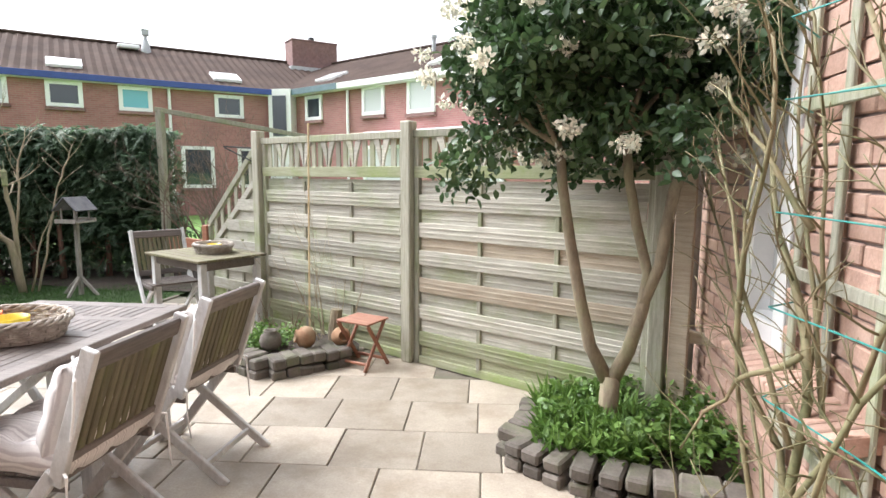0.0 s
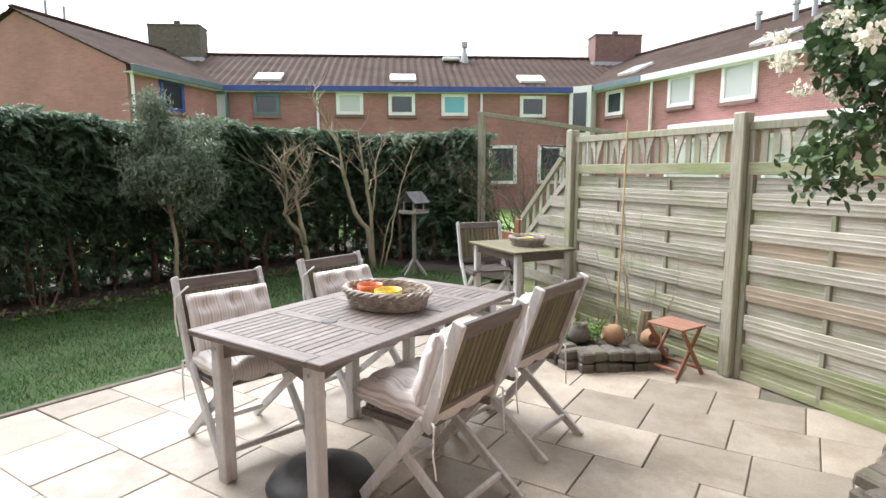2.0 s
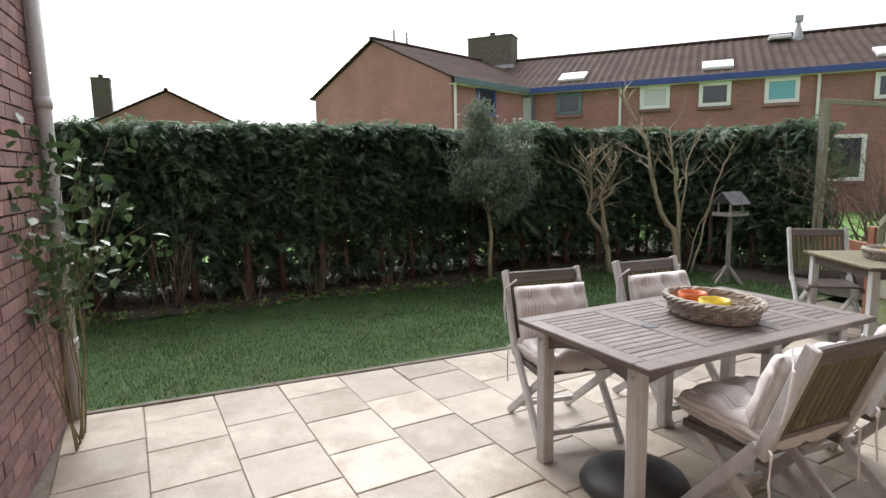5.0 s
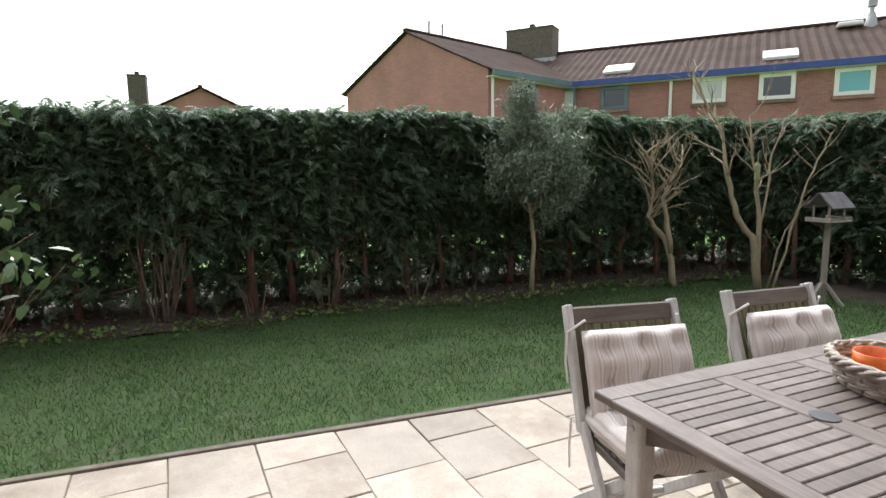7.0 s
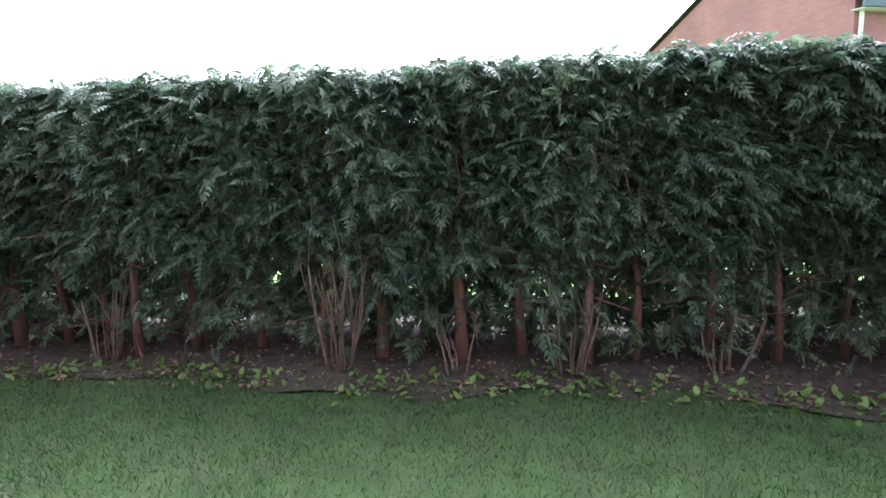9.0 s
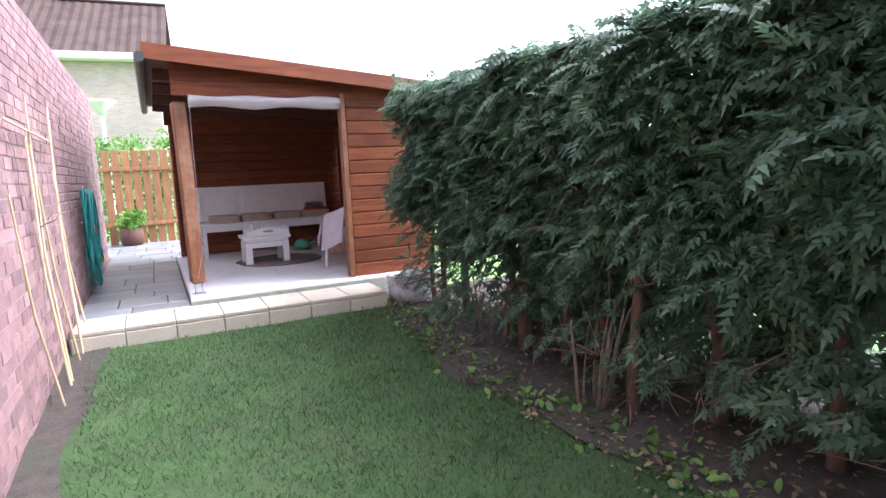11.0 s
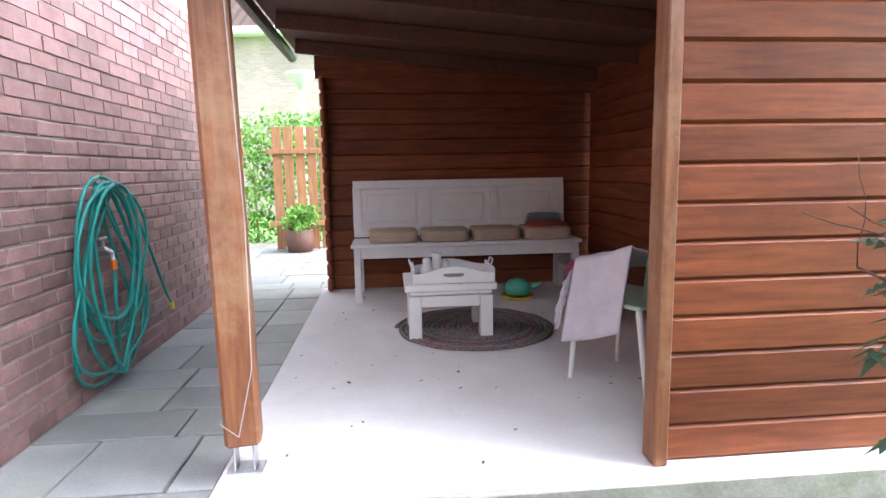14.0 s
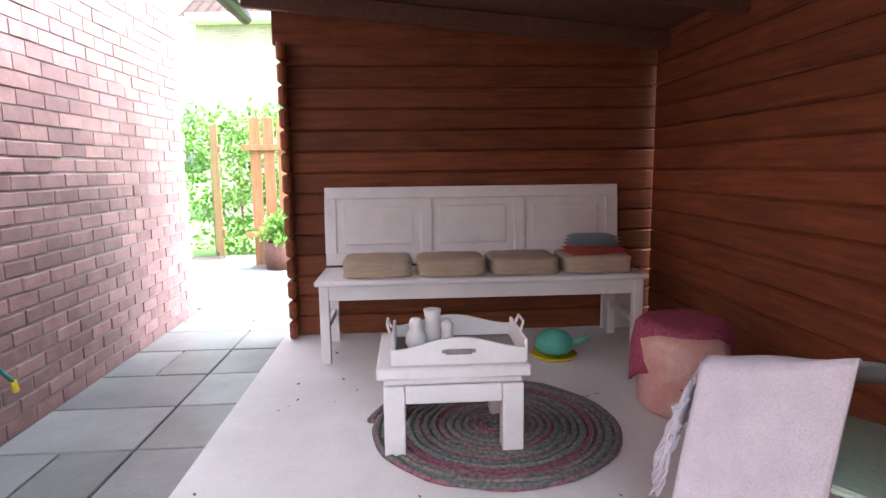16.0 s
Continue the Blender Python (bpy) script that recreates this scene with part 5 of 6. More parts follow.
def folding_chair(m, cushions=True, full=True):
    """The sitter faces local +Y."""
    ch = thing("folding_chair", m, "weathered slatted folding garden chair with striped cushions" if cushions else "weathered slatted folding garden chair by the fence", "chair", "garden chairs")
    for s in (-1, 1):
        bm = bmesh.new()
        x = s * 0.235
        beam(bm, (x, -0.13, 0.43), (x, -0.30, 0.90), 0.026, 0.055)
        beam(bm, (x, -0.125, 0.47), (x, 0.25, 0.0), 0.026, 0.05)
        part(ch, "back_post", bm, M_FURN)
        bm = bmesh.new()
        x = s * 0.195
        beam(bm, (x, 0.20, 0.41), (x, -0.33, 0.0), 0.024, 0.045)
        part(ch, "leg", bm, M_FURN)
    part(ch, "stretcher", boxes(((0, -0.22, 0.085), (0.38, 0.022, 0.03)), ((0, 0.19, 0.085), (0.46, 0.022, 0.03))), M_FURN)
    tilt = 19.8
    part(ch, "top_rail", boxes(((0, 0, 0), (0.445, 0.03, 0.075)), bev=0.008), M_TEAK, m=pose(0, -0.285, 0.855, tilt))
    part(ch, "lower_rail", boxes(((0, 0, 0), (0.445, 0.022, 0.05))), M_TEAK, m=pose(0, -0.155, 0.50, tilt))
    me = mesh_of("back_slat", boxes(((0, 0, 0), (0.031, 0.012, 0.335))), M_SLAT)
    for i in range(11):
        part(ch, "back_slat", me, M_SLAT, m=pose(-0.20 + i * 0.04, -0.218, 0.68, tilt))
    me = mesh_of("seat_slat", boxes(((0, 0, 0), (0.42, 0.038, 0.018))), M_TEAK)
    for i in range(8):
        part(ch, "seat_slat", me, M_TEAK, m=pose(0, -0.12 + i * 0.048, 0.435))
    part(ch, "seat_rail", boxes(((-0.21, 0.05, 0.41), (0.022, 0.40, 0.035)), ((0.21, 0.05, 0.41), (0.022, 0.40, 0.035))), M_TEAK)
    return ch


CUSH_S = cushion_mesh("seat_cushion", 0.47, 0.46, 0.16, 1, M_CUSH)
CUSH_B = cushion_mesh("back_cushion", 0.45, 0.40, 0.165, 2, M_CUSH)


def dress(m):
    """Seat and back cushions with their ties, for a chair at m."""
    c = thing("chair_cushion", m, "grey-white striped tufted cotton cushion set on a garden chair", "cushion", "chair cushions")
    part(c, "seat_pad", CUSH_S, None, m=pose(0.0, 0.06, 0.495, 2))
    part(c, "back_pad", CUSH_B, None, m=pose(0, -0.115, 0.635, 109))
    bm = bmesh.new()
    for s in (-1, 1):
        tube(bm, [(s * 0.21, -0.12, 0.50), (s * 0.255, -0.19, 0.47), (s * 0.262, -0.19, 0.36), (s * 0.255, -0.20, 0.25)], [0.006, 0.006, 0.005, 0.004], 5)
        tube(bm, [(s * 0.20, -0.2, 0.86), (s * 0.255, -0.25, 0.80), (s * 0.262, -0.24, 0.68), (s * 0.26, -0.22, 0.60)], [0.006, 0.006, 0.005, 0.004], 5)
    part(c, "tie", bm, M_WHITE)


TR = 4.0
table_m = pose(-1.295, 3.145, 0, 0, 0, TR)
for lx, ly, rz in ((-0.70, 2.95, 91), (-0.765, 3.70, 89), (-1.82, 2.71, -98), (-1.81, 3.54, -92)):
    m = pose(lx, ly, 0, 0, 0, rz)
    folding_chair(m)
    dress(m)

dt = thing("dining_table", table_m @ Matrix.Diagonal((0.98, 0.94, 1, 1)), "grey-brown slatted teak garden table with pale grey legs", "table")
for x in (-0.315, 0.315):
    for y in (-0.745, 0.17, 0.745):
        part(dt, "leg", boxes(((x, y, 0.355), (0.066, 0.07, 0.71)), bev=0.006), M_FURN)
        bm = bmesh.new()
        lathe(bm, [(0.011, 0), (0.011, 0.004), (0.006, 0.006)], 10, pose(x, y - 0.035, 0.655, 90, 0, 0))
        part(dt, "bolt", bm, M_METAL)
bm = bmesh.new()
for s in (-1, 1):
    add_box(bm, (s * 0.405, 0, 0.725), (0.09, 1.66, 0.028))
for y in (-0.79, -0.33, 0.10, 0.20, 0.79):
    add_box(bm, (0, y, 0.7255), (0.722, 0.085 if abs(y) > 0.3 else 0.09, 0.027))
add_box(bm, (0, 0.49, 0.7252), (0.722, 0.07, 0.026))
part(dt, "top_frame", bm, M_TEAK)
for y0, y1 in ((-0.745, -0.375), (-0.285, 0.053), (0.247, 0.452), (0.527, 0.745)):
    L = y1 - y0
    me = mesh_of("slat", boxes(((0, 0, 0), (0.047, L, 0.02)), bev=0.003), M_TEAK)
    for i in range(14):
        part(dt, "slat", me, M_TEAK, m=pose(-0.336 + i * 0.0517, (y0 + y1) / 2, 0.727))
bm = bmesh.new()
for s in (-1, 1):
    for y0, y1 in ((-0.72, 0.12), (0.20, 0.72)):
        pts = [(s * 0.335, y0 + (y1 - y0) * k / 8, 0.712) for k in range(9)] + [(s * 0.335, y1 - (y1 - y0) * k / 8, 0.62 + 0.055 * math.sin(math.pi * k / 8)) for k in range(9)]
        b2 = slab_between(pts, [(p[0] - s * 0.022, p[1], p[2]) for p in pts])
        me = bpy.data.meshes.new("tmp"); b2.to_mesh(me); b2.free(); bm.from_mesh(me); bpy.data.meshes.remove(me)
for y in (-0.755, 0.755):
    pts = [(-0.28 + 0.56 * k / 8, y, 0.712) for k in range(9)] + [(0.28 - 0.56 * k / 8, y, 0.61 + 0.06 * math.sin(math.pi * k / 8)) for k in range(9)]
    b2 = slab_between(pts, [(p[0], p[1] - 0.02 * (1 if y > 0 else -1), p[2]) for p in pts])
    me = bpy.data.meshes.new("tmp"); b2.to_mesh(me); b2.free(); bm.from_mesh(me); bpy.data.meshes.remove(me)
part(dt, "apron", bm, M_TEAK)
bm = bmesh.new()
lathe(bm, [(0.038, 0), (0.042, 0.001), (0.042, 0.003), (0.038, 0.0035)], 20)
part(dt, "parasol_ring", bm, M_BLACK, m=pose(0, -0.33, 0.739))
bm = bmesh.new()
lathe(bm, [(0.25, 0), (0.255, 0.02), (0.23, 0.06), (0.15, 0.10), (0.06, 0.12), (0.032, 0.13), (0.030, 0.42), (0.034, 0.425), (0.034, 0.45), (0.02, 0.45), (0.02, 0.44)], 32)
solo("parasol_base", bm, M_BLACK, "domed black parasol base with a short tube under the table", "parasol base", smooth=True, m=pose(-1.18, 2.68, 0))


def basket(m, rx, ry, h, label):
    b = thing("wicker_basket", m, label, "basket", "wicker baskets")
    bm = bmesh.new()
    n = 40
    for r in range(5):
        for ph in (0, 1):
            f = 0.90 + 0.10 * r / 4
            pts = []
            for k in range(n + 1):
                a = k * math.tau / n
                w = 0.007 * (1 if (k + ph + r) % 2 else -1)
                pts.append(((rx * f + w) * math.cos(a), (ry * f + w) * math.sin(a), 0.015 + h * r / 4.6 + ph * 0.009))
            tube(bm, pts, 0.0065, 5)
    for k in range(n // 2):
        a = k * math.tau / (n // 2)
        tube(bm, [(rx * 0.9 * math.cos(a), ry * 0.9 * math.sin(a), 0.005), (rx * 1.0 * math.cos(a), ry * 1.0 * math.sin(a), h)], 0.005, 5)
    for k in range(3):
        pts = []
        for i in range(61):
            a = i * math.tau / 60
            q = a * 11 + k * math.tau / 3
            pts.append(((rx * 1.01 + 0.012 * math.cos(q)) * math.cos(a), (ry * 1.01 + 0.012 * math.cos(q)) * math.sin(a), h + 0.012 * math.sin(q)))
        tube(bm, pts, 0.008, 5)
    part(b, "weave", bm, M_WICKER, smooth=True)
    bm = bmesh.new()
    lathe(bm, [(rx * 0.9, 0), (rx * 0.9, 0.012)], 32, Matrix.Diagonal((1, ry / rx, 1, 1)))
    part(b, "bottom", bm, M_WICKER)
    return b


def bowl(m, r, h, mat, label):
    bm = bmesh.new()
    lathe(bm, [(r * 0.72, 0), (r * 0.95, h * 0.4), (r, h), (r * 0.93, h), (r * 0.88, h * 0.4), (r * 0.6, h * 0.1)], 24)
    solo("bowl", bm, mat, label, "bowl", "bowls in the baskets", smooth=True, m=m)


basket(table_m @ pose(0.02, 0.10, 0.742), 0.25, 0.185, 0.085, "oval grey wicker basket holding two bowls")
bowl(table_m @ pose(-0.10, 0.10, 0.757), 0.072, 0.085, M_ORANGE, "bright orange round bowl in the basket")
bowl(table_m @ pose(0.055, 0.07, 0.757), 0.075, 0.08, M_YELLOW, "bright yellow round bowl in the basket")

# side table and chair by the fence
st_m = pose(-2.02, 5.86, 0, 0, 0, ANG)
side = thing("side_table", st_m @ Matrix.Diagonal((0.93, 0.93, 1, 1)), "small mossy grey wooden garden table by the fence", "table")
for x in (-0.42, 0.42):
    for y in (-0.28, 0.28):
        part(side, "leg", boxes(((x, y, 0.35), (0.06, 0.06, 0.70))), M_FURN)
me = mesh_of("board", boxes(((0, 0, 0), (0.98, 0.085, 0.022))), M_SLAT)
for i in range(8):
    part(side, "board", me, M_SLAT, m=pose(0, -0.31 + i * 0.0885, 0.725))
part(side, "apron", boxes(((0, -0.28, 0.67), (0.78, 0.02, 0.07)), ((0, 0.28, 0.67), (0.78, 0.02, 0.07)), ((-0.42, 0, 0.67), (0.02, 0.5, 0.07)), ((0.42, 0, 0.67), (0.02, 0.5, 0.07))), M_TEAK)
basket(st_m @ pose(0.05, 0.05, 0.737), 0.19, 0.15, 0.07, "small grey wicker basket on the side table")
bowl(st_m @ pose(0.10, 0.03, 0.75), 0.06, 0.07, M_YELLOW, "yellow bowl in the small basket")
folding_chair(pose(-2.52, 6.02, 0, 0, 0, -128), False)

# ---- rose on its trellis by the house wall ----
trel = thing("trellis", pose(1.93, 3.1, 0), "grey wooden trellis laths against the brick wall", "trellis")
me = mesh_of("lath", boxes(((0, 0, 1.15), (0.018, 0.045, 2.3))), M_FENCE_V)
for y in (-0.45, -0.15, 0.15, 0.42):
    part(trel, "lath", me, M_FENCE_V, m=pose(0, y, 0.0))
me = mesh_of("cross_lath", boxes(((0, 0, 0), (0.018, 1.0, 0.045))), M_FENCE_V)
for z in (0.5, 1.1, 1.7, 2.25):
    part(trel, "cross_lath", me, M_FENCE_V, m=pose(-0.02, 0, z))
rng = np.random.default_rng(71)
rose = thing("climbing_rose", pose(0, 0.38, 0), "leafless thorny climbing rose with green and brown stems", "climbing plant")
bm = bmesh.new()
for y, r, lean in ((2.70, 0.018, 0.0), (2.62, 0.014, 0.08), (2.52, 0.018, -0.05), (2.78, 0.010, 0.12), (2.42, 0.013, 0.05), (2.85, 0.012, 0.05), (2.66, 0.010, -0.1), (2.92, 0.009, 0.1), (2.57, 0.011, 0.12)):
    p, d = Vector((1.80, y, 0)), Vector((0, lean, 1))
    pts, rad = [p.copy()], [r]
    for i in range(12):
        d = (d + Vector(rng.normal(0, 0.16, 3))).normalized()
        d.z = max(d.z, 0.7)
        p = p + d * 0.19
        p.x = min(max(p.x, 1.66), 1.86)
        pts.append(p.copy())
        rad.append(max(r * (1 - 0.05 * i), 0.006))
        if i > 1:
            branches(bm, p, (-0.35 + rng.normal(0, 0.3), rng.normal(-0.05, 0.6), 0.6), float(rng.uniform(0.16, 0.38)), 0.0048, rng, 1, [], 0.5, 3, 5, 0.16, 0.1)
    tube(bm, pts, rad, 7)
part(rose, "stem", bm, M_ROSE, smooth=True)
bm = bmesh.new()
for a, b, c in (((1.80, 2.80, 0.0), (1.62, 2.92, 0.7), (1.70, 3.0, 1.5)), ((1.80, 2.75, 0.2), (1.62, 2.95, 0.3), (1.5, 3.05, 0.12)), ((1.78, 2.7, 0.6), (1.66, 2.98, 1.1), (1.62, 3.1, 1.55)), ((1.78, 2.7, 1.3), (1.66, 2.85, 1.55), (1.58, 2.95, 1.75)), ((1.78, 2.65, 0.9), (1.66, 2.9, 0.8), (1.55, 3.05, 0.4))):
    pts = [Vector(a).lerp(Vector(b), t).lerp(Vector(b).lerp(Vector(c), t), t) + Vector(rng.normal(0, 0.008, 3)) for t in [k / 8 for k in range(9)]]
    tube(bm, pts, [0.012 - 0.0009 * k for k in range(9)], 6)
    for k in (3, 5, 7):
        branches(bm, pts[k], (rng.normal(-0.2, 0.4), rng.normal(0, 0.5), 0.7), 0.22, 0.004, rng, 1, [], 0.4, 2, 4, 0.1, 0.1)
part(rose, "long_shoot", bm, M_ROSE, smooth=True)
bm = bmesh.new()
for z in (0.72, 1.02, 1.32, 1.66, 1.9):
    tube(bm, [(1.88, 2.0, z), (1.80, 2.4, z + 0.01), (1.70, 2.75, z + 0.02), (1.86, 2.95, z)], 0.003, 5)
part(rose, "tie_wire", bm, M_HOSE, "green plastic tie wires")


def downpipe(x, y, top, r, label, bends=True):
    bm = bmesh.new()
    tube(bm, [(x, y, 0), (x, y, top)], r, 12)
    for z in (0.45, 1.9, 3.4):
        if z < top:
            tube(bm, [(x, y, z), (x, y, z + 0.07)], r * 1.15, 12)
    solo("downpipe", bm, M_PIPE, label, "downpipe", "downpipes", smooth=True)


downpipe(-3.22, 0.06, 3.2, 0.042, "pale grey plastic downpipe at the house corner")
downpipe(1.88, 4.86, 3.2, 0.045, "grey plastic downpipe between fence and house")
# evergreen climber on the corner
rng = np.random.default_rng(72)
bm = bmesh.new()
ends = []
for i in range(7):
    branches(bm, (-2.95 + i * 0.04, 0.14, 0), (rng.normal(0.1, 0.2), 0.05, 1), 0.85, 0.006, rng, 2, ends, 0.4, 3, 5, 0.08, 0.2)
clm = thing("evergreen_climber", pose(0, 0, 0), "thin evergreen climber on the house corner", "climbing plant")
part(clm, "stem", bm, M_ROSE, smooth=True)
part(clm, "leaves", crown(LEAF, LEAF_F, ends, 420, 0.12, 0.075, M_VIB, rng, "leaves", 0.9), None, kind="stuff")

# ---- step, lane and what stands along it ----
step = thing("garden_step", pose(0, 0, 0), "low step of buff square slabs before the shed", "step", kind="structure")
part(step, "riser_base", boxes(((-4.69, -4.34, 0.115), (2.58, 0.46, 0.215))), M_STEP)
me = mesh_of("slab", boxes(((0, 0, 0), (0.365, 0.50, 0.035)), bev=0.006), M_STEP)
rf = mesh_of("riser_slab", boxes(((0, 0, 0), (0.365, 0.03, 0.20)), bev=0.006), M_STEP)
for i in range(7):
    part(step, "slab", me, M_STEP, m=pose(-3.60 - i * 0.371, -4.33, 0.240))
    part(step, "riser_slab", rf, M_STEP, m=pose(-3.60 - i * 0.371, -4.092, 0.118))
solo("lane", boxes(((-3.85, -6.7, 0.11), (0.92, 4.2, 0.24)), ((-4.0, -10.65, 0.11), (3.8, 3.7, 0.24))), M_JOINT, "gritty bed of the paved side lane", "path", kind="structure")
lane = bpy.data.objects["lane"]
rng = np.random.default_rng(81)
y = -4.62
while y > -11.9:
    w = float(rng.choice((0.3, 0.4, 0.45)))
    x, xe = (-3.40 if y > -9.0 else -2.15), (-4.30 if y > -8.3 else -5.8)
    while x > xe + 0.05:
        L = min(float(rng.choice((0.3, 0.42, 0.55, 0.6))), x - xe)
        part(lane, "paver", boxes(((x - L / 2, y - w / 2, 0.236), (L - 0.012, w - 0.012, 0.03)), bev=0.004), M_BLUE, m=pose(0, 0, float(rng.normal(0, 0.0015))))
        x -= L
    y -= w
n = 500
me = scatter("gravel_strip", [(-.5, -.4, 0), (.5, -.3, 0), (.3, .5, 0), (-.4, .4, 0), (0, 0, .5)], [(0, 1, 4), (1, 2, 4), (2, 3, 4), (3, 0, 4)], np.stack([rng.uniform(-4.28, -3.42, n), rng.uniform(-4.63, -4.575, n), np.full(n, 0.245)], 1), turns(n, rng, 0.3), rng.uniform(0.008, 0.02, n), M_CONC)
tagged(new("gravel_strip", me), "thin strip of pale gravel behind the step", "gravel", kind="stuff")

# boarded fence and open gate at the end of the lane
bf = thing("boarded_fence", pose(-3.45, -11.5, 0.23), "orange-brown vertical boarded fence", "fence")
me = mesh_of("board", boxes(((0, 0, 0.9), (0.13, 0.018, 1.8))), M_CEDAR)
for i in range(9):
    part(bf, "board", me, M_CEDAR, m=pose(-i * 0.165 + 0.1, 0.02 * (i % 2), 0))
for z in (0.4, 1.45):
    part(bf, "rail", boxes(((-0.5, 0.045, z), (1.5, 0.03, 0.07))), M_CEDAR)
gt = thing("garden_gate", pose(-2.71, -12.12, 0.24, 0, 0, -66), "open orange-brown boarded garden gate with a lever handle", "gate")
for i in range(7):
    part(gt, "board", mesh_of("board", boxes(((0, 0, 0.9), (0.105, 0.02, 1.78))), M_CEDAR), M_CEDAR, m=pose(0.06 + i * 0.118, 0, 0))
for z in (0.35, 1.45):
    part(gt, "ledge", boxes(((0.41, -0.025, z), (0.85, 0.03, 0.08))), M_CEDAR)
part(gt, "handle", boxes(((0.06, -0.016, 1.0), (0.03, 0.012, 0.14)), ((0.10, -0.05, 1.03), (0.12, 0.018, 0.018)), ((0.06, -0.034, 1.03), (0.016, 0.03, 0.016))), M_METAL, "steel lever handle")
rng = np.random.default_rng(82)
pl = thing("planted_tub", pose(-3.66, -11.2, 0.25), "brown barrel tub with a leafy green plant", "potted plant")
bm = bmesh.new()
lathe(bm, [(0.17, 0), (0.20, 0.15), (0.185, 0.32), (0.16, 0.32), (0.16, 0.27)], 20)
part(pl, "tub", bm, M_SHED_IN, smooth=True)
part(pl, "leaves", crown(LEAF, LEAF_F, [(rng.normal(0, 0.1), rng.normal(0, 0.1), rng.uniform(0.36, 0.6)) for _ in range(30)], 1200, 0.1, 0.05, M_LAUREL, rng, "leaves", 0.8), None, kind="stuff")
lh = thing("laurel_hedge", pose(-2.9, -14.0, 0.0), "tall bright green laurel hedge beyond the gate", "hedge")
cs = [(rng.uniform(-2.0, 1.6), rng.normal(0, 0.25), rng.uniform(0.1, 2.4)) for _ in range(260)]
part(lh, "leaves", crown(FOLDED, FOLDED_F, cs, 9000, 0.28, 0.10, M_LAUREL, rng, "leaves", 0.8), None, kind="stuff")
bm = bmesh.new()
for i in range(8):
    tube(bm, [(-1.8 + i * 0.45, 0, -0.1), (-1.8 + i * 0.45, 0.03, 1.6)], [0.03, 0.015], 6)
part(lh, "trunk", bm, M_BARK)
hb = row_house("neighbour_house", (0.5, -21.0), (-4.6, -20.6), 7.0, 5.6, 8.0, M_FARHSE, "pale brown brick house beyond the lane", M_UPVC, [], 0.2, 0.2)
lampost = thing("street_lamp", pose(-3.15, -15.8, -0.02), "white street lamp with a shallow dish head", "street lamp")
bm = bmesh.new()
tube(bm, [(0, 0, 0), (0, 0, 3.25)], [0.06, 0.045], 10)
part(lampost, "pole", bm, M_UPVC)
bm = bmesh.new()
lathe(bm, [(0.06, 3.15), (0.12, 3.28), (0.32, 3.46), (0.34, 3.5), (0.30, 3.52), (0.05, 3.54)], 20)
part(lampost, "shade", bm, M_WHITE, smooth=True)

# hose on the wall with its tap
rng = np.random.default_rng(83)
hose = thing("garden_hose", pose(-3.39, -6.10, 0), "coiled teal green garden hose hanging on the brick wall", "hose")
bm = bmesh.new()
for k in range(10):
    pts = []
    w, lo = float(rng.uniform(0.22, 0.50)), float(rng.uniform(0.28, 0.62))
    top = 1.33 + float(rng.normal(0, 0.02))
    c = float(rng.normal(0.02, 0.06))
    tw = float(rng.normal(0, 0.10))
    for i in range(33):
        a = i / 32 * math.tau
        low = (1 - math.cos(a)) / 2
        yy = c * low + w * math.sin(a) * (0.62 + 0.38 * low) + tw * math.sin(2 * a)
        zz = (top + lo) / 2 + (top - lo) / 2 * math.cos(a) + 0.03 * math.sin(2 * a + k)
        pts.append((-0.035 - 0.010 * k + 0.008 * math.sin(3 * a + k), yy, zz))
    tube(bm, pts, 0.0095, 7)
tube(bm, [(-0.115, 0.06, 0.89), (-0.11, 0.07, 0.7), (-0.09, 0.03, 0.45), (-0.07, -0.12, 0.32)], 0.0095, 7)
tube(bm, [(-0.08, -0.25, 1.26), (-0.09, -0.45, 0.95), (-0.10, -0.64, 0.60), (-0.10, -0.70, 0.54)], 0.0095, 7)
part(hose, "coil", bm, M_HOSE, smooth=True)
bm = bmesh.new()
tube(bm, [(-0.10, -0.70, 0.54), (-0.10, -0.715, 0.49)], 0.014, 8)
part(hose, "nozzle", bm, M_YELLOW, "small brass-yellow nozzle")
tap = thing("wall_tap", pose(-3.39, -6.04, 1.0), "metal garden tap with an orange hose connector", "tap")
bm = bmesh.new()
tube(bm, [(0, 0, 0), (-0.08, 0, 0.0), (-0.11, 0, -0.02), (-0.115, 0, -0.06)], 0.012, 8)
tube(bm, [(-0.07, 0, 0), (-0.07, 0, 0.05)], 0.009, 8)
add_box(bm, (-0.07, 0, 0.055), (0.015, 0.08, 0.014))
part(tap, "body", bm, M_METAL)
bm = bmesh.new()
tube(bm, [(-0.115, 0, -0.06), (-0.115, 0, -0.11)], 0.017, 10)
part(tap, "connector", bm, M_ORANGE, "orange plastic hose connector")

# canes and a bare vine along the wall
for i, (y, ln, lx, ly) in enumerate(((-3.36, 1.95, 0.03, -0.14), (-3.85, 1.65, 0.0, 0.40), (-4.02, 2.0, 0.02, -0.40), (-4.10, 1.95, 0.02, -0.28), (-4.55, 1.5, 0.0, 0.30), (-2.98, 1.35, 0.02, 0.32), (-3.30, 1.7, 0.03, -0.05))):
    bm = bmesh.new()
    tube(bm, [(-3.50, y, 0.0), (-3.44 + lx * 0.3, y + ly * 0.5, ln * 0.5), (-3.425, y + ly, ln)], [0.009, 0.008, 0.006], 7)
    o = solo("garden_cane", bm, M_CANE, "pale bamboo cane leaning on the brick wall", "cane", "wall canes")
bm = bmesh.new()
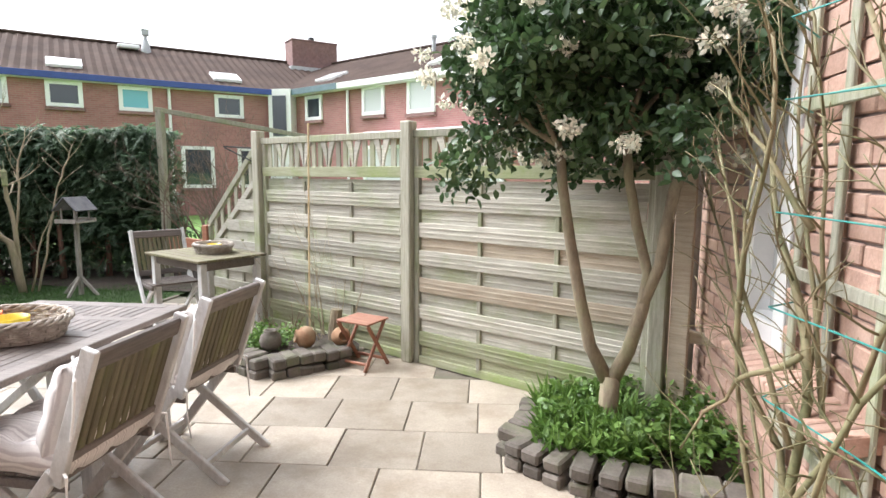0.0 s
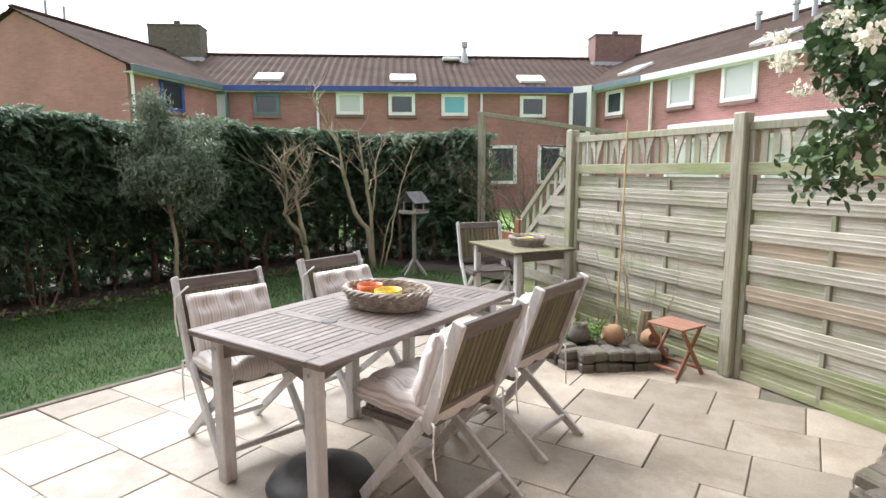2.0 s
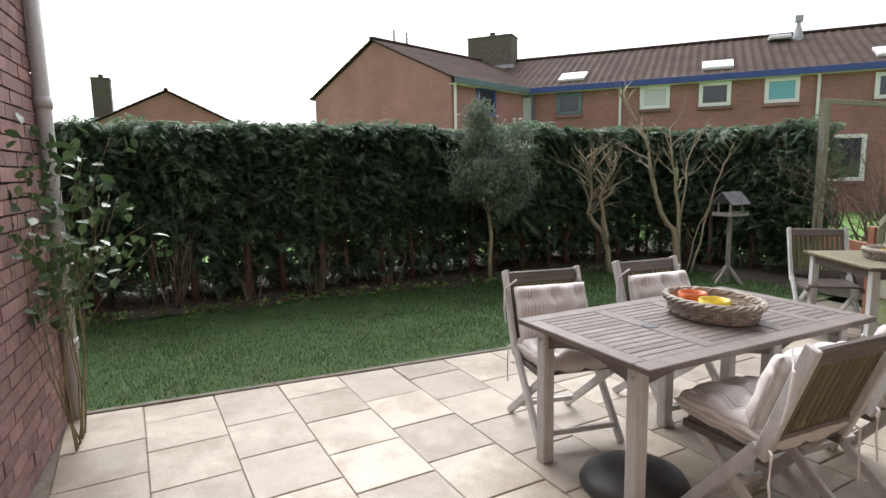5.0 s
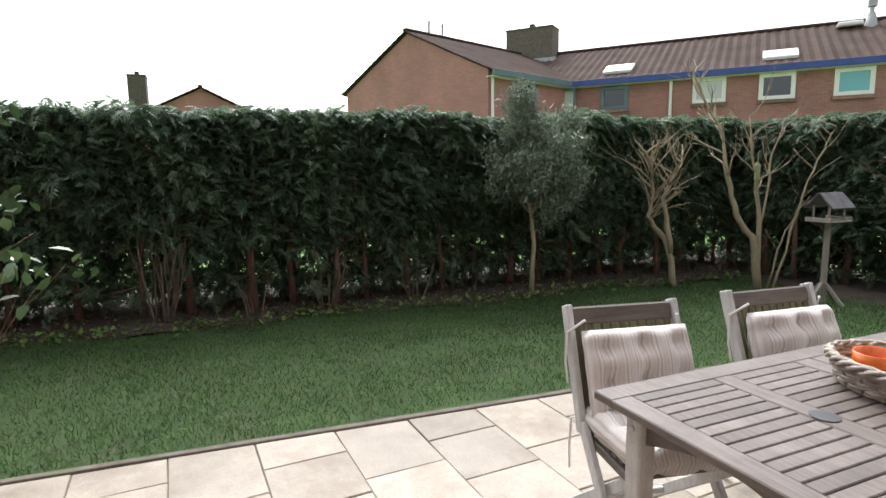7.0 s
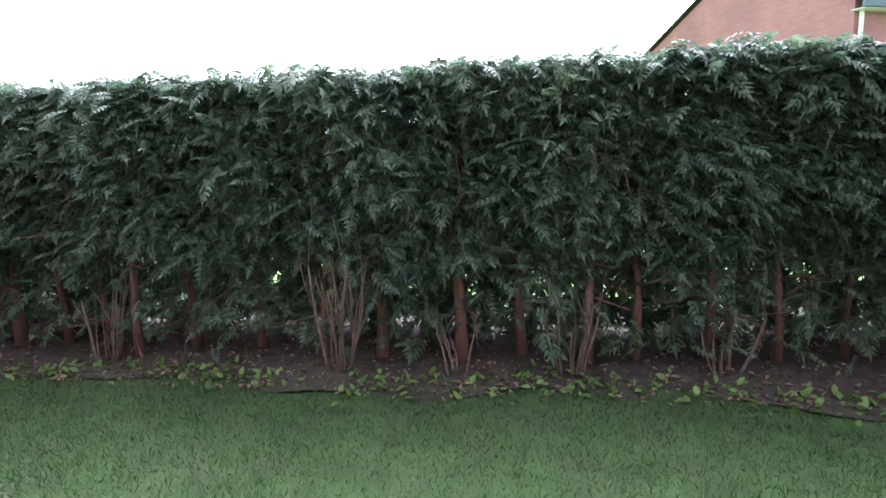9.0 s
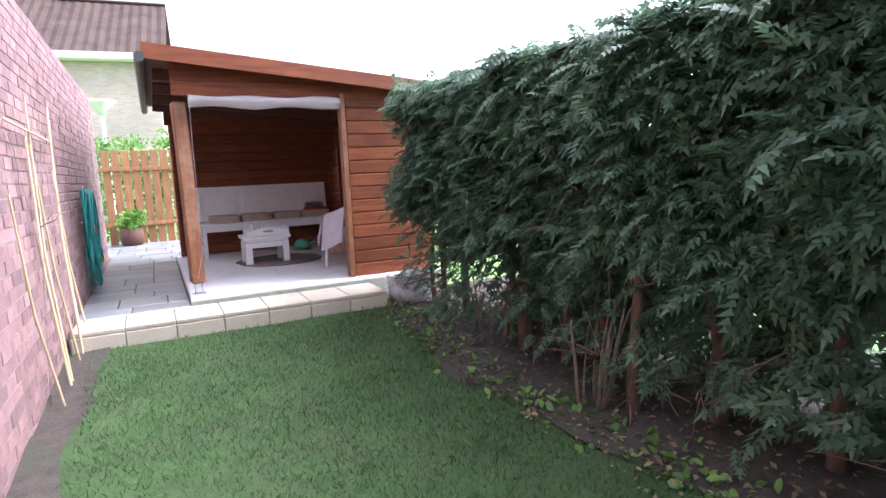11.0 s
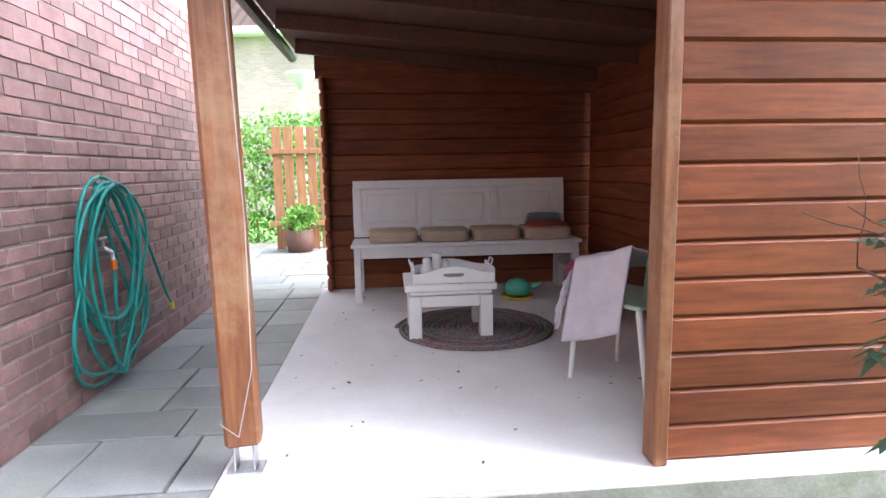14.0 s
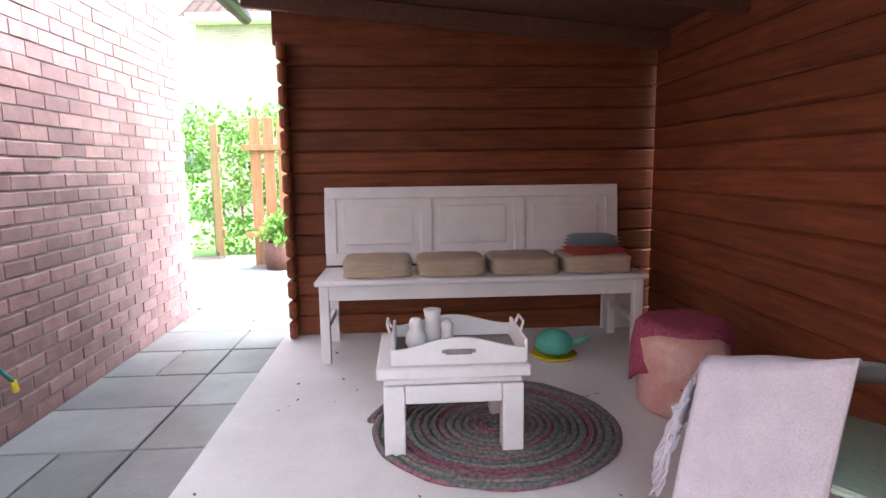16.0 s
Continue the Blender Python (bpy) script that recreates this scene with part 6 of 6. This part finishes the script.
tube(bm, [(-3.44, -2.7, 1.74), (-3.44, -4.25, 1.72)], 0.007, 6)
solo("garden_cane", bm, M_CANE, "bamboo cane tied across the uprights", "cane", "wall canes")
rng = np.random.default_rng(84)
bm = bmesh.new()
for y in (-3.0, -3.6, -4.0):
    branches(bm, (-3.47, y, 0.0), (0.02, rng.normal(0, 0.1), 1), 2.0, 0.011, rng, 2, [], 0.5, 4, 5, 0.10, 0.1)
for v in bm.verts:
    v.co.x = -3.42 + (v.co.x + 3.47) * 0.12
solo("wall_vine", bm, M_TWIG, "thin leafless vine trained on the brick wall", "climbing plant", smooth=True)

# enamel pot by the hedge
bm = bmesh.new()
lathe(bm, [(0.12, 0), (0.19, 0.08), (0.205, 0.17), (0.185, 0.25), (0.205, 0.262), (0.205, 0.275), (0.18, 0.272), (0.175, 0.2), (0.15, 0.1)], 28)
solo("enamel_pot", bm, M_POT, "large chipped white enamel pot standing by the hedge", "pot", smooth=True, m=pose(-6.27, -4.08, 0.105, 4, 3, 0) @ Matrix.Diagonal((1.08, 1.08, 1.08, 1)))

# ---- inside the shed ----
bench = thing("wooden_bench", pose(-5.60, -7.84, FL), "long white-painted wooden bench with panelled back", "bench")
part(bench, "seat", boxes(((0, 0.02, 0.475), (1.94, 0.48, 0.03)), bev=0.006), M_WHITE)
part(bench, "apron", boxes(((0, 0.215, 0.415), (1.86, 0.022, 0.09)), ((0, -0.2, 0.415), (1.86, 0.022, 0.09))), M_WHITE)
for x in (-0.92, 0.92):
    part(bench, "leg", boxes(((x, 0.21, 0.23), (0.055, 0.055, 0.46))), M_WHITE)
    part(bench, "leg", boxes(((x, -0.23, 0.23), (0.055, 0.055, 0.46))), M_WHITE)
    part(bench, "stretcher", boxes(((x, -0.01, 0.20), (0.03, 0.40, 0.04))), M_WHITE)
bm = boxes(((0, 0, 0.965), (1.94, 0.035, 0.075)), ((0, 0, 0.535), (1.94, 0.035, 0.08)))
for x in (-0.935, -0.31, 0.31, 0.935):
    add_box(bm, (x, 0, 0.75), (0.075, 0.0345, 0.36))
for i in range(3):
    add_box(bm, (-0.622 + i * 0.622, -0.006, 0.75), (0.56, 0.012, 0.37))
    add_box(bm, (-0.622 + i * 0.622, 0.004, 0.752), (0.44, 0.014, 0.25), None, 0.006)
part(bench, "backrest", bm, M_WHITE, m=pose(0, -0.245, 0, 4))
bm = bmesh.new()
rings = []
for z, k in ((-0.05, 0.9), (-0.048, 0.985), (-0.04, 1.0), (-0.03, 0.985), (0.018, 0.99), (0.03, 1.0), (0.038, 0.985), (0.046, 0.9), (0.052, 0.5), (0.050, 0.15)):
    ring = []
    for i in range(40):
        a = i * math.tau / 40
        c, sn = math.cos(a), math.sin(a)
        q = (abs(c) ** 7 + abs(sn) ** 7) ** (-1 / 7)
        ring.append(bm.verts.new((0.205 * c * q * k, 0.19 * sn * q * k, z + 0.006 * noise.noise((c * 2, sn * 2, z * 30)))))
    rings.append(ring)
for a, b in zip(rings, rings[1:]):
    for i in range(40):
        bm.faces.new((a[i], a[(i + 1) % 40], b[(i + 1) % 40], b[i]))
bm.faces.new(rings[0][::-1])
bm.faces.new(rings[-1])
pad = mesh_of("seat_pad", bm, M_BEIGE, True)
for i, x in enumerate((0.62, 0.18, -0.26, -0.70)):
    o = new("seat_cushion", pad)
    o.matrix_world = pose(-5.60 + x, -7.83 + 0.01 * (i % 2), FL + 0.543, 0, 0, 2 - i)
    tagged(o, "beige corduroy box cushion on the white bench", "cushion", "bench cushions")


def folded(m, w, d, layers, mat, label):
    bm = bmesh.new()
    for k in range(layers):
        pts = []
        t = 0.018
        for i in range(7):
            u = i / 6
            pts.append((u, t * (0.5 + 0.15 * math.sin(u * 9 + k))))
        n = 8
        top = [[bm.verts.new(((i / n - 0.5) * w * (1 - 0.04 * k), (j / n - 0.5) * d * (1 - 0.05 * k), k * 0.022 + 0.02 * (1 - abs(i / n * 2 - 1) ** 6) * (1 - abs(j / n * 2 - 1) ** 6) + 0.006 * noise.noise((i, j, k)))) for i in range(n + 1)] for j in range(n + 1)]
        bot = [[bm.verts.new((v.co.x, v.co.y, k * 0.022)) for v in r] for r in top]
        for r0, r1, b0, b1 in zip(top, top[1:], bot, bot[1:]):
            for i in range(n):
                bm.faces.new((r0[i], r0[i + 1], r1[i + 1], r1[i]))
                bm.faces.new((b0[i], b1[i], b1[i + 1], b0[i + 1]))
        ring = [top[0][i] for i in range(n + 1)] + [top[j][n] for j in range(1, n + 1)] + [top[n][i] for i in range(n - 1, -1, -1)] + [top[j][0] for j in range(n - 1, 0, -1)]
        rb = [bot[0][i] for i in range(n + 1)] + [bot[j][n] for j in range(1, n + 1)] + [bot[n][i] for i in range(n - 1, -1, -1)] + [bot[j][0] for j in range(n - 1, 0, -1)]
        for i in range(len(ring)):
            j = (i + 1) % len(ring)
            bm.faces.new((ring[i], rb[i], rb[j], ring[j]))
    solo("folded_blanket", bm, mat, label, "blanket", "folded blankets", smooth=True, m=m)


folded(pose(-6.32, -7.83, FL + 0.592, 0, 0, 4), 0.36, 0.28, 2, M_REDBL, "folded red-orange blanket on the bench cushion")
folded(pose(-6.31, -7.84, FL + 0.640, 2, 0, -4), 0.32, 0.26, 3, M_GREYBLUE, "folded grey-blue blanket on top of the pile")

ct = thing("coffee_table", pose(-5.33, -6.68, FL + 0.012), "low white-painted coffee table with thick square legs", "table")
for x in (-0.23, 0.23):
    for y in (-0.17, 0.17):
        part(ct, "leg", boxes(((x, y, 0.14), (0.082, 0.082, 0.28)), bev=0.004), M_WHITE)
part(ct, "apron", boxes(((0, 0.185, 0.243), (0.375, 0.04, 0.072)), ((0, -0.185, 0.243), (0.375, 0.04, 0.072)), ((-0.245, 0, 0.243), (0.04, 0.255, 0.072)), ((0.245, 0, 0.243), (0.04, 0.255, 0.072))), M_WHITE)
part(ct, "top", boxes(((0, 0, 0.30), (0.53, 0.42, 0.028)), ((0, 0, 0.338), (0.59, 0.47, 0.045)), bev=0.006), M_WHITE)
tr = thing("serving_tray", pose(-5.35, -6.66, FL + 0.374), "white distressed wooden serving tray with curved sides", "tray")
part(tr, "base", boxes(((0, 0, 0.006), (0.50, 0.34, 0.012))), M_GREYWD)
bm = bmesh.new()
for y in (-0.17, 0.17):
    pts = [(-0.26 + 0.52 * k / 16, y, 0.06 + 0.045 * max(0, math.sin(math.pi * k / 16)) ** 2) for k in range(17)]
    pts = [(-0.26, y, 0), (0.26, y, 0)] + pts[::-1]
    b2 = slab_between(pts, [(p[0], p[1] + 0.014, p[2]) for p in pts])
    me = bpy.data.meshes.new("tmp"); b2.to_mesh(me); b2.free(); bm.from_mesh(me); bpy.data.meshes.remove(me)
for x in (-0.262, 0.25):
    add_box(bm, (x, 0.007, 0.045), (0.014, 0.33, 0.09))
part(tr, "side", bm, M_WHITE)
for sd in (-1, 1):
    bm = bmesh.new()
    tube(bm, [(sd * 0.262, -0.06, 0.085), (sd * 0.275, -0.05, 0.125), (sd * 0.275, 0.05, 0.125), (sd * 0.262, 0.06, 0.085)], 0.006, 6)
    part(tr, "handle", bm, M_WHITE)
part(tr, "scroll_ornament", boxes(((0, 0.186, 0.05), (0.10, 0.004, 0.022)), ((-0.05, 0.186, 0.052), (0.03, 0.004, 0.014)), ((0.05, 0.186, 0.052), (0.03, 0.004, 0.014))), M_GREYWD)
bm = bmesh.new()
lathe(bm, [(0.03, 0), (0.045, 0.03), (0.042, 0.06), (0.025, 0.085), (0.03, 0.11), (0.02, 0.13)], 16, pose(0.16, 0.02, 0.012))
lathe(bm, [(0.028, 0), (0.034, 0.04), (0.03, 0.11), (0.038, 0.15), (0.03, 0.15)], 16, pose(0.09, -0.04, 0.012))
lathe(bm, [(0.02, 0), (0.03, 0.02), (0.022, 0.06), (0.028, 0.09), (0.01, 0.11)], 12, pose(0.03, -0.02, 0.012))
o = solo("ceramic_ornament", bm, M_WHITE, "small group of rounded white ceramic ornaments", "ornament", smooth=True, m=pose(-5.35, -6.66, FL + 0.374))
bm = bmesh.new()
lathe(bm, [(0.022, 0), (0.026, 0.045), (0.022, 0.045), (0.02, 0.01)], 16)
solo("tealight_glass", bm, M_METAL, "small silvery tealight holder on the tray", "candle holder", smooth=True, m=pose(-5.41, -6.62, FL + 0.387))

# braided rug of one spiralling plait
m_rug, t, b = nodes("multicoloured_braid")
c = t.nodes.new("ShaderNodeTexCoord").outputs["Object"]
ln = t.nodes.new("ShaderNodeVectorMath"); ln.operation = "LENGTH"
t.links.new(c, ln.inputs[0])
cx = t.nodes.new("ShaderNodeCombineXYZ")
t.links.new(ln.outputs["Value"], cx.inputs[0])
n1 = noise_tex(t, 26.0, cx.outputs[0], 2)
r = t.nodes.new("ShaderNodeValToRGB")
for k, (pos, col) in enumerate(((0.30, (0.05, 0.11, 0.13)), (0.40, (0.22, 0.06, 0.09)), (0.47, (0.22, 0.20, 0.16)), (0.53, (0.06, 0.14, 0.12)), (0.60, (0.26, 0.11, 0.13)), (0.70, (0.10, 0.06, 0.10)))):
    e = r.color_ramp.elements[k] if k < 2 else r.color_ramp.elements.new(pos)
    e.position, e.color = pos, (*col, 1)
t.links.new(n1, r.inputs[0])
f = noise_tex(t, 60.0, c, 3)
t.links.new(mix(t, r.outputs[0], ramp(t, f, (0.45, 0.45, 0.5), (1.7, 1.6, 1.6), 0.3, 0.7), 1.0, "MULTIPLY"), b.inputs["Base Color"])
b.inputs["Roughness"].default_value = 0.95
bump(t, b, f, 0.7, 0.006)
bm = bmesh.new()
pts = []
turns_n = 15
for i in range(turns_n * 40):
    a = i * math.tau / 40
    rr = 0.012 + 0.034 * a / math.tau
    pts.append((rr * math.cos(a) * 1.04, rr * math.sin(a), 0.006 + 0.0025 * math.sin(a * 9.3)))
tube(bm, pts, [0.0185 + 0.0025 * math.sin(i * 1.9) for i in range(len(pts))], 6)
for v in bm.verts:
    v.co.z = max(0.0, v.co.z * 0.75 + 0.004)
solo("braided_rug", bm, m_rug, "round braided rug in faded red, grey and teal", "rug", smooth=True, m=pose(-5.52, -6.72, FL))

# watering can under the bench
wc = thing("watering_can", pose(-6.02, -7.62, FL), "small mint green plastic watering can on the floor", "watering can")
bm = bmesh.new()
lathe(bm, [(0.09, 0.03), (0.115, 0.06), (0.11, 0.11), (0.07, 0.15), (0.02, 0.165)], 18)
tube(bm, [(-0.09, 0, 0.07), (-0.16, 0.02, 0.10), (-0.20, 0.03, 0.125)], [0.02, 0.014, 0.018], 8)
part(wc, "body", bm, M_TEAL, smooth=True)
bm = bmesh.new()
lathe(bm, [(0.12, 0), (0.14, 0.018), (0.13, 0.022), (0.1, 0.01)], 20)
part(wc, "saucer", bm, M_YELLOW, "yellow plastic saucer", smooth=True)
solo("spare_board", boxes(((-0.42, 0, 0.17), (0.25, 0.02, 0.34))), M_WHITE, "white boards standing behind the bench leg", "board", m=pose(-6.20, -8.18, FL))

# pouf with knitted throw
bm = bmesh.new()
lathe(bm, [(0.17, 0), (0.20, 0.03), (0.205, 0.18), (0.20, 0.33), (0.17, 0.37), (0.05, 0.385)], 32)
for v in bm.verts:
    v.co += Vector((noise.noise(v.co * 9), noise.noise(v.co * 9 + Vector((5, 0, 0))), 0)) * 0.008
solo("pouf", bm, M_PINK, "worn pink and cream cylindrical pouf", "pouf", smooth=True, m=pose(-6.42, -6.85, FL))


def drape(name, mat, label, fn, nu, nv, thick, m, fringe=None):
    """A cloth laid by fn(u, v), with thickness."""
    bm = bmesh.new()
    top = [[bm.verts.new(fn(i / nu, j / nv)) for i in range(nu + 1)] for j in range(nv + 1)]
    for a, b2 in zip(top, top[1:]):
        for i in range(nu):
            bm.faces.new((a[i], a[i + 1], b2[i + 1], b2[i]))
    bmesh.ops.recalc_face_normals(bm, faces=bm.faces)
    bmesh.ops.solidify(bm, geom=bm.faces[:], thickness=thick)
    if fringe:
        fringe(bm)
    return solo(name, bm, mat, label, "blanket", smooth=True, m=m)


def over_pouf(u, v):
    x, y = (u - 0.5) * 0.78, (v - 0.5) * 0.50
    r = math.hypot(x, y)
    z = 0.41 - max(0, r - 0.17) * 0.95 + 0.014 * noise.noise((x * 9, y * 9, 1))
    k = 1 if r < 0.20 else (0.20 + (r - 0.20) * 0.16) / r
    return (x * k * 1.06, y * k * 1.06, max(z, 0.10))


drape("knitted_throw", M_KNIT, "chunky crimson and purple knitted throw over the pouf", over_pouf, 30, 26, 0.012, pose(-6.44, -6.90, FL, 0, 0, 35))

# plastic chair with lilac throw
pcm = pose(-6.15, -5.66, FL, 0, 0, -58)
pc = thing("plastic_chair", pcm, "mint green plastic armless chair with pale metal legs", "chair")
part(pc, "seat", boxes(((0, 0, 0.44), (0.42, 0.42, 0.022)), bev=0.01), M_MINT)
bm = bmesh.new()
n = 12
rows = []
for j in range(9):
    z = 0.45 + j * 0.047
    rows.append([bm.verts.new((-0.20 - 0.05 * j / 8 - 0.05 * math.cos((i / n - 0.5) * 2.4), (i / n - 0.5) * (0.44 + 0.02 * math.sin(j / 8 * 3)), z)) for i in range(n + 1)])
for a, b2 in zip(rows, rows[1:]):
    for i in range(n):
        bm.faces.new((a[i], a[i + 1], b2[i + 1], b2[i]))
bmesh.ops.solidify(bm, geom=bm.faces[:], thickness=0.014)
part(pc, "backrest", bm, M_MINT, smooth=True)
for sx in (-1, 1):
    for sy in (-1, 1):
        bm = bmesh.new()
        tube(bm, [(sx * 0.18, sy * 0.18, 0.435), (sx * (0.20 if sx > 0 else 0.25), sy * 0.20, 0.0)], [0.016, 0.012], 8)
        part(pc, "leg", bm, M_WHITE)


def over_side(u, v):
    """Lies over the chair's seat and back corner and hangs down its side."""
    w = (v - 0.5) * 0.33 + 0.05
    high = 0.64 + 0.10 * (0.5 - w / 0.46)
    if u < 0.30:
        k = u / 0.30
        return (w, -0.06 + 0.30 * k, high - 0.10 * (1 - k) ** 2 + 0.012 * noise.noise((u * 8, w * 8, 3)))
    k = (u - 0.30) / 0.70
    fold = 0.016 * math.sin(w * 24 + 2 * k) * k
    return (w + 0.03 * k, 0.24 + 0.05 * math.sin(k * 1.6) + fold, high - 0.42 * k - 0.02 * math.sin(w * 9))


def fringe(bm):
    rg = np.random.default_rng(5)
    for i in range(60):
        s = i / 60
        p0 = Vector((0.232 + 0.02 * s, 0.10 + 0.17 * min(1, s * 1.6), 0.61 - 0.26 * max(0, s - 0.3)))
        pts = [p0 + Vector((0.012 * k + rg.normal(0, 0.006), 0.004 * k + rg.normal(0, 0.006), -0.045 * k + rg.normal(0, 0.004))) for k in range(5)]
        tube(bm, pts, [0.0055, 0.005, 0.005, 0.0045, 0.003], 4)


drape("fringed_throw", M_LILAC, "pale lilac woven throw with a long fringe over the chair", over_side, 30, 24, 0.008, pose(-6.20, -5.65, FL, 0, 0, -58), fringe)

# dry leaves blown onto the slab and soil
rng = np.random.default_rng(91)
n = 60
p = np.stack([rng.uniform(-6.4, -4.4, n), rng.uniform(-7.9, -4.9, n), np.full(n, FL + 0.004)], 1)
tagged(new("dry_leaves", scatter("dry_leaves", LEAF, LEAF_F, p, turns(n, rng, 0.25), rng.uniform(0.012, 0.03, n), M_LITTER)), "scattered dry leaf bits on the concrete", "leaves", kind="stuff")
n = 5200
xx = rng.uniform(-7.3, -5.75, n)
yy = rng.uniform(-4.5, 8.2, n)
p = np.stack([xx, yy, np.array([rise(x, y) + 0.035 for x, y in zip(xx, yy)])], 1)
tagged(new("leaf_litter", scatter("leaf_litter", FOLDED, FOLDED_F, p, turns(n, rng, 0.4), rng.uniform(0.02, 0.05, n), M_LITTER)), "brown leaf litter under the hedge", "leaves", kind="stuff")
n = 1500
yy = rng.uniform(-4.3, 7.5, n)
xx = -5.98 + rng.normal(0, 0.12, n) + 0.08 * np.sin(yy * 2.1)
p = np.stack([xx, yy, np.array([rise(x, y) + 0.02 for x, y in zip(xx, yy)])], 1)
tagged(new("weed_leaves", scatter("weed_leaves", LEAF, LEAF_F, p, turns(n, rng, 0.6), rng.uniform(0.03, 0.08, n), M_GCOVER)), "low green weeds along the lawn's edge", "plant", kind="stuff")

# lawn grass
rng = np.random.default_rng(92)
n = 105000
xx = rng.uniform(-6.02, -3.31, n)
yy = rng.uniform(-4.07, 7.6, n)
keep = (xx > -5.93 + 0.08 * np.sin(yy * 2.1) + 0.05 * np.sin(yy * 5.3)) & ~((yy < -0.35) & (xx > -3.57 + 0.04 * np.sin(yy * 3)))
xx, yy = xx[keep], yy[keep]
n = len(xx)
p = np.stack([xx, yy, np.array([rise(x, y) - 0.004 for x, y in zip(xx, yy)])], 1)
tagged(new("lawn_grass", scatter("lawn_grass", BLADE, BLADE_F, p, turns(n, rng, 0.5), rng.uniform(0.020, 0.046, n), M_GRASS)), "short damp green lawn grass", "grass", kind="stuff")

# ---- patio pavers ----
rng = np.random.default_rng(93)
TA = math.tan(radians(6))
row_y, k = 0.423 - 2 * 0.427, 0
while row_y < 7.4:
    h = 0.427
    x = -3.245
    first = True
    while x < 2.0:
        L = (0.56 if k % 2 else 0.30) if first else float(rng.choice((0.42, 0.43, 0.45, 0.50)))
        g = 0.0035
        lo = row_y + (x + 3.25) * TA
        pts = [(x + g, lo + g), (x + L - g, lo + L * TA + g), (x + L - h * TA - g, lo + L * TA + h - g), (x + g - (0 if first else h * TA), lo + h - g)]
        cx, cy = sum(p[0] for p in pts) / 4, sum(p[1] for p in pts) / 4
        on = (cy - FB.y) * FD.x - (cx - FB.x) * FD.y
        if on < 0.06 and cx < 1.9 and 0.05 < cy < 7.1:
            bm = slab_between([(p[0] - cx, p[1] - cy, -0.015) for p in pts], [(p[0] - cx, p[1] - cy, 0.015) for p in pts])
            bmesh.ops.bevel(bm, geom=[e for e in bm.edges if e.verts[0].co.z > 0 and e.verts[1].co.z > 0], offset=0.004, segments=1, affect="EDGES")
            part(patio, "paver", bm, M_TILE, m=pose(cx, cy, -0.013 + float(rng.normal(0, 0.0012)), float(rng.normal(0, 0.12)), float(rng.normal(0, 0.12)), 0))
        x += L
        first = False
    row_y += h
    k += 1


# ---- brickwork ----
def brickwork(parent, place, u0, u1, z0, z1, near, mat, seed, skip=None, bl=0.21, bh=0.078):
    """Courses of proud bricks on a wall; the stretch in near gets single bricks, the rest one joined mesh."""
    rng = np.random.default_rng(seed)
    bw, hh = bl - 0.010, bh - 0.010
    me = mesh_of("brick", boxes(((0, 0, 0), (bw, 0.022, hh)), bev=0.005), mat)
    c8 = [(-bw / 2, -0.011, -hh / 2), (bw / 2, -0.011, -hh / 2), (bw / 2, -0.011, hh / 2), (-bw / 2, -0.011, hh / 2), (-bw / 2, 0.011, -hh / 2), (bw / 2, 0.011, -hh / 2), (bw / 2, 0.011, hh / 2), (-bw / 2, 0.011, hh / 2)]
    ff = [(0, 1, 2, 3), (1, 5, 6, 2), (5, 4, 7, 6), (4, 0, 3, 7), (3, 2, 6, 7), (4, 5, 1, 0)]
    singles, vs, fs = 0, [], []
    r = 0
    z = z0 + bh / 2
    while z < z1:
        u = u0 + (bl / 2 if r % 2 else 0) + bl / 2
        while u < u1:
            if not (skip and skip(u, z)):
                m = place @ pose(u, float(rng.normal(0, 0.0015)), z + float(rng.normal(0, 0.001)))
                if near and near[0] < u < near[1] and near[2] < z < near[3] and singles < 300:
                    part(parent, "brick", me, mat, m=m)
                    singles += 1
                else:
                    k = len(vs)
                    vs.extend([tuple(m @ Vector(c)) for c in c8])
                    fs.extend([tuple(k + i for i in f) for f in ff])
            u += bl
        z += bh
        r += 1
    bj = bpy.data.meshes.new("brick_courses")
    bj.from_pydata(vs, [], fs)
    bj.materials.append(mat_island(mat))
    part(parent, "brick_courses", bj, None, kind="stuff")


def mat_island(mat):
    """The same brick, its tone varied brick by brick within a joined mesh."""
    if mat.name + "_joined" in bpy.data.materials:
        return bpy.data.materials[mat.name + "_joined"]
    m = mat.copy()
    m.name = mat.name + "_joined"
    t = m.node_tree
    g = t.nodes.new("ShaderNodeNewGeometry")
    for n in list(t.nodes):
        if n.type == "OBJECT_INFO":
            for l in list(n.outputs["Random"].links):
                t.links.new(g.outputs["Random Per Island"], l.to_socket)
    return m


brickwork(wall_side, pose(-3.375, 0, 0, 0, 0, -90), 0.05, 9.1, 0.0, 2.62, (4.4, 8.2, 0.3, 1.6), M_BRICK, 1)
brickwork(wall_back, pose(0, 0.006, 0), -3.38, -1.2, 0.0, 2.9, None, M_BRICK, 2)
brickwork(wall_house, pose(1.966, 0, 0, 0, 0, 90), 0.1, 6.4, 0.0, 3.4, (2.2, 4.8, 0.2, 1.8), M_BRICK_O, 3, lambda u, z: 3.60 < u < 4.30 and 0.70 < z < 2.62)
